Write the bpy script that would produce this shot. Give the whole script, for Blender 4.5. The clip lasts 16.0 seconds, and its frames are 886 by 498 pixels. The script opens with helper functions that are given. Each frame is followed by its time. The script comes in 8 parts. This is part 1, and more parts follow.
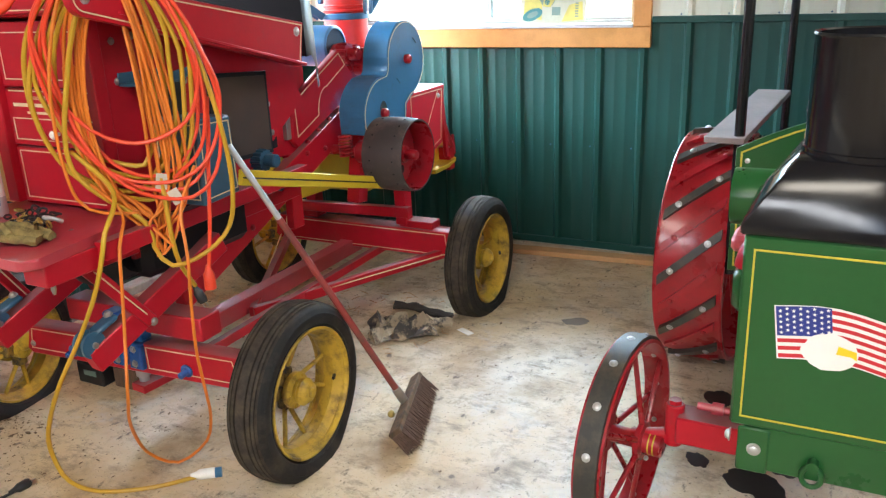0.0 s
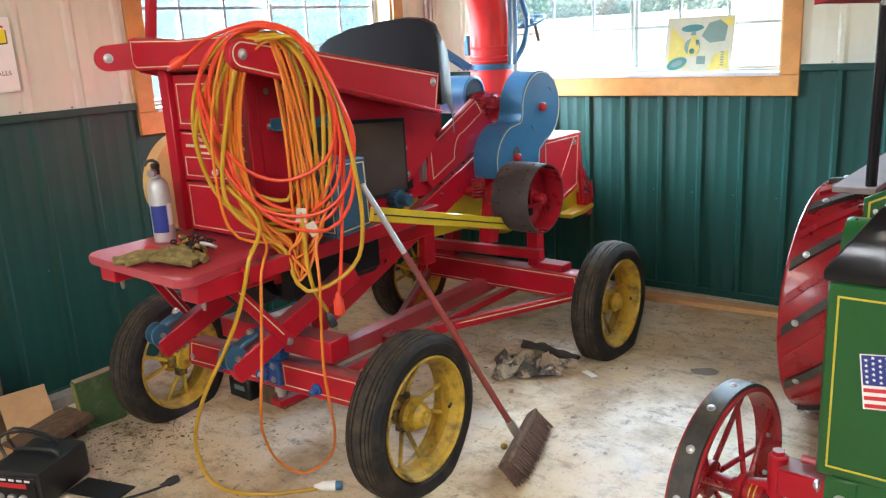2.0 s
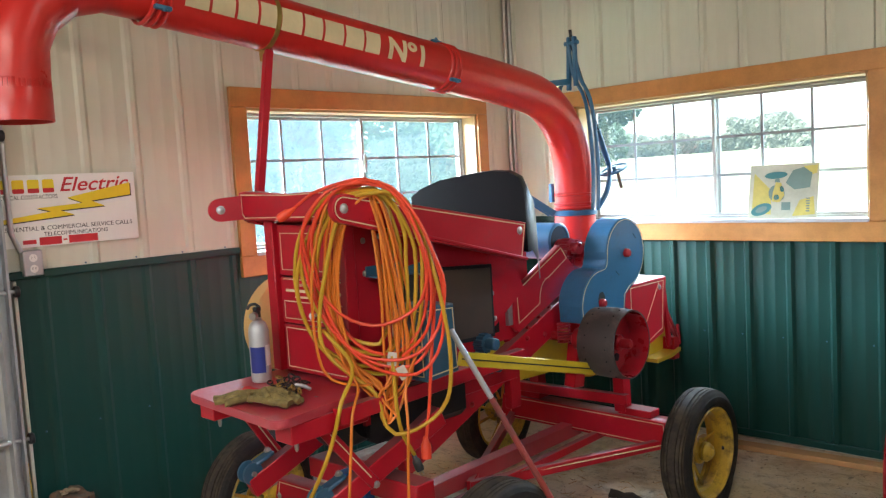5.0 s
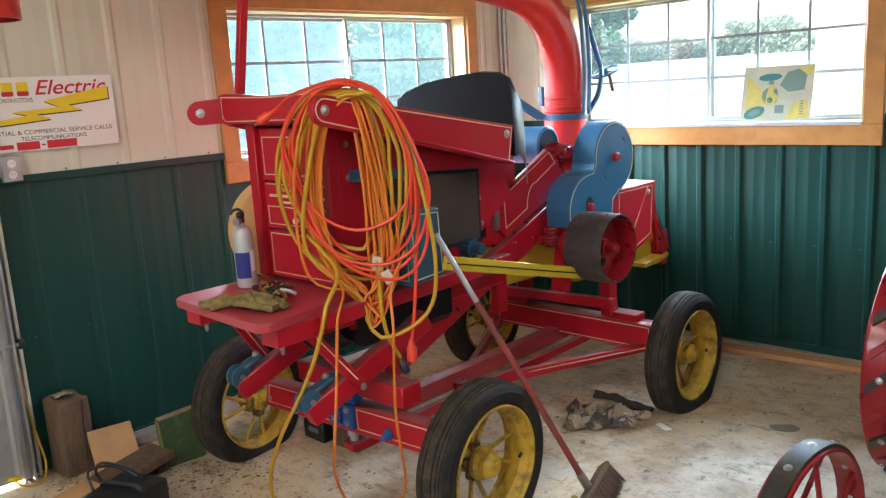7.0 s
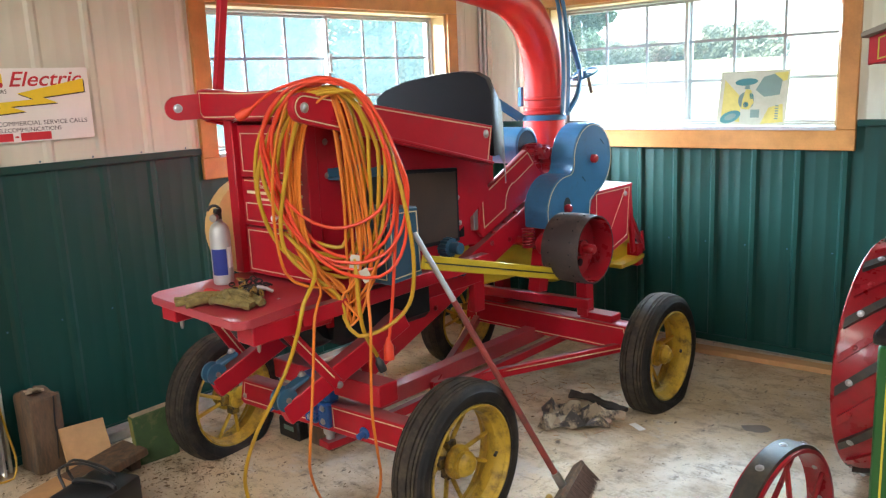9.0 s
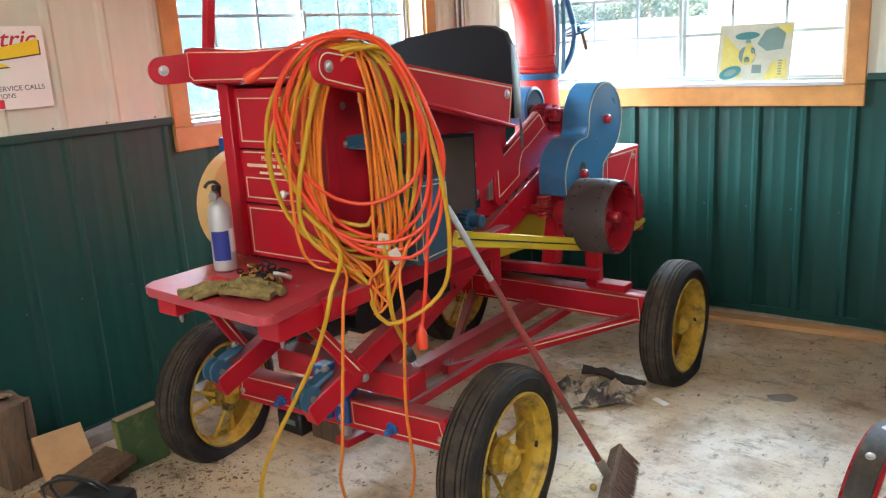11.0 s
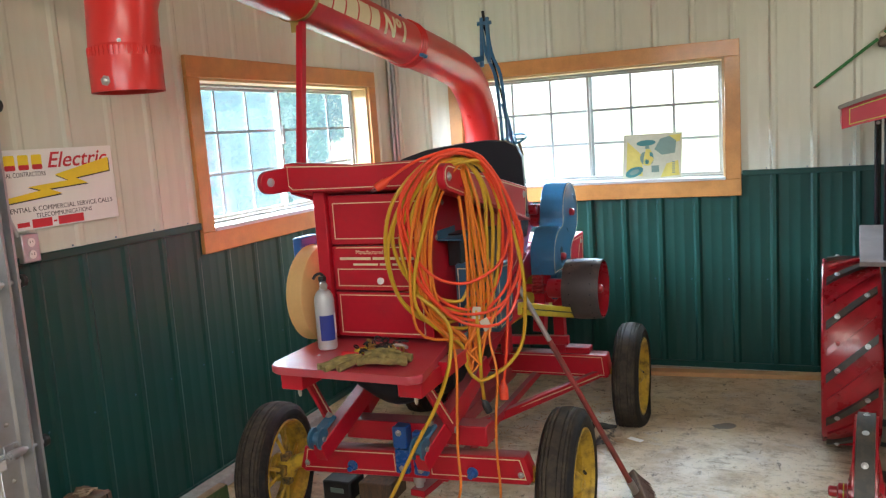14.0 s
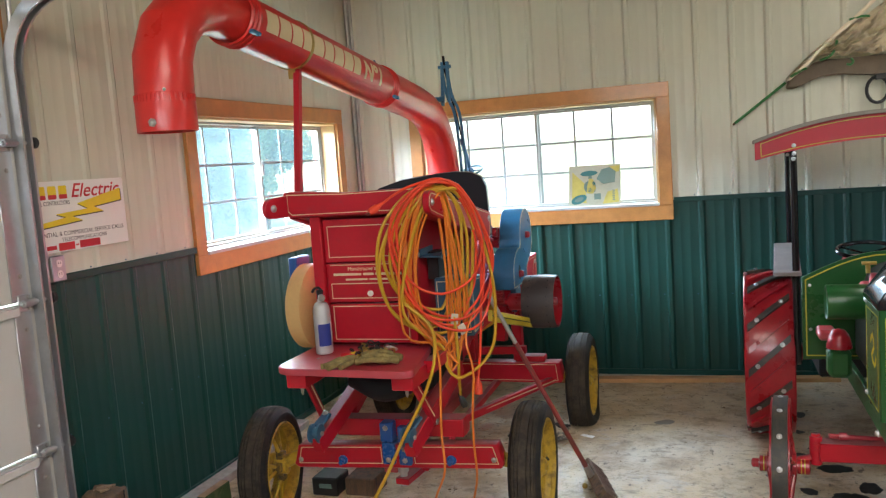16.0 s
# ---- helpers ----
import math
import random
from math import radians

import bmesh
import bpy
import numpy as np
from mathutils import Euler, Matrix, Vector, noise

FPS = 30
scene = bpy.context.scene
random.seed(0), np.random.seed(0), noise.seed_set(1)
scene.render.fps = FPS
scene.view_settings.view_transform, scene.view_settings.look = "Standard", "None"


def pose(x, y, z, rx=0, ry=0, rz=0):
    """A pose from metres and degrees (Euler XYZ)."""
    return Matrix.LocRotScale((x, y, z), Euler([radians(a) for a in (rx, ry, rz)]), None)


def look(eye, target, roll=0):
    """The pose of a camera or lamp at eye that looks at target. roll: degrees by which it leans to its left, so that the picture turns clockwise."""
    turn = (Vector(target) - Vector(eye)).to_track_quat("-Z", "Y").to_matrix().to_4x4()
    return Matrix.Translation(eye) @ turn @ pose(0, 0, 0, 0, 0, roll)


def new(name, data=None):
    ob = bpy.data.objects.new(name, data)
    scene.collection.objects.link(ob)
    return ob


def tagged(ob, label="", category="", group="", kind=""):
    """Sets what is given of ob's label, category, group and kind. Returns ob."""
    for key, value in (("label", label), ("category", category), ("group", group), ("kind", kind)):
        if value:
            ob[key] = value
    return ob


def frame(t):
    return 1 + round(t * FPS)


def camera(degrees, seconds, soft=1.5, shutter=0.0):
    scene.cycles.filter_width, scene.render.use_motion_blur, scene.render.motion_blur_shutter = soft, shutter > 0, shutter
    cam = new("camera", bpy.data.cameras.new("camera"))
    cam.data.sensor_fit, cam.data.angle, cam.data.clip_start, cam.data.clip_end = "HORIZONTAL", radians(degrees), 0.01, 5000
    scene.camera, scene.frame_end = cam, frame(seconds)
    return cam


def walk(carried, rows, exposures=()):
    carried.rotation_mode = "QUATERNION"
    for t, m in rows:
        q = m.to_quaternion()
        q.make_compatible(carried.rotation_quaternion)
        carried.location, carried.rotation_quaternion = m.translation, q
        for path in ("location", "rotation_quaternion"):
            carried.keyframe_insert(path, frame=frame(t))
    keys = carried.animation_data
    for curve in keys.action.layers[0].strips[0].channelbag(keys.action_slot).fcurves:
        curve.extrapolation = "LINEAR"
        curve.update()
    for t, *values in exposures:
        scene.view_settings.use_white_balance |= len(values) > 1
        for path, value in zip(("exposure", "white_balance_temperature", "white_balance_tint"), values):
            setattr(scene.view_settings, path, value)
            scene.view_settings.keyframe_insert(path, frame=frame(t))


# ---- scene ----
cam = camera(57.5, 16.0, 1.3)
PATH = [
    (0, (3.482, -4.483, 1.555), (2.614, -2.795, 0.925), -2.2),
    (0.5, (3.483, -4.527, 1.559), (2.477, -2.906, 0.958), -2.8),
    (1, (3.554, -4.541, 1.572), (2.427, -2.989, 1.005), -3.3),
    (1.5, (3.672, -4.516, 1.565), (2.496, -2.993, 1.02), -3.2),
    (2, (3.693, -4.52, 1.561), (2.473, -3.018, 1.058), -3.1),
    (2.5, (3.717, -4.547, 1.577), (2.446, -3.063, 1.149), -3.0),
    (3, (3.724, -4.573, 1.604), (2.417, -3.092, 1.288), -3.1),
    (3.5, (3.726, -4.594, 1.616), (2.387, -3.127, 1.385), -3.2),
    (4, (3.731, -4.591, 1.608), (2.362, -3.141, 1.455), -3.5),
    (4.2, (3.725, -4.592, 1.614), (2.346, -3.149, 1.48), -3.5),
    (6.3, (3.727, -4.577, 1.615), (2.32, -3.186, 1.327), -3.9),
    (6.5, (3.734, -4.57, 1.608), (2.335, -3.176, 1.292), -3.8),
    (7, (3.726, -4.55, 1.593), (2.357, -3.144, 1.204), -3.5),
    (7.5, (3.727, -4.546, 1.594), (2.383, -3.127, 1.168), -3.2),
    (8, (3.726, -4.549, 1.597), (2.396, -3.119, 1.167), -2.9),
    (8.5, (3.728, -4.557, 1.599), (2.399, -3.121, 1.185), -2.6),
    (9, (3.725, -4.555, 1.596), (2.399, -3.112, 1.201), -2.5),
    (9.2, (3.726, -4.566, 1.609), (2.402, -3.118, 1.223), -2.4),
    (11.3, (3.171, -4.55, 1.585), (2.015, -2.994, 1.094), -3.9),
    (11.5, (3.113, -4.612, 1.588), (1.976, -3.038, 1.108), -4.3),
    (12, (2.947, -4.815, 1.617), (1.878, -3.191, 1.15), -4.3),
    (12.5, (2.916, -5.006, 1.643), (1.929, -3.316, 1.234), -4.2),
    (13, (2.92, -5.215, 1.661), (2.005, -3.475, 1.29), -4.0),
    (13.5, (2.803, -5.416, 1.686), (1.968, -3.626, 1.373), -3.8),
    (14, (2.727, -5.579, 1.698), (1.95, -3.758, 1.417), -3.9),
    (14.5, (2.774, -5.73, 1.701), (2.045, -3.884, 1.451), -4.3),
    (15, (2.799, -5.887, 1.708), (2.118, -4.021, 1.477), -4.5),
    (15.5, (2.747, -6.034, 1.714), (2.103, -4.154, 1.493), -4.5),
    (16, (2.743, -6.121, 1.711), (2.109, -4.236, 1.497), -4.1),
]
walk(cam, [(t, look(eye, target, roll)) for t, eye, target, roll in PATH], [(0, 2.92), (2, 2.82), (4, 2.52), (6.5, 2.42), (7.5, 2.54), (8.5, 2.68), (9, 2.66), (11.5, 2.68), (13, 2.5), (14, 2.30), (16, 2.28)])

# ---- world and light ----
world = bpy.data.worlds.new("sky")
scene.world = world
world.use_nodes = True
wn, wl = world.node_tree.nodes, world.node_tree.links
sky = wn.new("ShaderNodeTexSky")
sky.sky_type, sky.sun_disc = "NISHITA", False
sky.sun_elevation, sky.sun_rotation = radians(58), radians(203)
wn["Background"].inputs[1].default_value = 0.15
wl.new(sky.outputs[0], wn["Background"].inputs[0])
sun = new("sun", bpy.data.lights.new("sun", "SUN"))
sun.data.energy, sun.data.angle, sun.data.color = 5.0, radians(0.6), (1.0, 0.95, 0.88)
sun.matrix_world = look((-2.5, -5.8, 10), (0, 0, 0))


def area_lamp(name, at, target, w, h, watts, colour=(0.78, 0.92, 1.04)):
    """An area lamp for sky light at a window, or for added fill."""
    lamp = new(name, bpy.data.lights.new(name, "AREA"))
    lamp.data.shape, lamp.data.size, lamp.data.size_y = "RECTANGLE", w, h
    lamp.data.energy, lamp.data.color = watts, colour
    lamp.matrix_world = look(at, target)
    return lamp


area_lamp("skylight_back_window", (1.6, 8.0, 6.8), (1.5, 0.0, 1.6), 17.0, 7.0, 3300, (0.66, 0.84, 1.0))
area_lamp("skylight_side_window", (-6.0, -1.3, 4.2), (0.0, -1.3, 3.4), 15.0, 3.0, 4000, (0.64, 0.83, 1.0))
# added fill light with no known source: two overhead, one south, one east
area_lamp("skylight_roof_panel", (3.2, -5.7, 3.40), (3.1, -5.3, 0.0), 2.2, 1.3, 26, (1.0, 0.92, 0.80))
area_lamp("skylight_roof_panel", (4.6, -1.9, 3.40), (4.4, -1.7, 0.0), 1.3, 1.6, 13, (1.0, 0.95, 0.87))
area_lamp("skylight_front_door", (3.0, -8.6, 2.9), (2.6, -2.0, 0.8), 4.0, 0.75, 22, (1.0, 0.95, 0.88))
area_lamp("skylight_east_window", (11.0, -4.3, 2.35), (0.0, -3.4, 1.9), 3.6, 1.6, 2, (1.0, 0.94, 0.85))

# ---- materials ----
MATS = {}


def material(name, base, rough=0.5, metal=0.0, vary=0.12, scale=6.0, grain=60.0, bump=0.08, coat=0.0, dirt=None, dirt_at=0.62, dirt_soft=0.12, stretch=(1, 1, 1), spec=0.5, top_dust_sheen=None):
    """A node material with broad and fine variation of colour and gloss, fine relief, stains of another colour, and
    dust with painted-in sky sheen on level tops.
    """
    m = bpy.data.materials.new(name)
    m.use_nodes = True
    n, l = m.node_tree.nodes, m.node_tree.links
    b = n["Principled BSDF"]
    b.inputs["Metallic"].default_value = metal
    b.inputs["Specular IOR Level"].default_value = spec
    b.inputs["Coat Weight"].default_value = coat
    b.inputs["Coat Roughness"].default_value = 0.12
    co, mp = n.new("ShaderNodeTexCoord"), n.new("ShaderNodeMapping")
    mp.inputs["Scale"].default_value = stretch
    l.new(co.outputs["Object"], mp.inputs[0])
    wide, fine = n.new("ShaderNodeTexNoise"), n.new("ShaderNodeTexNoise")
    wide.inputs["Scale"].default_value, wide.inputs["Detail"].default_value = scale, 4
    fine.inputs["Scale"].default_value, fine.inputs["Detail"].default_value = grain, 3
    for tex in (wide, fine):
        l.new(mp.outputs[0], tex.inputs["Vector"])
    both = n.new("ShaderNodeMath")
    both.operation = "MULTIPLY_ADD"
    both.inputs[1].default_value = 0.35
    l.new(fine.outputs[0], both.inputs[0]), l.new(wide.outputs[0], both.inputs[2])
    ramp = n.new("ShaderNodeMapRange")
    ramp.inputs[1].default_value, ramp.inputs[2].default_value = 0.35, 1.0
    ramp.inputs[3].default_value, ramp.inputs[4].default_value = 1 - vary, 1 + vary
    l.new(both.outputs[0], ramp.inputs[0])
    tone = n.new("ShaderNodeVectorMath")
    tone.operation = "SCALE"
    tone.inputs[0].default_value = base
    l.new(ramp.outputs[0], tone.inputs["Scale"])
    colour = tone.outputs[0]
    if dirt:
        spots = n.new("ShaderNodeTexNoise")
        spots.inputs["Scale"].default_value, spots.inputs["Detail"].default_value, spots.inputs["Roughness"].default_value = scale * 1.7, 8, 0.68
        l.new(mp.outputs[0], spots.inputs["Vector"])
        edge = n.new("ShaderNodeMapRange")
        edge.inputs[1].default_value, edge.inputs[2].default_value = dirt_at - dirt_soft, dirt_at + dirt_soft
        l.new(spots.outputs[0], edge.inputs[0])
        mix = n.new("ShaderNodeMix")
        mix.data_type = "RGBA"
        mix.inputs[7].default_value = (*dirt, 1)
        l.new(edge.outputs[0], mix.inputs[0]), l.new(colour, mix.inputs[6])
        colour = mix.outputs[2]
    # grey on level tops: dust, plus sky sheen put into the same colour
    if top_dust_sheen:
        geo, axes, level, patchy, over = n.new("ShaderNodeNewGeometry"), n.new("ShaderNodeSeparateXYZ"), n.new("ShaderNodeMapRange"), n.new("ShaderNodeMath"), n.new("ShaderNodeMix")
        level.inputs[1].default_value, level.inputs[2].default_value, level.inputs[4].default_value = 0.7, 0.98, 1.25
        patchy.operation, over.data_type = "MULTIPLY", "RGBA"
        over.inputs[7].default_value = (*top_dust_sheen, 1)
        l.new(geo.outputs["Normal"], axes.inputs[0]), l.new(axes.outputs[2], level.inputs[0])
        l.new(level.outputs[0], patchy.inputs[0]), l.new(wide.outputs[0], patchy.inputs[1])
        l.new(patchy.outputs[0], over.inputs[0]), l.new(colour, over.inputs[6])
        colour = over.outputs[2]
    l.new(colour, b.inputs["Base Color"])
    gloss = n.new("ShaderNodeMapRange")
    gloss.inputs[1].default_value, gloss.inputs[2].default_value = 0.35, 0.95
    gloss.inputs[3].default_value, gloss.inputs[4].default_value = max(rough - 0.08, 0.03), min(rough + 0.1, 1)
    l.new(both.outputs[0], gloss.inputs[0]), l.new(gloss.outputs[0], b.inputs["Roughness"])
    if bump:
        relief = n.new("ShaderNodeBump")
        relief.inputs["Strength"].default_value, relief.inputs["Distance"].default_value = bump, 0.004
        l.new(both.outputs[0], relief.inputs["Height"]), l.new(relief.outputs[0], b.inputs["Normal"])
    MATS[name] = m
    return m


RED = material("red_enamel", (0.44, 0.008, 0.022), 0.36, vary=0.13, coat=0.0, spec=0.35, bump=0.05, dirt=(0.30, 0.03, 0.04), dirt_at=0.68, top_dust_sheen=(0.16, 0.125, 0.125))
RED_PIPE = material("red_sheet_metal", (0.56, 0.022, 0.018), 0.32, vary=0.14, coat=0.15, spec=0.4, bump=0.35, scale=5, grain=22)
RED_WHEEL = material("red_wheel_paint", (0.30, 0.010, 0.018), 0.28, vary=0.3, coat=0.25, spec=0.4, bump=0.45, scale=9, grain=38, dirt=(0.16, 0.02, 0.025), dirt_at=0.66)
DUSTY_RED = material("dusty_red_enamel", (0.43, 0.022, 0.040), 0.38, vary=0.12, spec=1.0, dirt=(0.40, 0.060, 0.085), dirt_at=0.62, dirt_soft=0.3)
CREAM = material("cream_line_paint", (0.70, 0.57, 0.36), 0.45, vary=0.1, bump=0)
BLUE = material("blue_enamel", (0.025, 0.125, 0.25), 0.35, vary=0.15, coat=0.2, dirt=(0.03, 0.09, 0.15), dirt_at=0.66)
BLUE_DARK = material("dark_blue_enamel", (0.03, 0.10, 0.17), 0.35, vary=0.15, coat=0.2)
BLUE_VIVID = material("bright_blue_enamel", (0.012, 0.085, 0.30), 0.3, vary=0.15, coat=0.3)
YELLOW = material("yellow_enamel", (0.62, 0.46, 0.03), 0.36, vary=0.12, coat=0.2)
RIM_YELLOW = material("wheel_yellow_paint", (0.52, 0.34, 0.035), 0.42, vary=0.22, scale=8, dirt=(0.06, 0.04, 0.022), dirt_at=0.60, dirt_soft=0.12)
GRIMY_YELLOW = material("grimy_wheel_yellow", (0.30, 0.19, 0.03), 0.55, vary=0.3, scale=14, dirt=(0.035, 0.026, 0.018), dirt_at=0.50, dirt_soft=0.10)
RUBBER = material("black_rubber", (0.009, 0.009, 0.010), 0.6, spec=0.35, vary=0.3, bump=0.2, dirt=(0.05, 0.04, 0.03), dirt_at=0.62, dirt_soft=0.16)
TREAD = material("dusty_tread_rubber", (0.030, 0.025, 0.021), 0.75, spec=0.3, vary=0.4, scale=9, bump=0.3, dirt=(0.085, 0.065, 0.045), dirt_at=0.56, dirt_soft=0.14)
BLACK = material("black_paint", (0.009, 0.009, 0.011), 0.12, vary=0.2, coat=0.0, bump=0.0, spec=0.4)
BLACK_SHEET = material("black_sheet", (0.010, 0.011, 0.015), 0.5, spec=0.25, vary=0.2, bump=0.1)
BLACK_PLASTIC = material("black_plastic", (0.014, 0.014, 0.015), 0.42, vary=0.2, bump=0.1)
GALV = material("galvanised_steel", (0.52, 0.53, 0.55), 0.38, metal=0.85, vary=0.15, scale=9)
STEEL = material("bare_steel", (0.42, 0.40, 0.38), 0.35, metal=0.9, vary=0.25)
PULLEY_GREY = material("worn_pulley_face", (0.045, 0.036, 0.036), 0.5, vary=0.25, bump=0.15, dirt=(0.11, 0.08, 0.07), dirt_at=0.63)
GREEN = material("green_tractor_enamel", (0.013, 0.085, 0.022), 0.30, vary=0.12, coat=0.15, spec=0.35, bump=0.04)
LINE_YELLOW = material("yellow_line_paint", (0.50, 0.42, 0.04), 0.45, bump=0)
WALL_GREEN = material("green_steel_panel", (0.004, 0.045, 0.036), 0.42, spec=0.35, vary=0.10, scale=2.2, grain=40, bump=0.05, dirt=(0.006, 0.045, 0.037), dirt_at=0.68, stretch=(1, 1, 0.3))
WALL_CREAM = material("off_white_steel_panel", (0.61, 0.605, 0.50), 0.48, spec=0.3, vary=0.06, scale=1.8, grain=40, bump=0.04, stretch=(1, 1, 0.3))
DOOR_WHITE = material("white_door_enamel", (0.55, 0.53, 0.50), 0.5, vary=0.05, bump=0.04)
# dark colours for the unseen ceiling and far walls cut bounced light
CEIL = material("dark_ceiling_boards", (0.26, 0.20, 0.14), 0.8, vary=0.25, scale=3, stretch=(4, 0.4, 1))
WALL_DULL = material("dull_unseen_wall", (0.30, 0.27, 0.23), 0.7, vary=0.15, scale=2)
PINE = material("varnished_pine", (0.50, 0.22, 0.062), 0.38, vary=0.2, scale=3, grain=26, bump=0.08, stretch=(4, 4, 4), coat=0.2)
PINE_PALE = material("pale_pine_jamb", (0.52, 0.34, 0.165), 0.42, vary=0.15, scale=4, grain=26, bump=0.06)
OLD_WOOD = material("weathered_timber", (0.15, 0.09, 0.052), 0.8, vary=0.35, scale=7, grain=70, bump=0.5, stretch=(3, 3, 0.6), dirt=(0.07, 0.055, 0.04), dirt_at=0.55)
RAW_WOOD = material("fresh_cut_board", (0.50, 0.29, 0.13), 0.65, vary=0.2, scale=8, grain=50, bump=0.2)
TREATED = material("green_tinged_timber", (0.05, 0.095, 0.034), 0.75, vary=0.35, scale=7, grain=60, bump=0.4, dirt=(0.20, 0.17, 0.08), dirt_at=0.66)
STOOL = material("white_painted_stool", (0.52, 0.51, 0.52), 0.3, vary=0.08, bump=0.03, coat=0.2)
VINYL = material("off_white_vinyl", (0.37, 0.365, 0.34), 0.35, vary=0.05, bump=0)
MUNTIN = material("pale_grille_bar", (0.29, 0.32, 0.345), 0.4, vary=0.05, bump=0)
ORANGE = material("orange_cord_jacket", (0.72, 0.058, 0.020), 0.42, vary=0.12, bump=0.04)
AMBER = material("amber_cord_jacket", (0.66, 0.18, 0.018), 0.42, vary=0.15, bump=0.04)
YELLOW_CORD = material("yellow_cord_jacket", (0.50, 0.29, 0.018), 0.42, vary=0.15, bump=0.04)
WHITE = material("white_label_stock", (0.80, 0.79, 0.76), 0.5, vary=0.05, bump=0)
INK_RED = material("red_ink", (0.55, 0.02, 0.03), 0.5, bump=0)
INK_BLACK = material("black_ink", (0.02, 0.02, 0.022), 0.5, bump=0)
INK_BLUE = material("blue_ink", (0.02, 0.035, 0.22), 0.5, bump=0)
INK_YELLOW = material("yellow_ink", (0.80, 0.60, 0.02), 0.5, bump=0)
INK_TEAL = material("teal_ink", (0.04, 0.18, 0.18), 0.5, bump=0)
INK_GREY = material("grey_ink", (0.15, 0.23, 0.20), 0.5, bump=0)
TAN = material("tan_plywood", (0.60, 0.38, 0.15), 0.6, vary=0.12)
BROWN_PANEL = material("brown_hardboard", (0.055, 0.032, 0.022), 0.5, vary=0.3, scale=8)
GLOVE = material("khaki_cotton", (0.20, 0.15, 0.052), 0.9, vary=0.6, scale=34, grain=200, bump=0.5)
RAG = material("soiled_rag", (0.44, 0.36, 0.26), 0.8, vary=0.35, scale=9, grain=120, bump=0.3, dirt=(0.07, 0.065, 0.065), dirt_at=0.50, dirt_soft=0.05)
BRISTLE = material("brown_bristle", (0.115, 0.07, 0.055), 0.9, vary=0.4, scale=60, grain=300, bump=0.5)
ALU = material("brushed_aluminium", (0.50, 0.50, 0.49), 0.48, metal=0.45, vary=0.1)
CANVAS = material("cream_canvas", (0.80, 0.70, 0.53), 0.9, vary=0.2, scale=12, grain=220, bump=0.4)
CONCRETE_BLOCK = material("grey_concrete", (0.32, 0.31, 0.29), 0.85, vary=0.25, scale=20, bump=0.4)
BRASS = material("dull_brass", (0.45, 0.32, 0.10), 0.4, metal=0.8, vary=0.2)
DIRT = material("dark_crumbs", (0.16, 0.112, 0.068), 0.95, vary=0.4)
OIL = material("oil_stain", (0.025, 0.022, 0.02), 0.35, vary=0.3, scale=14)
GRASS = material("mown_field", (0.19, 0.20, 0.11), 0.9, vary=0.35, scale=0.3, grain=6, bump=0.3)
LEAF = material("leaves", (0.06, 0.115, 0.06), 0.8, vary=0.3, scale=1.5, grain=9)
# LEAF_FAR is paler than LEAF: distance haze is put into its colour
LEAF_FAR = material("haze_tinted_leaves", (0.22, 0.25, 0.19), 0.9, vary=0.3, scale=0.2, grain=1.5)
for leafy in (LEAF, LEAF_FAR):
    # light passes through thin leaves
    n, l = leafy.node_tree.nodes, leafy.node_tree.links
    body, thin, mix = n["Principled BSDF"], n.new("ShaderNodeBsdfTranslucent"), n.new("ShaderNodeMixShader")
    l.new(body.inputs["Base Color"].links[0].from_socket, thin.inputs[0])
    mix.inputs[0].default_value = 0.45
    l.new(body.outputs[0], mix.inputs[1]), l.new(thin.outputs[0], mix.inputs[2]), l.new(mix.outputs[0], n["Material Output"].inputs[0])
BARK = material("bark", (0.10, 0.075, 0.05), 0.9, vary=0.3, bump=0.5)


def glass_material(name, dusty):
    m = bpy.data.materials.new(name)
    m.use_nodes = True
    n, l = m.node_tree.nodes, m.node_tree.links
    mix, clear, shine = n.new("ShaderNodeMixShader"), n.new("ShaderNodeBsdfTransparent"), n.new("ShaderNodeBsdfGlossy")
    mix.inputs[0].default_value = 0.045
    shine.inputs["Roughness"].default_value = 0.02
    clear.inputs[0].default_value = (0.93, 0.96, 0.97, 1)
    # pale blue-green veil in the glass stands in for haze and glare outside
    dust, veil = n.new("ShaderNodeMixShader"), n.new("ShaderNodeBsdfTranslucent")
    dust.inputs[0].default_value = dusty
    veil.inputs[0].default_value = (0.54, 0.74, 0.76, 1)
    l.new(clear.outputs[0], dust.inputs[1]), l.new(veil.outputs[0], dust.inputs[2])
    l.new(dust.outputs[0], mix.inputs[1]), l.new(shine.outputs[0], mix.inputs[2])
    l.new(mix.outputs[0], n["Material Output"].inputs[0])
    return m


GLASS, GLASS_HAZED = glass_material("window_glass", 0.010), glass_material("hazed_window_glass", 0.016)


def screen_material():
    m = bpy.data.materials.new("insect_screen_mesh")
    m.use_nodes = True
    n, l = m.node_tree.nodes, m.node_tree.links
    mix, clear, wire = n.new("ShaderNodeMixShader"), n.new("ShaderNodeBsdfTransparent"), n.new("ShaderNodeBsdfDiffuse")
    mix.inputs[0].default_value, wire.inputs[0].default_value = 0.42, (0.16, 0.20, 0.22, 1)
    l.new(clear.outputs[0], mix.inputs[1]), l.new(wire.outputs[0], mix.inputs[2]), l.new(mix.outputs[0], n["Material Output"].inputs[0])
    return m


SCREEN = screen_material()


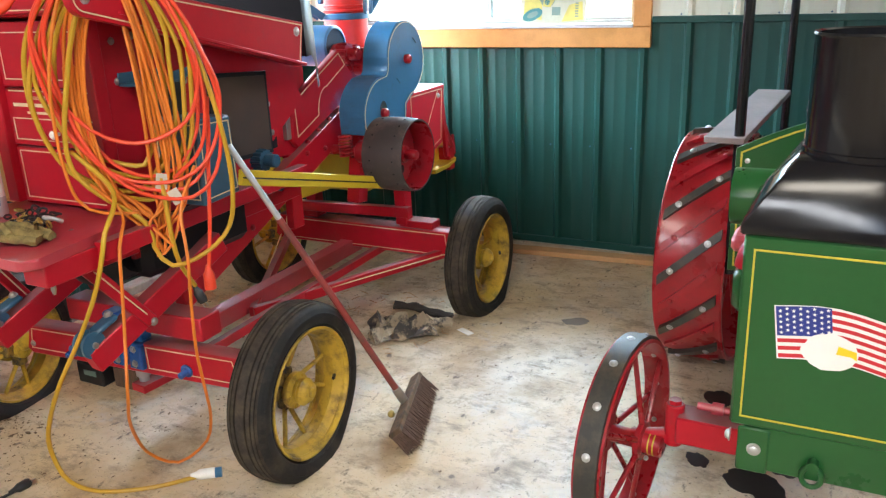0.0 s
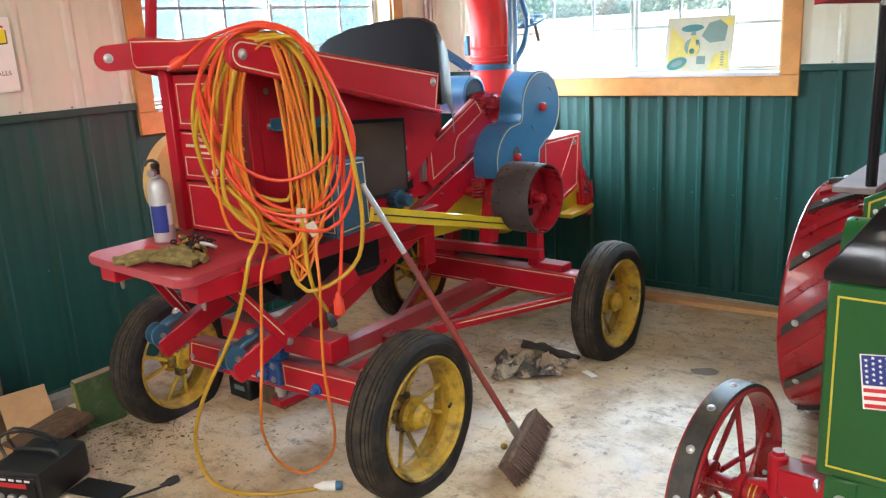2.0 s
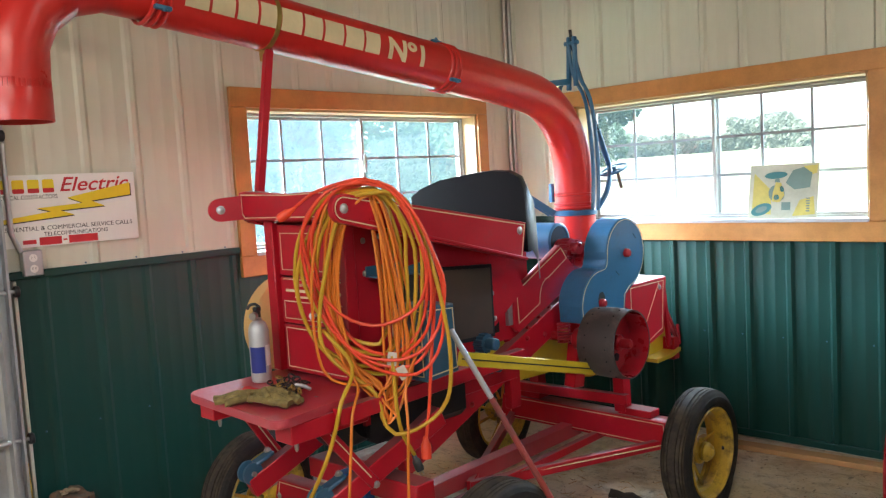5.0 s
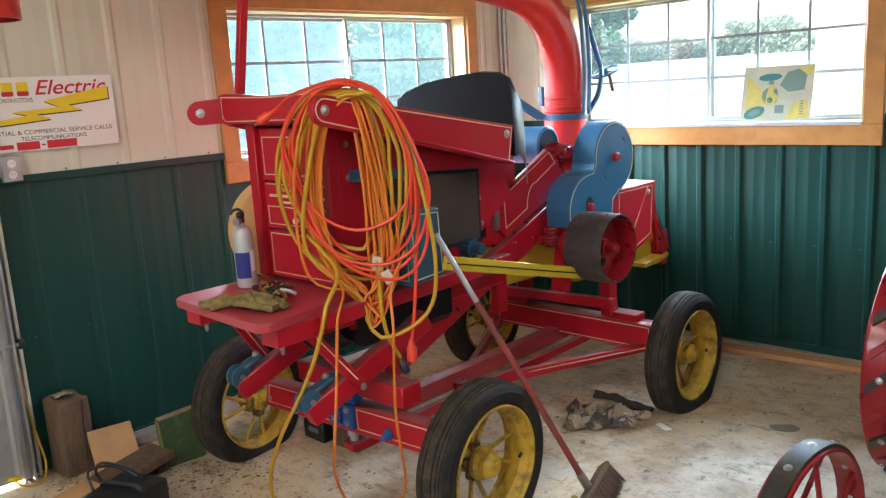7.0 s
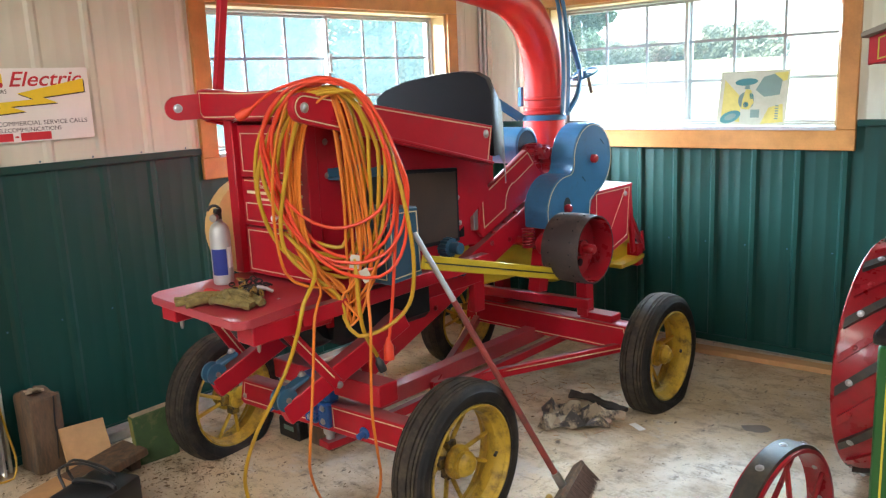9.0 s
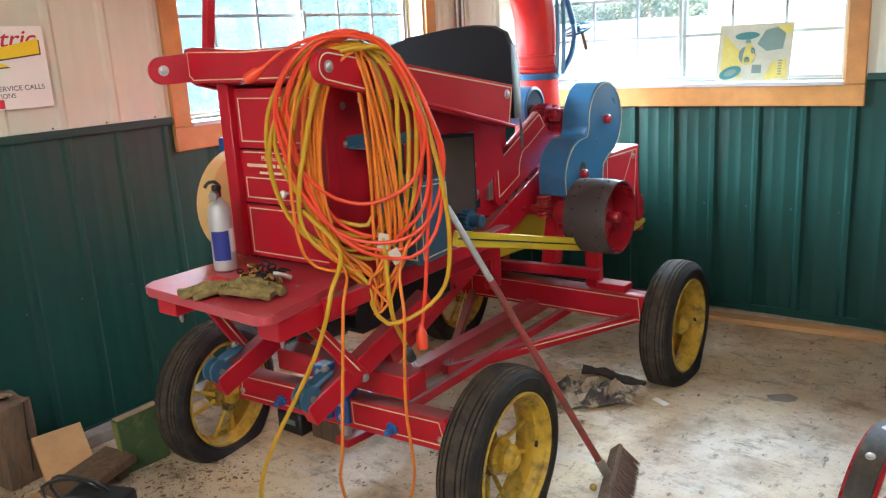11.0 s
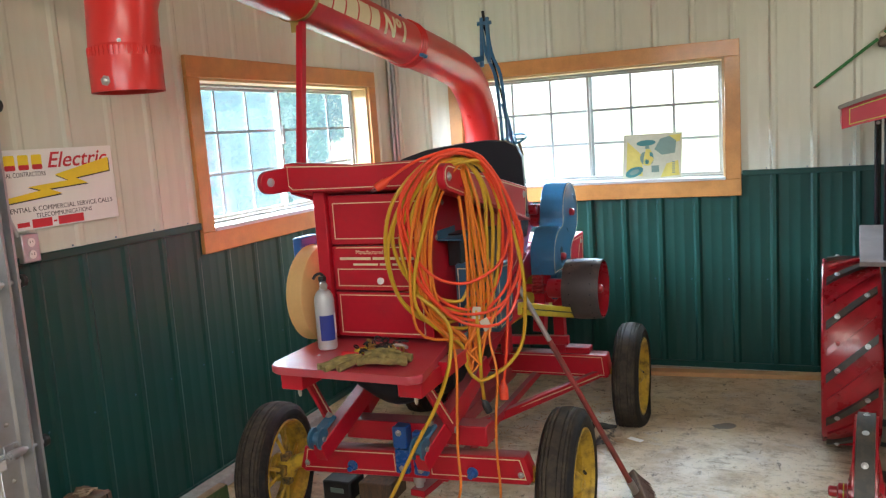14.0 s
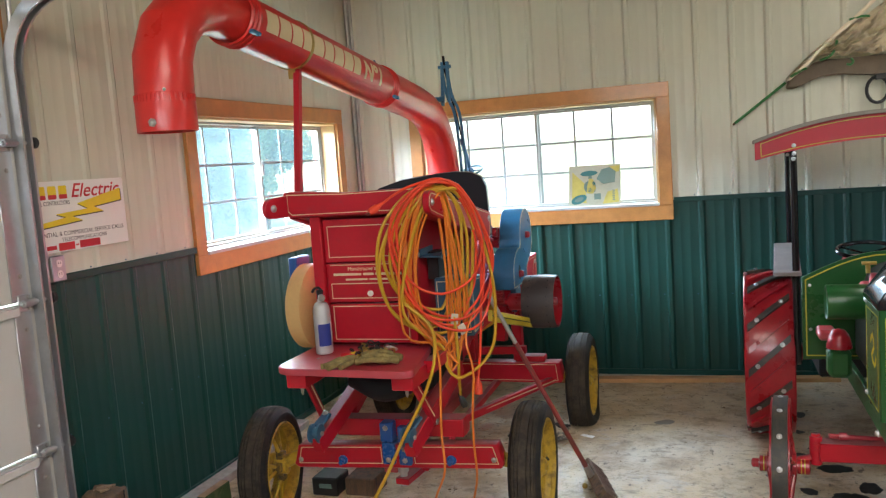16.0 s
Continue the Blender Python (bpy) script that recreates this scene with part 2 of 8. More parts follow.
def floor_material():
    """Pale trowelled concrete with tan dust, brown traffic stains, dark specks and smears."""
    m = bpy.data.materials.new("stained_concrete_floor")
    m.use_nodes = True
    n, l = m.node_tree.nodes, m.node_tree.links
    b = n["Principled BSDF"]
    co = n.new("ShaderNodeTexCoord")
    colour = None

    def layer(scale, lo, hi, tint, amount, detail=8, rough=0.65, stretch=(1, 1, 1), below=None):
        nonlocal colour
        mp, tex, edge, mix = n.new("ShaderNodeMapping"), n.new("ShaderNodeTexNoise"), n.new("ShaderNodeMapRange"), n.new("ShaderNodeMix")
        mp.inputs["Scale"].default_value, mp.inputs["Rotation"].default_value = stretch, (0, 0, scale)
        tex.inputs["Scale"].default_value, tex.inputs["Detail"].default_value, tex.inputs["Roughness"].default_value = scale, detail, rough
        edge.inputs[1].default_value, edge.inputs[2].default_value, edge.inputs[4].default_value = lo, hi, amount
        mix.data_type = "RGBA"
        mix.inputs[7].default_value = (*tint, 1)
        l.new(co.outputs["Object"], mp.inputs[0]), l.new(mp.outputs[0], tex.inputs["Vector"]), l.new(tex.outputs[0], edge.inputs[0]), l.new(edge.outputs[0], mix.inputs[0])
        if below:
            mix.inputs[6].default_value = (*below, 1)
        else:
            l.new(colour, mix.inputs[6])
        colour = mix.outputs[2]
        return tex.outputs[0]

    first = layer(1.1, 0.36, 0.60, (0.57, 0.43, 0.255), 1.0, below=(0.68, 0.61, 0.50))
    layer(2.6, 0.48, 0.64, (0.36, 0.255, 0.145), 0.8)
    layer(6.5, 0.51, 0.66, (0.19, 0.14, 0.09), 0.85, rough=0.78, stretch=(1, 1.8, 1))
    layer(22, 0.60, 0.67, (0.10, 0.072, 0.05), 0.85, stretch=(1, 0.5, 1))
    layer(13, 0.55, 0.68, (0.25, 0.18, 0.11), 0.55, rough=0.72, stretch=(1, 0.5, 1))
    layer(75, 0.62, 0.69, (0.06, 0.045, 0.033), 0.9, 4)
    layer(34, 0.66, 0.70, (0.06, 0.045, 0.033), 0.9, 5, stretch=(1, 2.2, 1))
    layer(3.5, 0.57, 0.7, (0.55, 0.53, 0.49), 0.55)
    l.new(colour, b.inputs["Base Color"])
    gl = n.new("ShaderNodeMapRange")
    gl.inputs[3].default_value, gl.inputs[4].default_value = 0.36, 0.62
    l.new(first, gl.inputs[0]), l.new(gl.outputs[0], b.inputs["Roughness"])
    fine, relief = n.new("ShaderNodeTexNoise"), n.new("ShaderNodeBump")
    fine.inputs["Scale"].default_value, fine.inputs["Detail"].default_value = 45, 6
    relief.inputs["Strength"].default_value, relief.inputs["Distance"].default_value = 0.12, 0.004
    l.new(co.outputs["Object"], fine.inputs["Vector"]), l.new(fine.outputs[0], relief.inputs["Height"]), l.new(relief.outputs[0], b.inputs["Normal"])
    return m


FLOOR = floor_material()

# ---- mesh tools ----
ORG = {}


def thing(name, at, label, category, group="", kind=""):
    """An empty at the base of a thing, which parents its parts."""
    ob = new(name)
    ob.location = at
    ORG[ob] = Vector(at)
    ob.empty_display_size = 0.05
    return tagged(ob, label, category, group, kind)


SINGLY = {"pinstripe", "axle_bolt", "bracket_bolt", "rail_bolt", "board_bolt", "cover_boss", "strut_bolt", "table_bolt", "side_bolt", "lug_nut", "axle_block", "cover_clip", "trough_bracket", "sleeve_bolt", "tank_bolt", "frame_bolt", "shield_bolt", "valance_bolt", "lug_bolt", "ridge_rivet", "band_bolt", "hinge_screw", "rear_spindle", "collar_clip", "caption_bar", "lettering_bar", "name_block", "web_hole", "dial", "slot", "oil_line_box", "pulley_rivet", "roller_pin", "hub_line", "oil_cup", "hub_arm"}


def islands(bm):
    """The separate pieces of a bmesh, each as a list of its faces."""
    seen, out = set(), []
    for f in bm.faces:
        if f in seen:
            continue
        seen.add(f)
        heap, piece = [f], []
        while heap:
            g = heap.pop()
            piece.append(g)
            for e in g.edges:
                for q in e.link_faces:
                    if q not in seen:
                        seen.add(q)
                        heap.append(q)
        out.append(piece)
    return out


def part(name, bm, mat, parent=None, label="", smooth=40):
    """Links a bmesh, in world places, as one mesh object under a thing or part; small fixings one by one."""
    if name in SINGLY and len(pieces := islands(bm)) > 1:
        for piece in pieces:
            one, made = B(), {}
            for f in piece:
                one.faces.new([made.setdefault(v, None) or made.update({v: one.verts.new(v.co)}) or made[v] for v in f.verts])
            last = link(name, one, mat, parent, label, smooth)
        bm.free()
        return last
    return link(name, bm, mat, parent, label, smooth)


def link(name, bm, mat, parent, label, smooth):
    org = ORG.get(parent, Vector((0, 0, 0)))
    bmesh.ops.translate(bm, verts=bm.verts, vec=-org)
    bmesh.ops.recalc_face_normals(bm, faces=bm.faces)
    me = bpy.data.meshes.new(name)
    bm.to_mesh(me)
    bm.free()
    for p in me.polygons:
        p.use_smooth = smooth > 0
    if smooth > 0:
        me.set_sharp_from_angle(angle=radians(smooth))
    for one in mat if isinstance(mat, (list, tuple)) else (mat,):
        me.materials.append(one)
    ob = new(name, me)
    ORG[ob] = org
    if parent:
        ob.parent = parent
    return tagged(ob, label) if label else ob


def B():
    return bmesh.new()


def _bevel(bm, verts, bev, seg=2):
    if bev > 0:
        edges = list({e for v in verts for e in v.link_edges})
        bmesh.ops.bevel(bm, geom=edges, offset=bev, segments=seg, affect="EDGES", profile=0.6)


def box(bm, lo, hi, bev=0.003, m=None, seg=1):
    lo, hi = Vector(lo), Vector(hi)
    mat = Matrix.LocRotScale((lo + hi) / 2, None, hi - lo)
    if m is not None:
        mat = m @ mat
    made = bmesh.ops.create_cube(bm, size=1, matrix=mat)["verts"]
    _bevel(bm, made, bev, seg)
    return bm


def along(a, b, up=(0, 0, 1)):
    """A pose at a whose y axis runs to b and whose z axis is nearest to up."""
    a, b, up = Vector(a), Vector(b), Vector(up)
    y = (b - a).normalized()
    x = y.cross(up)
    x = x.normalized() if x.length > 1e-4 else y.orthogonal().normalized()
    z = x.cross(y)
    return Matrix.Translation(a) @ Matrix((x, y, z)).transposed().to_4x4()


def beam(bm, a, b, w, h, bev=0.003, up=(0, 0, 1)):
    """A bar from a to b, w wide and h high."""
    size = (Vector(b) - Vector(a)).length
    return box(bm, (-w / 2, 0, -h / 2), (w / 2, size, h / 2), bev, along(a, b, up))


def lathe(bm, rings, at, axis, n=24, caps=True):
    """A turned form: rings of (radius, way along the axis) from at."""
    at, axis = Vector(at), Vector(axis).normalized()
    u = axis.orthogonal().normalized()
    v = axis.cross(u)
    loops = []
    for r, h in rings:
        if r < 1e-6:
            loops.append([bm.verts.new(at + axis * h)])
        else:
            loops.append([bm.verts.new(at + axis * h + (u * math.cos(k * math.tau / n) + v * math.sin(k * math.tau / n)) * r) for k in range(n)])
    for a, b in zip(loops, loops[1:]):
        for k in range(n):
            j = (k + 1) % n
            if len(a) == 1 and len(b) == 1:
                continue
            if len(a) == 1:
                bm.faces.new((a[0], b[k], b[j]))
            elif len(b) == 1:
                bm.faces.new((a[k], a[j], b[0]))
            else:
                bm.faces.new((a[k], a[j], b[j], b[k]))
    if caps:
        for ring in (loops[0], loops[-1]):
            if len(ring) > 2:
                bm.faces.new(ring)
    return bm


def cyl(bm, a, b, r, r2=None, n=20, bev=0.0):
    a, b = Vector(a), Vector(b)
    h = (b - a).length
    r2 = r if r2 is None else r2
    rings = [(r, 0), (r2, h)] if bev <= 0 else [(r - bev, 0), (r, bev), (r2, h - bev), (r2 - bev, h)]
    return lathe(bm, rings, a, b - a, n)


def spline(pts, step=0.03):
    """A smooth line through the points."""
    pts = [Vector(p) for p in pts]
    ext = [pts[0] * 2 - pts[1], *pts, pts[-1] * 2 - pts[-2]]
    out = []
    for p0, p1, p2, p3 in zip(ext, ext[1:], ext[2:], ext[3:]):
        count = max(2, int((p2 - p1).length / step))
        for k in range(count):
            t = k / count
            out.append(0.5 * (2 * p1 + (p2 - p0) * t + (2 * p0 - 5 * p1 + 4 * p2 - p3) * t * t + (3 * p1 - p0 - 3 * p2 + p3) * t**3))
    return [*out, pts[-1]]


def tube(bm, pts, r, n=8, smooth=True, step=0.03, radii=None, closed=False):
    """A round bar along a line of points."""
    line = spline(pts, step) if smooth else [Vector(p) for p in pts]
    if closed:
        line = line[:-1] if (line[0] - line[-1]).length < 1e-5 else line
    side = None
    loops = []
    count = len(line)
    for k, p in enumerate(line):
        nxt, prv = (line[(k + 1) % count], line[k - 1]) if closed else (line[min(k + 1, count - 1)], line[max(k - 1, 0)])
        way = (nxt - prv).normalized()
        side = way.orthogonal() if side is None else side - way * side.dot(way)
        side.normalize()
        other = way.cross(side)
        rr = r if radii is None else r * radii(k / max(count - 1, 1))
        loops.append([bm.verts.new(p + (side * math.cos(a * math.tau / n) + other * math.sin(a * math.tau / n)) * rr) for a in range(n)])
    pairs = list(zip(loops, loops[1:])) + ([(loops[-1], loops[0])] if closed else [])
    for a, b in pairs:
        for k in range(n):
            bm.faces.new((a[k], a[(k + 1) % n], b[(k + 1) % n], b[k]))
    if not closed:
        bm.faces.new(loops[0]), bm.faces.new(loops[-1])
    return bm


def plate(bm, outline, m, thick, bev=0.0):
    """A flat piece: an outline in the xy plane of m, thick along its z."""
    low = [bm.verts.new(m @ Vector((x, y, 0))) for x, y in outline]
    top = [bm.verts.new(m @ Vector((x, y, thick))) for x, y in outline]
    bm.faces.new(low), bm.faces.new(top)
    n = len(low)
    for k in range(n):
        bm.faces.new((low[k], low[(k + 1) % n], top[(k + 1) % n], top[k]))
    if bev:
        _bevel(bm, low + top, bev, 1)
    return bm


def side_x(x):
    """The plane of constant x: outline as (y, z), thickness towards +x."""
    return Matrix(((0, 0, 1, x), (1, 0, 0, 0), (0, 1, 0, 0), (0, 0, 0, 1)))


def side_y(y):
    """The plane of constant y: outline as (x, z), thickness towards -y."""
    return Matrix(((1, 0, 0, 0), (0, 0, -1, y), (0, 1, 0, 0), (0, 0, 0, 1)))


def flat_z(z):
    return Matrix.Translation((0, 0, z))


def stripe(bm, pts, m, w=0.0036, thick=0.0015, closed=True):
    """A painted line along an outline in the xy plane of m."""
    pts = [Vector((x, y)) for x, y in pts]
    n, rows = len(pts), []
    for k, p in enumerate(pts):
        back = (p - pts[k - 1]).normalized() if closed or k else None
        on = (pts[(k + 1) % n] - p).normalized() if closed or k < n - 1 else None
        back, on = back or on, on or back
        side = Vector((-back.y - on.y, back.x + on.x))
        side = side.normalized() if side.length > 1e-4 else Vector((-on.y, on.x))
        side *= min(2.0, 1 / max(0.2, side.dot(Vector((-on.y, on.x))))) * w / 2
        rows.append([bm.verts.new(m @ Vector((*q, h))) for q, h in ((p - side, 0), (p + side, 0), (p + side, thick), (p - side, thick))])
    for a, b in list(zip(rows, rows[1:])) + ([(rows[-1], rows[0])] if closed else []):
        for k in range(4):
            bm.faces.new((a[k], a[(k + 1) % 4], b[(k + 1) % 4], b[k]))
    if not closed:
        bm.faces.new(rows[0]), bm.faces.new(rows[-1])
    return bm


def bolt(bm, at, axis, r=0.011, h=0.006, n=10):
    """A round bolt head on a washer."""
    return lathe(bm, [(r * 1.35, 0), (r * 1.35, h * 0.25), (r, h * 0.3), (r * 0.92, h * 0.8), (r * 0.55, h * 1.15), (0, h * 1.25)], at, axis, n)


def rounded(x0, y0, x1, y1, r=0.02, n=5):
    """A rectangle's outline with round corners."""
    out = []
    for cx, cy, a0 in ((x1 - r, y0 + r, -90), (x1 - r, y1 - r, 0), (x0 + r, y1 - r, 90), (x0 + r, y0 + r, 180)):
        out += [(cx + r * math.cos(radians(a0 + 90 * k / n)), cy + r * math.sin(radians(a0 + 90 * k / n))) for k in range(n + 1)]
    return out


def lettering(name, text, m, size, mat, parent, depth=0.001, width=None, bend=None, label="", bold=0.0):
    """Words in the built-in font, as a mesh in the xy plane of m."""
    cu = bpy.data.curves.new(name, "FONT")
    cu.body, cu.size, cu.extrude, cu.align_x, cu.align_y, cu.offset = text, size, depth, "CENTER", "CENTER", bold
    tmp = bpy.data.objects.new(name, cu)
    scene.collection.objects.link(tmp)
    me = bpy.data.meshes.new_from_object(tmp.evaluated_get(bpy.context.evaluated_depsgraph_get()))
    bpy.data.objects.remove(tmp)
    bm = B()
    bm.from_mesh(me)
    if width:
        xs = [v.co.x for v in bm.verts]
        f = width / (max(xs) - min(xs))
        for v in bm.verts:
            v.co.x *= f
    if bend:
        for y in np.arange(-size, size, size / 14):
            bmesh.ops.bisect_plane(bm, geom=[*bm.verts, *bm.edges, *bm.faces], plane_co=(0, y, 0), plane_no=(0, 1, 0))
        for v in bm.verts:
            v.co = bend(v.co)
    else:
        bmesh.ops.transform(bm, matrix=m, verts=bm.verts)
    return part(name, bm, mat, parent, label, smooth=0)


# ---- the room ----
RIB = 0.238


def ribbed(bm, u0, u1, z0, z1, phase, wall, off=0.0, tall=0.016):
    """A sheet of ribbed steel between u0 and u1 along a wall: tall ribs at the pitch, two low ones between."""
    marks = []
    k = math.floor((u0 - phase) / RIB) - 1
    while phase + k * RIB < u1 + RIB:
        c = phase + k * RIB
        marks += [(c - 0.026, 0), (c - 0.011, tall), (c + 0.011, tall), (c + 0.026, 0)]
        for f in (0.36, 0.64):
            marks += [(c + RIB * f - 0.012, 0), (c + RIB * f - 0.004, tall * 0.137), (c + RIB * f + 0.004, tall * 0.137), (c + RIB * f + 0.012, 0)]
        k += 1
    us, hs = [p[0] for p in marks], [p[1] for p in marks]
    line = [(u0, float(np.interp(u0, us, hs)))] + [p for p in marks if u0 < p[0] < u1] + [(u1, float(np.interp(u1, us, hs)))]
    cols = []
    for u, h in line:
        cols.append([bm.verts.new(wall(u, h + off, z)) for z in (z0, z1)])
    for a, b in zip(cols, cols[1:]):
        bm.faces.new((a[0], b[0], b[1], a[1]))
    return bm


def on_back(u, h, z):
    return (u, -h, z)


def on_left(u, h, z):
    return (h, u, z)


ROOM_X, ROOM_Y, ROOM_Z, WAIN = 8.0, -7.6, 3.3, 1.315
WIN = dict(back=(0.575, 2.385), left=(-2.215, -0.385), z=(1.285, 2.065))
bm = B()
box(bm, (-0.3, ROOM_Y - 0.3, -0.15), (ROOM_X + 0.3, 0.3, 0), 0)
floor = tagged(part("floor", bm, FLOOR), "pale stained concrete slab with dust and dark marks", "floor", kind="structure")
# unseen ceiling: holes added for fill lamps, overhang added to block the sun
bm = B()
for lo, hi in (((-0.22, ROOM_Y - 0.85), (2.0, 0.22)), ((4.6, ROOM_Y - 0.85), (ROOM_X + 0.2, -4.9)), ((2.0, ROOM_Y - 0.85), (4.6, -6.5)), ((2.0, -4.9), (ROOM_X + 0.2, -2.9)), ((2.0, -2.9), (3.8, 0.22)), ((5.4, -2.9), (ROOM_X + 0.2, 0.22)), ((3.8, -0.9), (5.4, 0.22))):
    box(bm, (*lo, ROOM_Z), (*hi, ROOM_Z + 0.12), 0)
tagged(part("ceiling", bm, CEIL), "dark boarded ceiling, unseen, with two holes added for fill lamps", "ceiling", kind="structure")


# unseen panels that keep the sun out of the two added ceiling holes
SUN_BLOCK = material("sun_block_panel", (0.30, 0.30, 0.28), 0.6, vary=0.1)
for lo, hi in (((1.9, -6.6), (4.7, -4.8)), ((3.7, -3.0), (5.5, -0.8))):
    bm = B()
    box(bm, (*lo, ROOM_Z + 0.122), (*hi, ROOM_Z + 0.128), 0)
    tagged(part("skylight", bm, SUN_BLOCK), "added sun-blocking panel above a fill lamp hole", "skylight", kind="structure")


def wall_core(name, span, fixed, axis, opening, label, mat=None):
    """A wall body with one opening through it: four blocks round the hole."""
    (a, b), (f0, f1), (o0, o1, z0, z1) = span, fixed, opening
    bm = B()
    for u0, u1, w0, w1 in ((a, o0, 0, ROOM_Z), (o1, b, 0, ROOM_Z), (o0, o1, 0, z0), (o0, o1, z1, ROOM_Z)):
        if u1 - u0 < 1e-4 or w1 - w0 < 1e-4:
            continue
        if axis == "x":
            box(bm, (u0, f0, w0), (u1, f1, w1), 0)
        else:
            box(bm, (f0, u0, w0), (f1, u1, w1), 0)
    return tagged(part(name, bm, mat or WALL_CREAM), label, "wall", kind="structure")


wall_back = wall_core("wall_north", (-0.2, ROOM_X), (0.004, 0.2), "x", (*WIN["back"], *WIN["z"]), "pole barn wall with ribbed steel, green below and off-white above")
DOOR_Y = (-6.6, -3.50)
# the side wall has a window and, beyond it, the opening of the overhead door
bm = B()
for u0, u1, w0, w1 in ((-0.0, WIN["left"][1], 0, ROOM_Z), (WIN["left"][0], WIN["left"][1], 0, WIN["z"][0]), (WIN["left"][0], WIN["left"][1], WIN["z"][1], ROOM_Z), (DOOR_Y[1], WIN["left"][0], 0, ROOM_Z), (DOOR_Y[0], DOOR_Y[1], 2.75, ROOM_Z), (ROOM_Y, DOOR_Y[0], 0, ROOM_Z)):
    lo, hi = min(u0, u1), max(u0, u1)
    box(bm, (-0.2, lo, w0), (-0.004, hi, w1), 0)
wall_left = tagged(part("wall_west", bm, WALL_CREAM), "pole barn side wall with ribbed steel, green below and off-white above", "wall", kind="structure")
# unseen walls; their openings are added to let the fill lamps in
wall_core("wall_south", (0, ROOM_X), (ROOM_Y - 0.2, ROOM_Y), "x", (0.9, 5.1, 2.25, 2.95), "unseen dull wall with a strip opening added for fill light", WALL_DULL)
wall_core("wall_east", (ROOM_Y, 0), (ROOM_X, ROOM_X + 0.2), "y", (-5.8, -2.6, 1.5, 2.8), "unseen dull wall with an opening added for fill light", WALL_DULL)

for name, wall, on, span, op, phase, tall in (("back", wall_back, on_back, (0.0, ROOM_X), WIN["back"], 2.675, 0.016), ("left", wall_left, on_left, (DOOR_Y[1] + 0.02, 0.0), WIN["left"], -2.585, 0.008)):
    lo, hi = B(), B()
    for u0, u1, inside in ((span[0], op[0], 0), (op[0], op[1], 1), (op[1], span[1], 0)):
        if inside:
            ribbed(lo, u0, u1, 0.01, WIN["z"][0], phase, on, 0.0, tall)
            ribbed(hi, u0, u1, WIN["z"][1], ROOM_Z, phase, on, 0.0, tall)
        else:
            ribbed(lo, u0, u1, 0.01, WAIN, phase, on, 0.0, tall)
            ribbed(hi, u0, u1, WAIN + 0.002, ROOM_Z, phase, on, 0.001, tall)
    part("wainscot_panel", lo, WALL_GREEN, wall, "dark green ribbed steel wainscot", smooth=25)
    part("liner_panel", hi, WALL_CREAM, wall, "off-white ribbed steel liner", smooth=25)
    # screws, trim at the joint and at the base
    sc = B()
    k = math.ceil((span[0] - phase) / RIB)
    while phase + k * RIB < span[1]:
        u = phase + k * RIB - 0.045
        for z in (0.62, 1.345):
            if not (op[0] - 0.1 < u < op[1] + 0.1 and 1.1 < z < 2.2) and u > span[0]:
                bolt(sc, on(u, 0.002, z), Vector(on(0, 1, 0)), 0.0036, 0.003, 6)
        k += 1
    part("panel_screw", sc, BLUE_DARK, wall, "small dull hex-head panel screws")
    tr, bs = B(), B()
    pieces = ((span[0], op[0] - 0.1), (op[1] + 0.1, span[1]))
    for u0, u1 in pieces:
        if u1 > u0:
            c0, c1 = on(u0, 0.0, WAIN - 0.012), on(u1, 0.024, WAIN + 0.022)
            box(tr, [min(a, b) for a, b in zip(c0, c1)], [max(a, b) for a, b in zip(c0, c1)], 0.003)
    c0, c1 = on(span[0], 0.0, 0.012), on(span[1], 0.022, 0.052)
    box(bs, [min(a, b) for a, b in zip(c0, c1)], [max(a, b) for a, b in zip(c0, c1)], 0.003)
    part("wainscot_trim", tr, WALL_GREEN, wall, "green steel cap trim")
    part("base_trim", bs, WALL_GREEN, wall, "green steel base trim")


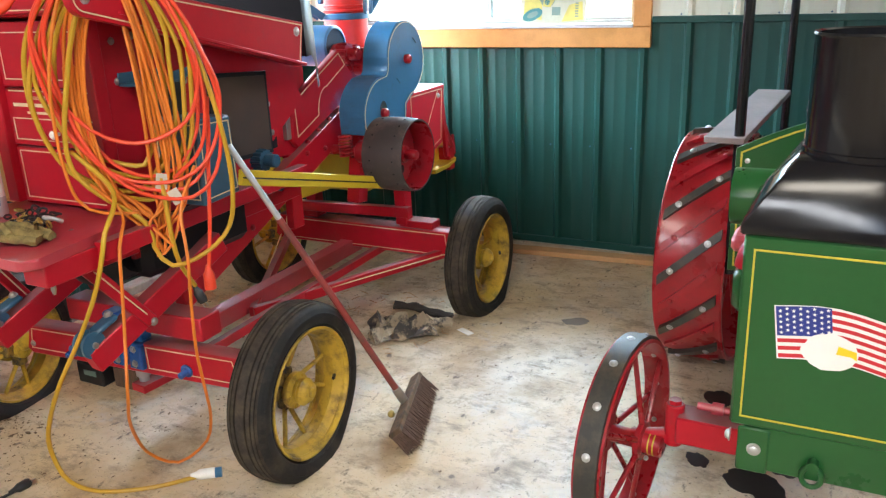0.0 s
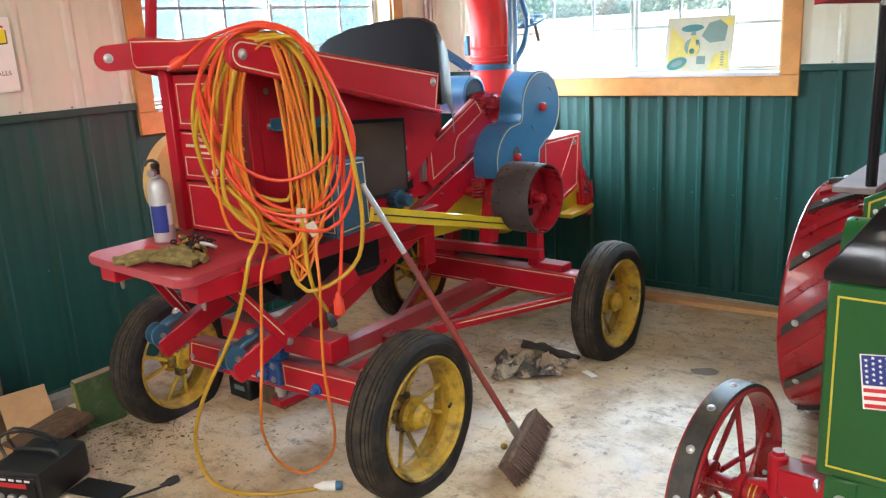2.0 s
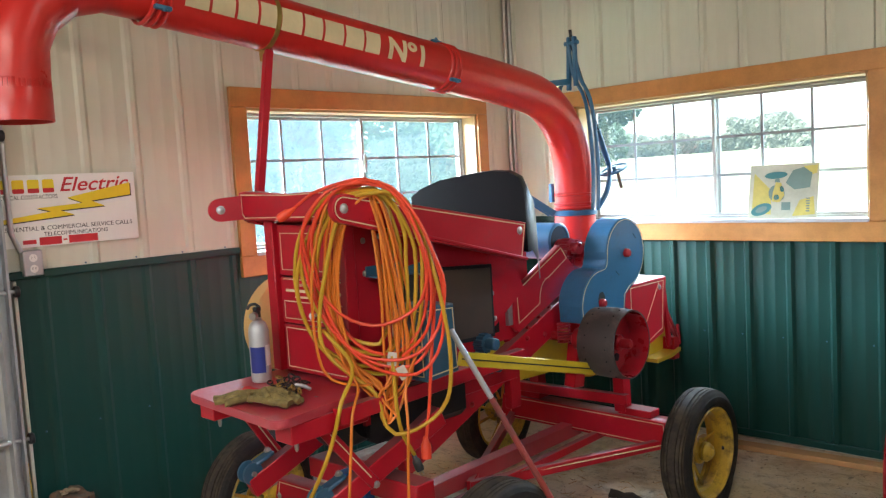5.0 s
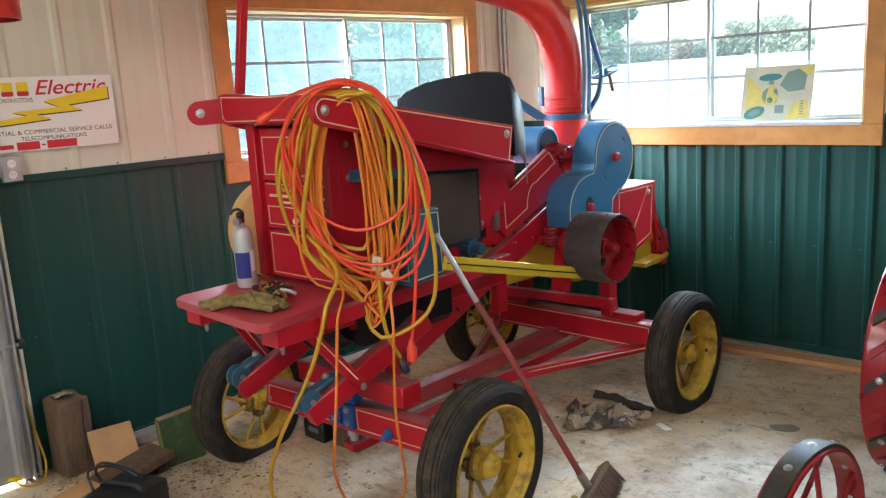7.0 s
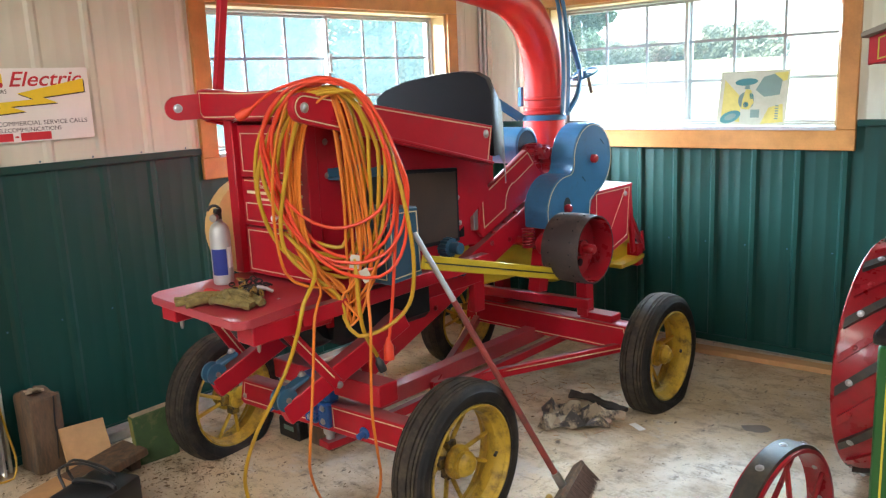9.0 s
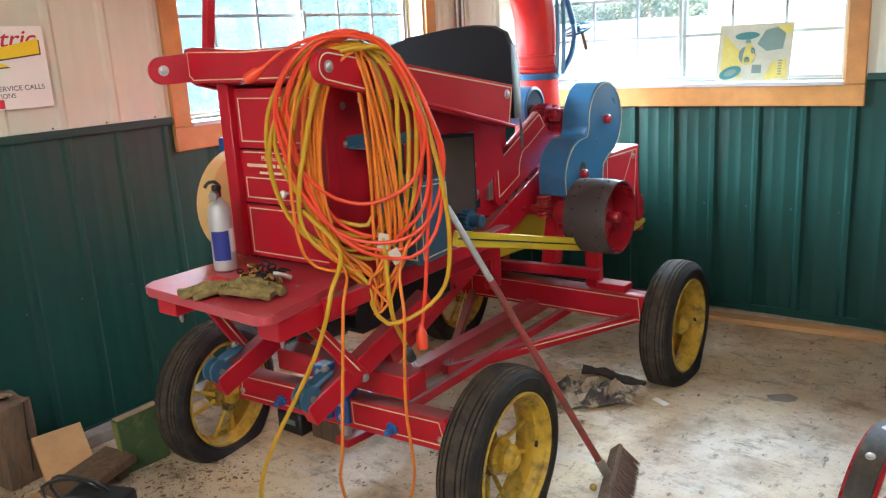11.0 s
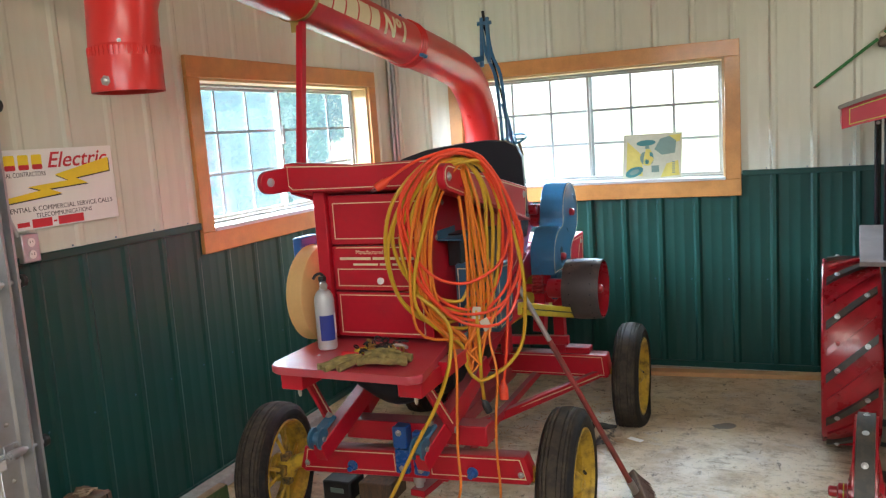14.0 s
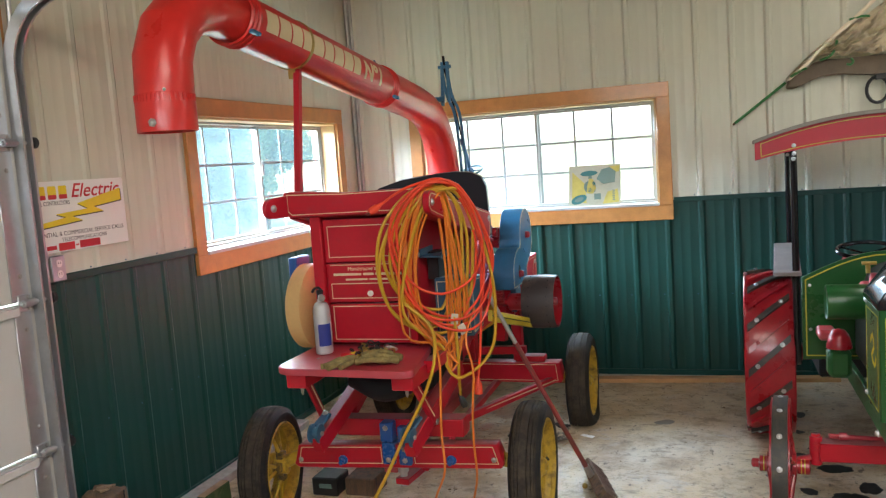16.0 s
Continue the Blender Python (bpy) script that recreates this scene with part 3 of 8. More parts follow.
def window(name, on, span, zs, label, parent_wall):
    """A pine-cased vinyl slider with grilles: casing, jamb, stool, two sashes, panes."""
    (a, b), (z0, z1) = span, zs
    win = thing(name, on((a + b) / 2, 0, z0), label, "window", kind="structure")

    def slab(bm, u0, u1, h0, h1, w0, w1, bev=0.002):
        c0, c1 = on(u0, h0, w0), on(u1, h1, w1)
        return box(bm, [min(p, q) for p, q in zip(c0, c1)], [max(p, q) for p, q in zip(c0, c1)], bev)

    t = 0.095
    for u0, u1, w0, w1 in ((a - t, b + t, z1, z1 + t + 0.01), (a - t, a, z0 - 0.0, z1), (b, b + t, z0 - 0.0, z1), (a - t, b + t, z0 - t - 0.015, z0)):
        part("casing", slab(B(), u0, u1, 0.0, 0.026, w0, w1, 0.003), PINE, win)
    d = 0.13
    for u0, u1, w0, w1 in ((a, a + 0.015, z0, z1), (b - 0.015, b, z0, z1), (a, b, z1 - 0.015, z1)):
        part("jamb", slab(B(), u0, u1, -d, 0.004, w0, w1), PINE_PALE, win)
    part("stool", slab(B(), a + 0.002, b - 0.002, -d, 0.034, z0 - 0.004, z0 + 0.016), STOOL, win, "white painted window stool")
    f = 0.013
    a, b, z0, z1 = a + 0.016, b - 0.016, z0 + 0.017, z1 - 0.016
    fr = B()
    for u0, u1, w0, w1 in ((a, b, z0, z0 + f), (a, b, z1 - f, z1), (a, a + f, z0 + f, z1 - f), (b - f, b, z0 + f, z1 - f)):
        slab(fr, u0, u1, -d - 0.05, -d + 0.02, w0, w1)
    part("frame", fr, VINYL, win, "white vinyl frame")
    mid = (a + b) / 2
    sashes = [(a + f, mid + 0.018, -d - 0.035), (mid - 0.018, b - f, -d - 0.005)]
    for u0, u1, h in sashes:
        s, g = 0.016, B()
        for v0, v1, w0, w1 in ((u0, u1, z0 + f, z0 + f + s), (u0, u1, z1 - f - s, z1 - f), (u0, u0 + s + 0.004, z0 + f + s, z1 - f - s), (u1 - s - 0.004, u1, z0 + f + s, z1 - f - s)):
            slab(g, v0, v1, h - 0.012, h + 0.012, w0, w1)
        sash = part("sash", g, VINYL, win, "white vinyl sash")
        g0, g1, y0, y1 = u0 + s + 0.004, u1 - s - 0.004, z0 + f + s, z1 - f - s
        for k in (1, 2):
            v = g0 + (g1 - g0) * k / 3
            part("grille_bar", slab(B(), v - 0.008, v + 0.008, h - 0.004, h + 0.002, y0, y1, 0), MUNTIN, sash)
            w = y0 + (y1 - y0) * k / 3
            part("grille_bar", slab(B(), g0, g1, h - 0.0045, h + 0.0015, w - 0.008, w + 0.008, 0), MUNTIN, sash)
        pane = part("pane", slab(B(), g0, g1, h - 0.011, h - 0.008, y0, y1, 0), GLASS if name == "window_1" else GLASS_HAZED, sash, "clear window glass")
        pane.visible_shadow = False
        if name == "window_2" and h < -d - 0.02:
            screen = part("insect_screen", slab(B(), g0, g1, h - 0.022, h - 0.021, y0, y1, 0), SCREEN, sash, "fine grey insect screen")
            screen.visible_shadow = False
    lk = slab(B(), mid - 0.012, mid + 0.006, -d + 0.005, -d + 0.022, (z0 + z1) / 2 + 0.03, (z0 + z1) / 2 + 0.14)
    part("latch", lk, VINYL, win, "white sash latch")
    return win


window("window_1", on_back, WIN["back"], WIN["z"], "wide pine-trimmed white vinyl slider with grilles", wall_back)
window("window_2", on_left, WIN["left"], WIN["z"], "pine-trimmed white vinyl slider in the side wall", wall_left)

# ---- the corn shredder ----
COWL = material("dark_painted_sheet", (0.012, 0.013, 0.017), 0.36, metal=0.1, vary=0.2)
machine = thing("corn_shredder", (1.27, -1.8, 0), "restored red corn husker with yellow wheels and a tall blower pipe", "farm machine")


def machine_wheel(cx, cy, cz, side, parent, r=0.304, turn=0.0, rim_r=0.219):
    """A soft rubber tyre on a deep yellow rim; thin spokes in pairs from a cast hub; side +1 faces +x."""
    at, ax = Vector((cx, cy, cz)), (side, 0, 0)
    k = rim_r / 0.219
    hub = B()
    lathe(hub, [(0.030, -0.088), (0.042, -0.084), (0.042, -0.022), (0.060, -0.018), (0.063, -0.012), (0.063, 0.002), (0.058, 0.006), (0.043, 0.010), (0.043, 0.022), (0.047, 0.026), (0.047, 0.036), (0.041, 0.042), (0.034, 0.054), (0.024, 0.058), (0.018, 0.058), (0.016, 0.066), (0.010, 0.068), (0, 0.068)], at, ax, 28)
    wheel = part("wheel", hub, RIM_YELLOW, parent, "yellow spoked wheel with a black ribbed tyre")
    rim = B()
    half = [(0.2215, 0.058), (0.2230, 0.066), (0.2205, 0.0695), (0.2150, 0.0690), (0.2125, 0.064), (0.2120, 0.056), (0.2085, 0.053), (0.2095, 0.049), (0.2070, 0.045), (0.2040, 0.042), (0.2000, 0.026), (0.1920, 0.020), (0.1900, 0.0)]
    prof = half + [(a, -b) for a, b in half[-2::-1]]
    prof += [(a + 0.004, b) for a, b in ((0.2150, -0.052), (0.2000, -0.016), (0.2000, 0.016), (0.2150, 0.052))] + [half[0]]
    lathe(rim, [(a * k, b) for a, b in prof], at, ax, 56, caps=False)
    part("rim", rim, RIM_YELLOW, wheel, "deep yellow dished rim")
    tyre = B()
    wall = [(0.2130, 0.050), (0.2240, 0.062), (0.2310, 0.0690), (0.2345, 0.0675), (0.2450, 0.0715), (0.2580, 0.0728), (0.2680, 0.0712), (0.2705, 0.0680), (0.2790, 0.0655), (0.2860, 0.0610), (0.2900, 0.0560)]
    crown = lambda c: 0.304 - 2.6 * c * c
    tread = []
    for c, w in ((-0.0500, 0.0022), (-0.0370, 0.0024), (-0.0195, 0.0034), (0.0195, 0.0034), (0.0370, 0.0024), (0.0500, 0.0022)):
        tread += [(crown(c - w), c - w), (crown(c) - 0.0075, c - w * 0.6), (crown(c) - 0.0075, c + w * 0.6), (crown(c + w), c + w)]
    tread[12:12] = [(crown(0) - 0.0006, -0.009), (crown(0), 0.0), (crown(0) - 0.0006, 0.009)]
    prof = [(a, -b) for a, b in wall] + tread + wall[::-1]
    lathe(tyre, [((rim_r - 0.006) + (a - 0.213) * (r - rim_r + 0.006) / 0.091, b) for a, b in prof], at, ax, 88, caps=False)
    # soft tyres bulge at the foot and lie flat on the floor
    for v in tyre.verts:
        if v.co.z < 0.10:
            v.co.x += (v.co.x - cx) * 0.24 * ((0.10 - max(v.co.z, 0.0)) / 0.10) ** 2
        v.co.z = max(v.co.z, 0.002)
    ob = part("tyre", tyre, RUBBER, wheel, "black ribbed rubber tyre with a dusty tread")
    ob.data.materials.append(TREAD)
    hub_centre = at - ORG[parent]
    for f in ob.data.polygons:
        d = f.center - hub_centre
        if math.hypot(d.y, d.z) > r - 0.017 and abs(d.x) < 0.056:
            f.material_index = 1
    for j in range(4):
        mid = j * math.tau / 4 + 1.48
        for s in (-1, 1):
            a, b = mid + s * 0.10, mid + s * 0.30
            bar = cyl(B(), (cx - side * 0.050, cy + 0.052 * math.cos(a), cz + 0.052 * math.sin(a)), (cx - side * 0.016, cy + 0.196 * k * math.cos(b), cz + 0.196 * k * math.sin(b)), 0.0088, 0.0080, n=10)
            part("spoke", bar, RIM_YELLOW, wheel)
    cast = B()
    for j in range(4):
        a = j * math.tau / 4 + 1.48
        c, q = math.cos(a), math.sin(a)
        beam(cast, (cx - side * 0.050, cy + 0.026 * c, cz + 0.026 * q), (cx - side * 0.050, cy + 0.074 * c, cz + 0.074 * q), 0.042, 0.046, 0.006, up=(0, -q, c))
    part("hub_arm", cast, GRIMY_YELLOW, wheel, "grimy cast hub arm")
    valve = cyl(B(), (cx + side * 0.028, cy + 0.186 * k, cz - 0.03), (cx + side * 0.040, cy + 0.160 * k, cz - 0.028), 0.0065, n=8)
    part("valve_stem", valve, BLACK_PLASTIC, wheel, "black rubber valve stem")
    lug = B()
    for j in range(6):
        a = j * math.tau / 6
        bolt(lug, (cx + side * 0.003, cy + 0.052 * math.cos(a), cz + 0.052 * math.sin(a)), ax, 0.0055, 0.007, 6)
    part("lug_nut", lug, RIM_YELLOW, wheel)
    for one in (wheel, *wheel.children_recursive):
        one.data.transform(Matrix.Translation(hub_centre) @ Matrix.Rotation(radians(turn), 4, "Z") @ Matrix.Translation(-hub_centre))
    return wheel


machine_wheel(1.915, -2.549, 0.267, 1, machine, 0.306, 2.1, 0.221)
machine_wheel(0.582, -2.658, 0.2425, -1, machine, 0.298, 8.5, 0.216)
machine_wheel(1.919, -1.044, 0.254, 1, machine, 0.304, 1.0, 0.217)
machine_wheel(0.63, -1.06, 0.256, -1, machine, 0.302, 0.0, 0.217)

# front axle with its lines, bracket and king pin
AXY = -2.665
bm = B()
plate(bm, [(0.715, 0.285), (0.74, 0.268), (1.785, 0.268), (1.805, 0.29), (1.775, 0.385), (0.75, 0.385)], side_y(AXY + 0.075), 0.075, 0.004)
axle = part("front_axle", bm, RED, machine, "red front axle beam with cream lines")
TIP = Matrix.Translation((1.27, 0, 0.31)) @ Matrix.Rotation(radians(-2.6), 4, "Y") @ Matrix.Translation((-1.27, 0, -0.31))
bm = B()
stripe(bm, [(0.745, 0.292), (1.195, 0.292), (1.195, 0.372), (0.765, 0.372)], side_y(AXY - 0.0005))
stripe(bm, [(1.365, 0.292), (1.775, 0.292), (1.755, 0.372), (1.365, 0.372)], side_y(AXY - 0.0005))
part("pinstripe", bm, CREAM, axle)
bm = B()
for x, z in ((0.755, 0.31), (1.755, 0.31)):
    bolt(bm, (x, AXY, z), (0, -1, 0), 0.010, 0.008)
part("axle_bolt", bm, STEEL, axle)
for x in (0.99, 1.55):
    bm = B()
    cyl(bm, (x, AXY + 0.005, 0.312), (x, AXY - 0.04, 0.305), 0.012, bev=0.002)
    cyl(bm, (x, AXY, 0.312), (x, AXY - 0.012, 0.31), 0.024, bev=0.003)
    part("blue_knob", bm, BLUE_VIVID, axle, "small blue grease fitting")
for a, b in (((0.62, -2.65, 0.2445), (0.745, -2.63, 0.300)), ((1.785, -2.63, 0.328), (1.88, -2.552, 0.268))):
    bm = B()
    cyl(bm, a, b, 0.034, 0.030)
    part("spindle", bm, RIM_YELLOW, machine, "yellow wheel spindle")
bm = B()
box(bm, (1.205, AXY - 0.02, 0.29), (1.27, AXY + 0.05, 0.40), 0.006)
box(bm, (1.205, AXY - 0.03, 0.404), (1.27, AXY + 0.05, 0.50), 0.006)
box(bm, (1.29, AXY - 0.02, 0.29), (1.355, AXY + 0.05, 0.39), 0.006)
box(bm, (1.285, AXY - 0.005, 0.392), (1.35, AXY + 0.05, 0.475), 0.006)
br = part("bolster_bracket", bm, BLUE_VIVID, machine, "bright blue forged bracket")
bm = B()
for x in (1.237, 1.322):
    for z in (0.315, 0.475 if x < 1.3 else 0.37):
        bolt(bm, (x, AXY - (0.03 if z > 0.44 else 0.02), z), (0, -1, 0), 0.011, 0.008, 6)
part("bracket_bolt", bm, STEEL, br)
# the axle leans a little towards its flatter tyre
for one in (axle, *axle.children_recursive):
    one.data.transform(Matrix.Translation(-ORG[machine]) @ TIP @ Matrix.Translation(ORG[machine]))
bm = B()
cyl(bm, (1.285, AXY + 0.04, 0.17), (1.285, AXY + 0.04, 0.27), 0.018, bev=0.003)
cyl(bm, (1.285, AXY + 0.04, 0.235), (1.285, AXY + 0.04, 0.265), 0.026, bev=0.003)
part("king_pin", bm, GALV, machine, "bright steel king pin")
bm = B()
beam(bm, (1.29, AXY, 0.20), (1.33, AXY + 0.35, 0.20), 0.07, 0.03)
part("tongue_stub", bm, RED, machine)

# reach, hounds and rear axle
for x, w, name in ((1.20, 0.07, "reach_beam"), (1.38, 0.035, "reach_rod")):
    bm = B()
    beam(bm, (x, -2.58, 0.245), (x - 0.02, -1.02, 0.245), w, 0.075 if w > 0.05 else 0.04)
    part(name, bm, DUSTY_RED if w > 0.05 else RED, machine)
for x1 in (0.78, 1.74):
    bm = B()
    beam(bm, (1.26, -1.98, 0.225), (x1, -1.07, 0.265), 0.035, 0.045)
    h = part("hound_bar", bm, RED, machine, "red diagonal brace bar")
    bm = B()
    s = 1 if x1 > 1.27 else -1
    beam(bm, (1.26 + s * 0.019, -1.95, 0.235), (x1 + s * 0.019, -1.12, 0.272), 0.001, 0.004)
    part("pinstripe", bm, CREAM, h)
RAY = -1.06
bm = B()
plate(bm, [(0.72, 0.27), (0.745, 0.25), (1.79, 0.25), (1.805, 0.275), (1.785, 0.383), (0.74, 0.383)], side_y(RAY + 0.05), 0.10, 0.004)
rax = part("rear_axle", bm, RED, machine, "red rear axle beam with cream lines")
bm = B()
stripe(bm, [(0.80, 0.266), (1.772, 0.266), (1.760, 0.370), (0.80, 0.370)], side_y(RAY - 0.0505))
part("pinstripe", bm, CREAM, rax)
bm = B()
box(bm, (1.50, RAY - 0.045, 0.385), (1.69, RAY + 0.045, 0.422), 0.004)
box(bm, (0.80, RAY - 0.045, 0.385), (1.0, RAY + 0.045, 0.422), 0.004)
part("axle_block", bm, RED, machine)
bm = B()
cyl(bm, (1.80, RAY, 0.29), (1.88, -1.045, 0.256), 0.028)
cyl(bm, (0.66, -1.06, 0.258), (0.74, RAY, 0.29), 0.028)
part("rear_spindle", bm, RIM_YELLOW, machine)
for x in (0.98, 1.52):
    bm = B()
    beam(bm, (x, RAY - 0.02, 0.40), (x, RAY - 0.04, 0.80), 0.06, 0.07, up=(0, 1, 0))
    part("rear_post", bm, RED, machine)
bm = B()
beam(bm, (0.86, RAY - 0.07, 0.455), (1.58, RAY - 0.07, 0.475), 0.045, 0.05)
part("rear_crossbar", bm, RED, machine)

# inclined bed rails and front arms
for x in (1.0, 1.44):
    bm = B()
    beam(bm, (x, -2.56, 0.541), (x, -1.42, 0.997), 0.055, 0.122, 0.004)
    rail = part("bed_rail", bm, RED, machine, "heavy red inclined side rail")
    bm = B()
    s = 1 if x > 1.3 else -1
    for j in range(7):
        y = -2.42 + j * 0.13
        bolt(bm, (x + s * 0.0275, y, 0.541 + (y + 2.56) * 0.40 + (0.035 if j % 2 else -0.02)), (s, 0, 0), 0.010, 0.008, 8)
    for j in range(4):
        y = -1.74 + j * 0.085
        bolt(bm, (x + s * 0.012, y, 0.541 + (y + 2.56) * 0.40 + 0.064), (0, -0.37, 0.93), 0.011, 0.010, 8)
    part("rail_bolt", bm, RED_WHEEL, rail)
for x in (1.015, 1.462):
    bm = B()
    beam(bm, (x - 0.002, -2.962, 0.474), (x + 0.070, -2.42, 0.716), 0.055, 0.080, 0.004)
    arm = part("front_arm", bm, RED, machine, "red sloping front arm")
    bm = B()
    lathe(bm, [(0.018, -0.026), (0.043, -0.024), (0.043, -0.015), (0.026, -0.010), (0.026, 0.010), (0.043, 0.015), (0.043, 0.024), (0.018, 0.026)], (x - 0.003, -2.957, 0.533), (1, 0, 0), 28)
    beam(bm, (x - 0.003, -2.94, 0.560), (x + 0.012, -2.86, 0.595), 0.050, 0.018, 0.006)
    hook = part("guide_roller", bm, BLUE_DARK, arm, "blue cast guide roller")
    bm = B()
    bolt(bm, (x + 0.01, -2.88, 0.602), (0, -0.3, 1), 0.012, 0.012, 6)
    cyl(bm, (x - 0.037, -2.957, 0.533), (x + 0.031, -2.957, 0.533), 0.010)
    part("roller_pin", bm, STEEL, hook)
bm = B()
beam(bm, (0.955, -2.59, 0.452), (1.610, -2.59, 0.468), 0.10, 0.085, 0.005)
part("front_crossbeam", bm, RED, machine)
bm = B()
tube(bm, [(1.12, -2.70, 0.745), (1.27, -2.72, 0.69), (1.42, -2.70, 0.75)], 0.075, 14)
# black box enlarges the trough to fill in the shade under the table
box(bm, (1.06, -2.72, 0.66), (1.50, -2.2, 0.858), 0.03)
part("feed_trough", bm, BLACK_SHEET, machine, "black trough, enlarged to paint the shade under the table")

for x in (0.995, 1.455):
    bm = B()
    box(bm, (x - 0.022, -2.68, 0.732), (x + 0.022, -1.86, 0.818), 0.004)
    part("side_sill", bm, RED, machine)
    bm = B()
    box(bm, (x - 0.02, -1.91, 0.60), (x + 0.02, -1.84, 0.86), 0.004)
    part("side_post", bm, RED, machine)

# feeding table
bm = B()
tab = [(x - (0.02 if x > 1.3 else -0.012) - (0.085 * (y + 3.17) / 0.47 if x > 1.3 else 0), y - 0.05 * (x - 0.94) * (1 if y < -2.9 else 0)) for x, y in rounded(0.94, -3.165, 1.615, -2.70, 0.05, 6)]
plate(bm, tab, flat_z(0.875), 0.030, 0.005)
table = part("feed_table", bm, DUSTY_RED, machine, "dusty red feeding table with rounded corners")
for x, y in ((1.032, -3.10), (1.518, -3.10)):
    bm = B()
    box(bm, (x - 0.047, y - 0.03, 0.806), (x + 0.047, y + 0.30, 0.874), 0.004)
    part("table_bearer", bm, RED, table)
bm = B()
bolt(bm, (1.032, -3.08, 0.801), (0, 0, -1), 0.008, 0.03, 6)
bolt(bm, (1.518, -3.08, 0.801), (0, 0, -1), 0.008, 0.03, 6)
for x, y in ((1.08, -3.0), (1.2, -2.95), (1.44, -2.93)):
    bolt(bm, (x, y, 0.9045), (0, 0, 1), 0.006, 0.003, 8)
part("table_bolt", bm, STEEL, table)
table.location.z -= 0.014
for a, b in (((0.98, -2.96, 0.80), (0.976, -2.77, 0.51)), ((1.49, -2.96, 0.80), (1.512, -2.75, 0.535))):
    bm = B()
    beam(bm, a, b, 0.018, 0.045)
    st = part("table_strut", bm, RED, machine)
    bm = B()
    va, vb = Vector(a), Vector(b)
    o = Vector((0.0, -0.0, 0.006)) + Vector((0.010, 0, 0))
    beam(bm, va + (vb - va) * 0.15 + o, va + (vb - va) * 0.9 + o, 0.001, 0.004)
    part("pinstripe", bm, CREAM, st)
    bm = B()
    for p in (va, vb):
        bolt(bm, p + Vector((0.009, 0, 0)), (1, -0.3, 0), 0.011, 0.006, 8)
    part("strut_bolt", bm, STEEL, st)
bm = B()
beam(bm, (1.575, -2.95, 0.845), (1.575, -1.95, 0.865), 0.045, 0.055)
part("side_sill", bm, RED, machine)

# body: posts, drawer fronts, side with hardboard panel
bm = B()
plate(bm, [(-2.74, 0.74), (-2.74, 1.50), (-1.93, 1.44), (-1.78, 1.12), (-2.38, 0.74)], side_x(1.455), 0.018, 0)
side_r = part("side_panel", bm, RED, machine, "dark red side of the feed box")
bm = B()
plate(bm, [(-2.74, 0.74), (-2.74, 1.50), (-1.93, 1.44), (-1.78, 1.12), (-2.38, 0.74)], side_x(1.0), 0.018, 0)
part("side_panel", bm, RED, machine)
bm = B()
box(bm, (1.02, -1.97, 0.95), (1.454, -1.94, 1.42), 0.002)
box(bm, (1.02, -2.74, 1.30), (1.454, -1.94, 1.315), 0.002)
part("box_lining", bm, BLACK_SHEET, machine)
bm = B()
plate(bm, [(-2.325, 0.955), (-2.325, 1.280), (-2.005, 1.258), (-2.005, 0.945)], side_x(1.4735), 0.010, 0.002)
fr = part("panel_frame", bm, BLACK_SHEET, side_r, "black edged frame")
bm = B()
plate(bm, [(-2.31, 0.972), (-2.31, 1.264), (-2.02, 1.243), (-2.02, 0.962)], side_x(1.4836), 0.002, 0)
part("inspection_panel", bm, BROWN_PANEL, fr, "brown hardboard inspection panel")
bm = B()
for y, z in ((-2.70, 1.42), (-2.70, 1.30), (-2.62, 1.43), (-2.42, 1.27), (-2.0, 1.13), (-1.99, 1.02)):
    bolt(bm, (1.473, y, z), (1, 0, 0), 0.009, 0.006, 8)
part("side_bolt", bm, STEEL, side_r)
for x0, x1, y0, y1 in ((0.985, 1.04, -2.795, -2.74), (1.440, 1.476, -2.79, -2.74)):
    bm = B()
    box(bm, (x0, y0, 0.907), (x1, y1, 1.505), 0.004)
    part("corner_post", bm, RED, machine)
FY = -2.772
for z0, z1, panels in ((1.285, 1.485, [(1.310, 1.452)]), (1.098, 1.280, [(1.118, 1.186), (1.180, 1.275)]), (0.908, 1.092, [(0.925, 1.080)])):
    bm = B()
    box(bm, (1.04, FY, z0), (1.440, FY + 0.03, z1), 0.004)
    d = part("front_board", bm, RED, machine, "red front board with cream lines")
    bm = B()
    for a, b in panels:
        if (a, b) == (1.180, 1.275):
            stripe(bm, [(1.062, b - 0.002), (1.430, b - 0.002)], side_y(FY - 0.0005), closed=False)
        else:
            stripe(bm, [(1.062, a), (1.430, a), (1.430, b), (1.062, b)], side_y(FY - 0.0005))
    part("pinstripe", bm, CREAM, d)
    if z0 == 1.098:
        drawer = d
bm = B()
lathe(bm, [(0.006, 0), (0.006, 0.012), (0.013, 0.016), (0.014, 0.024), (0.009, 0.030), (0, 0.031)], (1.262, FY, 1.142), (0, -1, 0), 16)
part("knob", bm, WHITE, drawer, "white china knob")
lettering("maker_lettering", "Manufactured by", side_y(FY - 0.0005) @ Matrix.Translation((1.225, 1.254, 0)), 0.024, CREAM, drawer, 0.0006, width=0.15)
bm = B()
for x0, x1, z, h in ((1.075, 1.215, 1.229, 0.011), (1.224, 1.276, 1.229, 0.011), (1.285, 1.378, 1.229, 0.011), (1.388, 1.418, 1.229, 0.011), (1.135, 1.245, 1.205, 0.008), (1.254, 1.30, 1.205, 0.008), (1.309, 1.35, 1.205, 0.008)):
    plate(bm, [(x0, z - h / 2), (x1, z - h / 2), (x1, z + h / 2), (x0, z + h / 2)], side_y(FY - 0.0005), 0.0012)
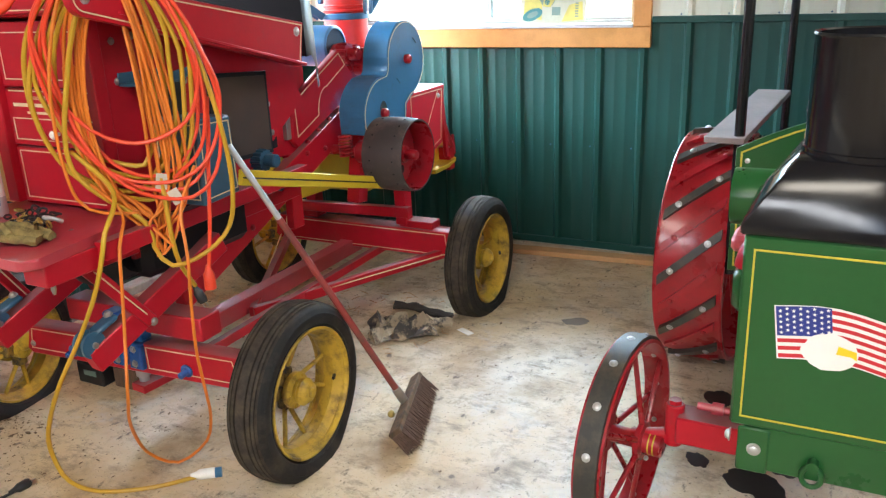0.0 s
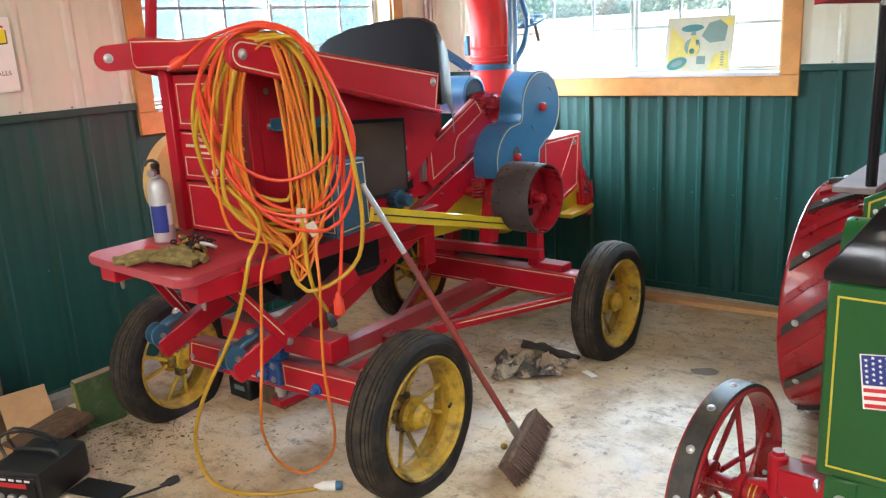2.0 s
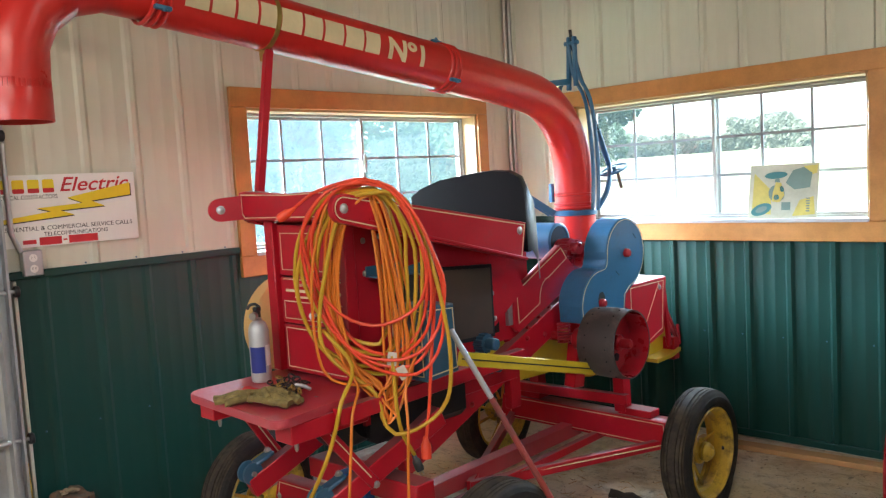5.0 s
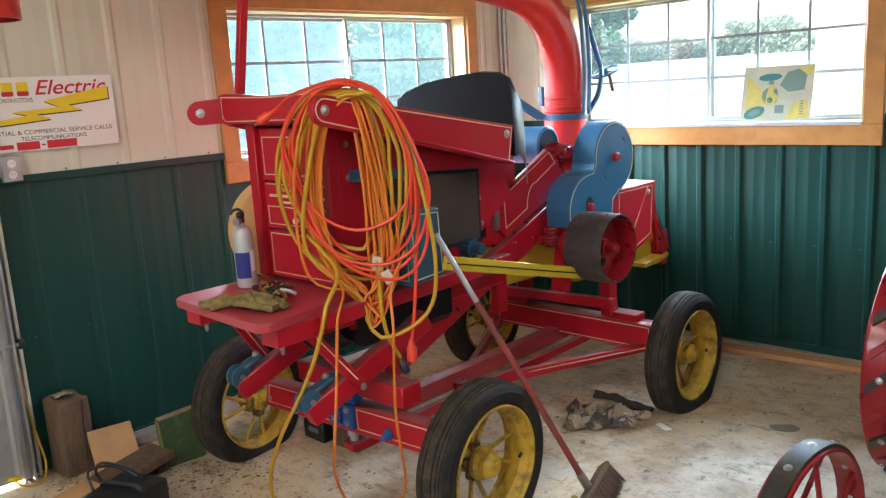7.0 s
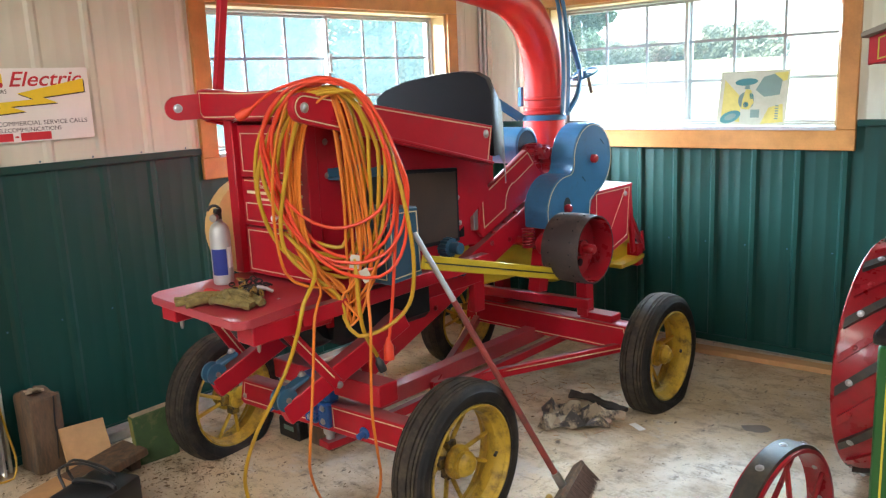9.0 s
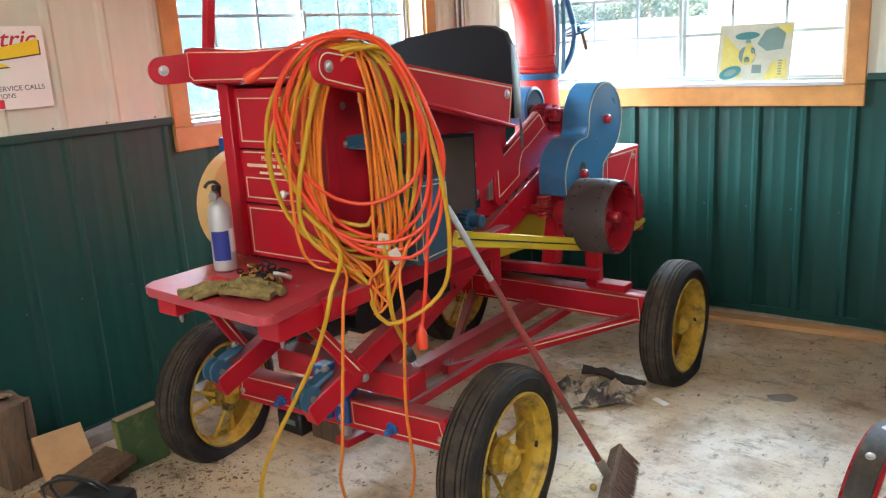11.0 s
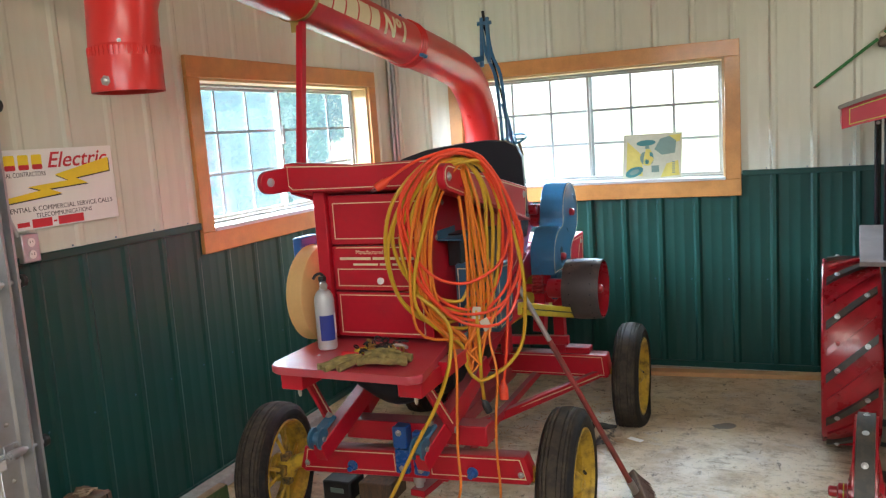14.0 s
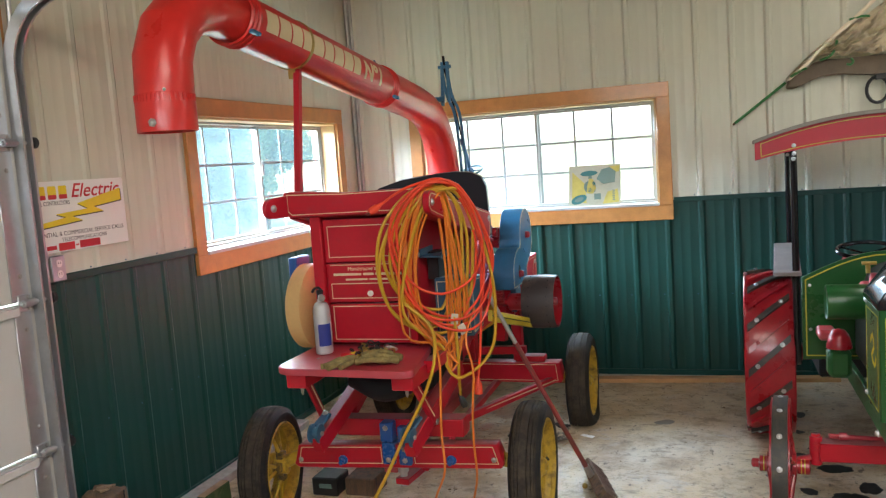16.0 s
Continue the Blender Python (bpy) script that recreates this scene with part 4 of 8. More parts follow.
part("lettering_bar", bm, CREAM, drawer)

# hopper boards round the top
bm = B()
plate(bm, [(0.91, 1.505), (1.58, 1.505), (1.618, 1.55), (1.618, 1.588), (1.56, 1.612), (1.2, 1.606), (0.93, 1.625), (0.885, 1.62), (0.885, 1.53)], side_y(-2.805), 0.03, 0.004)
fb = part("hopper_front_board", bm, RED, machine, "red hopper board with cream line")
bm = B()
stripe(bm, [(0.925, 1.518), (1.56, 1.518), (1.56, 1.605), (1.2, 1.60), (0.905, 1.61), (0.905, 1.535)], side_y(-2.8355))
part("pinstripe", bm, CREAM, fb)


def round_board(a, b, h, h2, thick, name, label, lined=True):
    """A board on edge from a to b with a round front end, h high there and h2 at its far end, and a cream line."""
    m = along(a, b)
    n = (Vector(b) - Vector(a)).length
    m = m @ Matrix(((0, 0, 1, -thick / 2), (1, 0, 0, 0), (0, 1, 0, 0), (0, 0, 0, 1)))

    def shape(g):
        out = [(n - g, -h2 / 2 + g), (n - g, h2 / 2 - g)]
        out += [(h / 2 + (h / 2 - g) * math.cos(radians(90 + k * 15)), (h / 2 - g) * math.sin(radians(90 + k * 15))) for k in range(13)]
        return out

    bd = part(name, plate(B(), shape(0), m, thick, 0.003), RED, machine, label)
    for off in (thick + 0.0004, -0.0019) if lined else ():
        bm = stripe(B(), shape(0.012), m @ Matrix.Translation((0, 0, off)), 0.004)
        part("pinstripe", bm, CREAM, bd)
    bm = B()
    for u, v in ((h / 2, 0), (n - 0.04, h2 * 0.25)) if lined else ((h / 2, 0),):
        bolt(bm, m @ Vector((u, v, thick)), m.to_3x3() @ Vector((0, 0, 1)), 0.013, 0.008, 12)
        bolt(bm, m @ Vector((u, v, 0)), m.to_3x3() @ Vector((0, 0, -1)), 0.013, 0.008, 12)
    part("board_bolt", bm, GALV, bd)
    return bd


round_board((1.612, -2.948, 1.557), (1.598, -1.935, 1.350), 0.098, 0.158, 0.028, "hopper_side_board", "sloping red side board with rounded end and cream line")
round_board((0.848, -2.953, 1.553), (0.915, -2.77, 1.563), 0.092, 0.10, 0.028, "hopper_side_board", "short red side board with rounded end", False)
bm = B()
beam(bm, (0.91, -2.80, 1.56), (0.90, -1.94, 1.34), 0.028, 0.125)
part("hopper_side_board", bm, RED, machine)
bm = B()
beam(bm, (1.585, -2.80, 1.49), (1.585, -1.93, 1.275), 0.08, 0.012)
part("hopper_ledge", bm, RED, machine)
bm = B()
plate(bm, [(0.92, -2.79), (1.63, -2.79), (1.60, -1.93), (0.91, -1.93)], Matrix.Translation((0, 0, 0)), 0.008)
for v in bm.verts:
    v.co.z += 1.50 - (v.co.y + 2.79) * 0.21
part("hopper_floor", bm, RED, machine)

# cowl over the throat
bm = B()
front = [(0.905, 1.36), (0.905, 1.552), (0.97, 1.588), (1.10, 1.624), (1.30, 1.646), (1.42, 1.652), (1.51, 1.644), (1.565, 1.618), (1.592, 1.565), (1.602, 1.30)]
rows = []
for y, drop, pull in ((-1.90, 0.0, 0), (-1.87, -0.004, 0), (-1.81, 0.05, 0.02), (-1.76, 0.13, 0.05), (-1.73, 0.24, 0.08)):
    rows.append([bm.verts.new((x - pull, y, max(z - drop, 1.16))) for x, z in front])
for a, b in zip(rows, rows[1:]):
    for k in range(len(front) - 1):
        bm.faces.new((a[k], a[k + 1], b[k + 1], b[k]))
cowl = part("cowl", bm, COWL, machine, "bent sheet metal cowl, black in front")
bm = B()
plate(bm, front, side_y(-1.893), 0.008)
part("cowl_front", bm, BLACK_SHEET, cowl, "matt black front sheet")

# tray, blue belt box and yellow shaft guard
bm = B()
box(bm, (1.476, -2.70, 1.285), (1.58, -2.52, 1.293), 0.001)
box(bm, (1.476, -2.70, 1.285), (1.482, -2.52, 1.325), 0.001)
beam(bm, (1.58, -2.70, 1.29), (1.60, -2.52, 1.315), 0.004, 0.03)
part("tool_tray", bm, BLUE_DARK, machine, "dark blue steel tray")
bm = B()
plate(bm, [(-2.625, 0.905), (-2.455, 0.915), (-2.465, 1.172), (-2.62, 1.18)], side_x(1.51), 0.18, 0.006)
bb = part("belt_box", bm, BLUE_DARK, machine, "dark blue box with cream lines")
bm = B()
stripe(bm, [(-2.612, 0.925), (-2.468, 0.933), (-2.478, 1.155), (-2.608, 1.162)], side_x(1.6905), 0.004)
stripe(bm, [(1.525, 0.925), (1.675, 0.925), (1.675, 1.162), (1.525, 1.162)], side_y(-2.626), 0.004)
part("pinstripe", bm, CREAM, bb)
bm = B()
box(bm, (1.476, -2.60, 1.17), (1.53, -2.48, 1.30), 0.004)
part("box_bracket", bm, BLACK_PLASTIC, bb)
bm = B()
beam(bm, (1.735, -2.50, 0.975), (1.735, -1.58, 0.742), 0.022, 0.052)
yb = part("shaft_guard", bm, YELLOW, machine, "yellow flat guard bar with dark centre line")
bm = B()
beam(bm, (1.747, -2.50, 0.975), (1.747, -1.58, 0.742), 0.0015, 0.005)
part("pinstripe", bm, INK_BLACK, yb)
bm = B()
plate(bm, [(-2.30, 0.71), (-1.2, 0.665), (-0.60, 0.575), (-0.44, 0.585), (-0.38, 0.68), (-0.46, 0.76), (-0.9, 0.84), (-1.5, 0.98), (-1.9, 0.90), (-2.25, 0.76)], side_x(1.03), 0.375, 0.004)
yt = part("cleaner_trough", bm, YELLOW, machine, "yellow sheet trough under the rolls")
bm = B()
plate(bm, [(-0.66, 0.555), (-0.50, 0.558), (-0.40, 0.575), (-0.40, 0.598), (-0.50, 0.58), (-0.66, 0.578)], side_x(1.03), 0.46, 0.002)
part("trough_edge", bm, YELLOW, yt)
bm = B()
box(bm, (1.40, -0.45, 0.53), (1.475, -0.39, 0.66), 0.004)
beam(bm, (1.46, -0.36, 0.62), (1.55, -0.74, 0.98), 0.012, 0.02)
beam(bm, (1.45, -0.34, 0.60), (1.45, -0.36, 0.72), 0.012, 0.02, up=(0, 1, 0))
part("trough_bracket", bm, RED, machine)

# inclined roll housing, gears, shredder head
bm = B()
plate(bm, [(-1.845, 0.955), (-1.843, 1.107), (-1.489, 1.288), (-1.37, 1.165), (-1.47, 1.065), (-1.818, 0.925)], side_x(1.435), 0.028, 0.003)
hp = part("roll_cover", bm, RED, machine, "red inclined roll cover with cream line")
bm = B()
curve = [(-1.587 - 0.073 * math.sin(radians(k * 15)), 1.035 + 0.112 * math.cos(radians(k * 15))) for k in range(7)]
stripe(bm, [(-1.816, 0.969), (-1.823, 1.112), (-1.481, 1.274), (-1.438, 1.221), *curve], side_x(1.4635), 0.004)
part("pinstripe", bm, CREAM, hp)
bm = B()
box(bm, (1.405, -1.99, 0.90), (1.432, -1.70, 1.30), 0.003)
part("throat_panel", bm, RED, machine)
bm = B()
box(bm, (1.42, -1.872, 0.965), (1.452, -1.83, 1.062), 0.002)
part("roll_plate", bm, GALV, hp)
bm = B()
box(bm, (1.0, -1.86, 0.88), (1.43, -1.25, 1.06), 0.01)
part("roll_bed", bm, RED, machine)
for y, z, r in ((-1.37, 1.262, 0.048), (-1.30, 1.262, 0.036), (-1.33, 1.19, 0.045), (-2.10, 0.935, 0.042), (-2.085, 0.835, 0.034)):
    bm = B()
    n = 14
    teeth = []
    for k in range(n * 4):
        rr = r * (1.0 if k % 4 < 2 else 0.86)
        teeth.append((y + rr * math.cos(k * math.tau / (n * 4)), z + rr * math.sin(k * math.tau / (n * 4))))
    g = 1.40 if y > -1.9 else 1.47
    plate(bm, teeth, side_x(g), 0.05, 0)
    cyl(bm, (g - 0.10, y, z), (g + 0.085, y, z), r * 0.45)
    cyl(bm, (g + 0.05, y, z), (g + 0.10, y, z), r * 0.6, bev=0.004)
    part("drive_gear", bm, RED_WHEEL if y > -1.9 else BLUE_DARK, machine, "painted cast gear")
bm = B()
for j in range(3):
    cyl(bm, (1.32 + 0.028 * j, -1.37, 1.25), (1.334 + 0.028 * j, -1.37, 1.25), 0.056, bev=0.004, n=26)
cyl(bm, (1.10, -1.37, 1.25), (1.40, -1.37, 1.25), 0.026)
cyl(bm, (1.26, -1.30, 1.225), (1.50, -1.30, 1.225), 0.042, bev=0.006)
part("snapping_roll", bm, RED_WHEEL, machine, "red ribbed roll ends")
bm = B()
lathe(bm, [(0.085, 0), (0.09, 0.004), (0.09, 0.20), (0.085, 0.204), (0.075, 0.204), (0.075, 0.01), (0.0, 0.01)], (1.17, -1.36, 1.295), (1, 0, 0), 32)
part("blue_drum", bm, BLUE, machine, "blue drum cover with dark mouth")
# flat black disc paints the shade inside the hollow drum
bm = B()
lathe(bm, [(0.0, 0.0), (0.074, 0.0)], (1.18 + 0.19, -1.36, 1.295), (1, 0, 0), 24, caps=False)
part("drum_mouth", bm, BLACK_SHEET, machine)
bm = B()
plate(bm, [(-1.20, 0.74), (-1.20, 1.0), (-1.14, 1.055), (-0.74, 1.055), (-0.78, 0.76), (-1.0, 0.70)], side_x(1.0), 0.60, 0.005)
hd = part("shredder_head", bm, RED, machine, "red shredder head casing with cream lines")
bm = B()
stripe(bm, [(-1.10, 0.80), (-1.10, 1.035), (-0.775, 1.035), (-0.80, 0.785), (-0.98, 0.73)], side_x(1.6005))
stripe(bm, [(-1.02, 0.76), (-0.82, 1.03)], side_x(1.6005), closed=False)
part("pinstripe", bm, CREAM, hd)
bm = B()
bolt(bm, (1.60, -0.815, 1.005), (1, 0, 0), 0.011, 0.008)
part("head_bolt", bm, STEEL, hd)
bm = B()
beam(bm, (1.585, -0.76, 1.03), (1.56, -0.66, 0.66), 0.02, 0.03, up=(0, 1, 0))
beam(bm, (1.56, -0.74, 0.86), (1.46, -0.40, 0.66), 0.015, 0.025)
part("head_brace", bm, RED, machine)
bm = B()
beam(bm, (1.52, -1.50, 0.62), (1.54, -1.45, 0.98), 0.06, 0.08, up=(0, 1, 0))
beam(bm, (1.585, -1.48, 0.78), (1.585, -1.48, 1.02), 0.05, 0.07, up=(0, 1, 0))
part("bearing_post", bm, RED, machine)
bm = B()
spring = [(1.548 + 0.027 * math.cos(a), -1.60 + 0.027 * math.sin(a), 0.845 + a * 0.0022) for a in np.linspace(0, 14 * math.pi, 120)]
tube(bm, spring, 0.0045, 6, smooth=False)
part("tension_spring", bm, RED_WHEEL, machine, "coiled red spring")

# figure-eight chain cover
def eight(g=0.0):
    """The outline of the cover, g inside its edge: two lobes, cut level at the foot."""
    (ay, az, ra), (by, bz, rb) = (-1.187, 1.223, 0.173 - g), (-1.409, 1.000, 0.171 - g)
    out = [(ay + ra * math.cos(radians(k)), az + ra * math.sin(radians(k))) for k in range(-80, 186, 11)]
    out += [(ay - ra - 0.004 - g * 0.3, az - 0.038 - g * 0.2), (ay - ra - 0.02 - g * 0.3, az - 0.055 - g * 0.2)]
    out += [(by + rb * math.cos(radians(k)), bz + rb * math.sin(radians(k))) for k in range(95, 181, 8)]
    return out + [(by - rb + 0.004, 0.938 + g), (-1.213 - g, 0.938 + g), (-1.205 - g, 1.025)]


bm = B()
plate(bm, eight(), side_x(1.510), 0.125, 0.004)
cov = part("chain_cover", bm, BLUE, machine, "blue figure-eight chain cover with cream line")
bm = B()
stripe(bm, eight(0.010), side_x(1.6355), 0.003)
part("pinstripe", bm, CREAM, cov)
bm = B()
for y, z in ((-1.189, 1.224), (-1.417, 1.012)):
    lathe(bm, [(0.021, 0), (0.021, 0.018), (0.014, 0.026), (0, 0.028)], (1.634, y, z), (1, 0, 0), 16)
part("cover_boss", bm, RED_WHEEL, cov, "red painted shaft end")
# black oval laid on the cover paints the dark of a shaft hole
bm = B()
plate(bm, [(-1.411 + 0.029 * math.cos(a), 1.024 + (0.040 if math.sin(a) > 0 else 0.05) * math.sin(a)) for a in np.linspace(0, math.tau, 19)[:-1]], side_x(1.6352), 0.0006)
part("shaft_hole", bm, INK_BLACK, cov)
bm = B()
for y, z in ((-1.27, 1.135), (-1.105, 1.300)):
    beam(bm, (1.637, y - 0.016, z + 0.014), (1.637, y + 0.016, z - 0.014), 0.006, 0.007)
part("cover_clip", bm, BLUE_DARK, cov)
bm = B()
box(bm, (1.60, -1.53, 0.80), (1.632, -1.40, 0.936), 0.004)
part("cover_foot", bm, BLUE_DARK, cov)

# flat belt pulley
PC = (1.703, -1.574, 0.870)
bm = B()
lathe(bm, [(0.140, 0.004), (0.150, 0.0), (0.153, 0.04), (0.155, 0.09), (0.153, 0.14), (0.150, 0.184), (0.144, 0.184), (0.143, 0.10), (0.140, 0.004)], PC, (1, 0, 0), 56, caps=False)
pul = part("belt_pulley", bm, PULLEY_GREY, machine, "broad dark flat-belt pulley with red inside")
bm = B()
lathe(bm, [(0.1435, 0.183), (0.1425, 0.085), (0.12, 0.075), (0.05, 0.07), (0.036, 0.08), (0.036, 0.125), (0.022, 0.13), (0.022, 0.172), (0.016, 0.180), (0, 0.181)], PC, (1, 0, 0), 40, caps=False)
web = part("pulley_web", bm, RED_WHEEL, pul, "red pulley web and hub")
# black discs on the web paint the dark of its holes
bm = B()
for k in range(6):
    a = k * math.tau / 6
    lathe(bm, [(0.018, 0.073), (0.018, 0.079), (0, 0.0795)], (PC[0], PC[1] + 0.088 * math.cos(a), PC[2] + 0.088 * math.sin(a)), (1, 0, 0), 12)
part("web_hole", bm, BLACK_SHEET, web)
bm = B()
for k in range(18):
    a = k * math.tau / 18
    for h in (0.04, 0.145):
        d = Vector((0, math.cos(a), math.sin(a)))
        lathe(bm, [(0.004, 0.152), (0.004, 0.1555), (0, 0.156)], Vector(PC) + Vector((h, 0, 0)), d, 6)
part("pulley_rivet", bm, BLACK_SHEET, pul)
bm = B()
cyl(bm, (1.30, -1.574, 0.870), (1.73, -1.574, 0.870), 0.022)
cyl(bm, (1.60, -1.574, 0.870), (1.69, -1.574, 0.870), 0.050, bev=0.005)
part("pulley_shaft", bm, RED_WHEEL, machine)

# far side drum and its blue backing
bm = B()
lathe(bm, [(0.0, 0.0), (0.200, 0.0), (0.206, 0.006), (0.206, 0.075), (0.200, 0.08), (0.0, 0.08)], (0.835, -2.625, 1.06), (1, 0, 0), 48)
part("wooden_flywheel", bm, TAN, machine, "tan wooden pulley face")
bm = B()
box(bm, (0.78, -2.66, 1.08), (0.825, -2.52, 1.30), 0.006)
part("belt_guard", bm, BLUE_VIVID, machine, "blue guard board")

# blower housing and pipe
bm = B()
lathe(bm, [(0.0, 0), (0.30, 0), (0.30, 0.26), (0, 0.26)], (0.78, -0.62, 0.72), (1, 0, 0), 40)
part("blower_housing", bm, YELLOW, machine, "yellow fan housing")
PIPE = [(0.93, -0.585, 1.36), (0.93, -0.585, 1.60), (0.93, -0.61, 1.76), (0.93, -0.70, 1.92), (0.928, -0.86, 2.045), (0.925, -1.10, 2.105), (0.92, -1.62, 2.172), (0.912, -2.6, 2.292), (0.905, -3.16, 2.360)]
bm = B()
tube(bm, PIPE, 0.112, 36, step=0.05)
pipe = part("blower_pipe", bm, RED_PIPE, machine, "glossy red sheet metal blower pipe", smooth=60)
bm = B()
tube(bm, [(0.93, -0.585, 0.90), (0.93, -0.585, 1.30), (0.93, -0.585, 1.39)], 0.119, 36, radii=lambda u: 1.12 - 0.12 * u)
part("blower_neck", bm, RED_PIPE, machine, "red tapering pipe base")
bm = B()
gores = [(0.906, -3.14, 2.358), (0.902, -3.33, 2.375), (0.898, -3.47, 2.340), (0.897, -3.573, 2.252), (0.896, -3.622, 2.145), (0.896, -3.630, 2.015)]
tube(bm, gores, 0.104, 36, smooth=False)
part("pipe_elbow", bm, RED_PIPE, pipe, "segmented red elbow", smooth=22)
bm = B()
lathe(bm, [(0.100, 0.14), (0.103, 0.135), (0.104, 0.11), (0.1065, 0.10), (0.1065, 0.0), (0.102, 0.0), (0.097, 0.05)], (0.896, -3.632, 1.888), (0, 0, 1), 44, caps=False)
sleeve = part("pipe_sleeve", bm, RED_PIPE, pipe, "crimped red end sleeve")
bm = B()
for k in range(44):
    a = k * math.tau / 44
    box(bm, (-0.0035, -0.002, 0), (0.0035, 0.002, 0.028), 0, Matrix.Translation((0.896 + 0.1045 * math.cos(a), -3.632 + 0.1045 * math.sin(a), 1.991)) @ Matrix.Rotation(a + math.pi / 2, 4, "Z"))
part("crimp", bm, RED_PIPE, sleeve)
# black disc stands in for the unlit inside of the capped pipe
bm = B()
lathe(bm, [(0.0, 0.0), (0.0970, 0.0)], (0.896, -3.632, 1.930), (0, 0, 1), 30, caps=False)
part("pipe_mouth", bm, BLACK_SHEET, sleeve)
bm = B()
bolt(bm, (0.896 + 0.1065 * 0.15, -3.632 - 0.1065 * 0.985, 1.918), (0.15, -1, 0), 0.012, 0.01, 6)
bolt(bm, (0.896 + 0.104 * 0.6, -3.632 - 0.104 * 0.8, 2.03), (0.6, -0.8, 0), 0.005, 0.004, 6)
part("sleeve_bolt", bm, STEEL, sleeve)


def pipe_at(y):
    """The pipe's centre and heading on its long slope."""
    a, b = Vector((0.92, -1.62, 2.172)), Vector((0.905, -3.16, 2.360))
    return a + (b - a) * ((y + 1.62) / (-3.16 + 1.62)), (a - b).normalized()


for y, deep in ((-3.145, 0.012), (-1.66, 0.012)):
    c, d = pipe_at(y)
    bm = B()
    for h in (-0.03, 0.0, 0.028):
        lathe(bm, [(0.112, h - 0.009), (0.120, h - 0.005), (0.122, h), (0.120, h + 0.005), (0.112, h + 0.009)], c, d, 40, caps=False)
    col = part("pipe_collar", bm, RED_PIPE, pipe, "beaded red collar")
    bm = B()
    for a in (-35, 95):
        q = Vector((math.cos(radians(a)), 0, math.sin(radians(a))))
        p = c + q * 0.128 - d * 0.01
        beam(bm, p - d * 0.035, p + d * 0.03, 0.022, 0.016)
        bolt(bm, p + q * 0.008, q, 0.008, 0.012, 6)
    part("collar_clip", bm, BLUE, col, "blue clamp lug")
# lettering that follows the pipe's round side
c0, d0 = pipe_at(-2.55)
e1 = Vector((1, 0, 0)) - d0 * d0.x
e1.normalize()
e2 = e1.cross(d0)


def on_pipe(u, v, r=0.1135):
    a = v / 0.1135 + radians(0)
    return c0 + d0 * u + (e1 * math.cos(a) + (e2 if e2.z > 0 else -e2) * math.sin(a)) * r


bm = B()
u, seed = -0.52, random.Random(4)
for w in (0.095, 0.095, 0.088, 0.085, 0.098, 0.09, 0.098, 0.098, 0.082):
    n = 5
    grid = [[bm.verts.new(on_pipe(u + w * i / 2, -0.046 + 0.092 * j / n, 0.1150)) for j in range(n + 1)] for i in range(3)]
    for i in range(2):
        for j in range(n):
            bm.faces.new((grid[i][j], grid[i + 1][j], grid[i + 1][j + 1], grid[i][j + 1]))
    u += w + 0.012
part("name_block", bm, CREAM, pipe, "cream painted name block")
lettering("pipe_lettering", "N\u00ba1", None, 0.135, CREAM, pipe, 0.0006, width=0.22, bold=0.004, bend=lambda p: on_pipe(u + 0.16 + p.x, p.y - 0.006, 0.1150 + p.z))

# strut, clamp, crank frame and hand wheel
c, d = pipe_at(-2.672)
bm = B()
beam(bm, (0.928, -2.768, 1.59), (0.930, -2.672, 2.19), 0.030, 0.034, up=(0, 1, 0))
strut = part("pipe_strut", bm, RED, machine, "slim red pipe strut")
bm = B()
lathe(bm, [(0.1115, -0.010), (0.117, -0.010), (0.117, 0.010), (0.1115, 0.010), (0.1115, -0.010)], c, d, 40, caps=False)
box(bm, (c.x - 0.02, c.y - 0.02, c.z - 0.155), (c.x + 0.02, c.y + 0.02, c.z - 0.108), 0.003)
part("strap", bm, BRASS, strut, "olive strap round the pipe")
bm = B()
lathe(bm, [(0.122, 0), (0.131, 0.004), (0.131, 0.03), (0.122, 0.034), (0.122, 0)], (0.93, -0.585, 1.375), (0, 0, 1), 40, caps=False)
beam(bm, (0.82, -0.68, 1.39), (0.72, -0.80, 1.50), 0.014, 0.04)
beam(bm, (0.87, -0.71, 1.39), (0.77, -0.83, 1.50), 0.014, 0.04)
box(bm, (0.85, -0.73, 1.46), (0.875, -0.705, 1.57), 0.003)
part("turning_clamp", bm, BLUE, machine, "blue clamp ring with lever ears")
bm = B()
for v in ((1.445, -0.006), (1.50, 0.006), (1.42, 0)):
    lathe(bm, [(0.112, -0.009), (0.120, -0.004), (0.120, 0.004), (0.112, 0.009)], (0.93, -0.585, v[0]), (0, 0, 1), 40, caps=False)
part("pipe_bead", bm, RED_PIPE, pipe)
bm = B()
X = 1.075
for s in (-0.018, 0.018):
    tube(bm, [(X + s, -0.585, 1.40), (X + s, -0.565, 1.62), (X + s - 0.005, -0.57, 1.85), (X + s - 0.015, -0.60, 2.05), (X + s - 0.045, -0.655, 2.18), (X + s - 0.06, -0.68, 2.36)], 0.011, 8)
beam(bm, (0.985, -0.67, 2.15), (0.955, -0.98, 2.115), 0.03, 0.035)
beam(bm, (0.96, -0.69, 2.16), (0.945, -0.78, 1.99), 0.02, 0.02)
beam(bm, (0.985, -0.67, 2.10), (1.0, -0.67, 2.40), 0.02, 0.028, up=(0, 1, 0))
beam(bm, (1.035, -0.67, 2.12), (1.035, -0.67, 2.40), 0.02, 0.028, up=(0, 1, 0))
cyl(bm, (0.97, -0.67, 2.365), (1.06, -0.67, 2.365), 0.012)
crank = part("crank_frame", bm, BLUE, machine, "blue pipe crank frame")
bm = B()
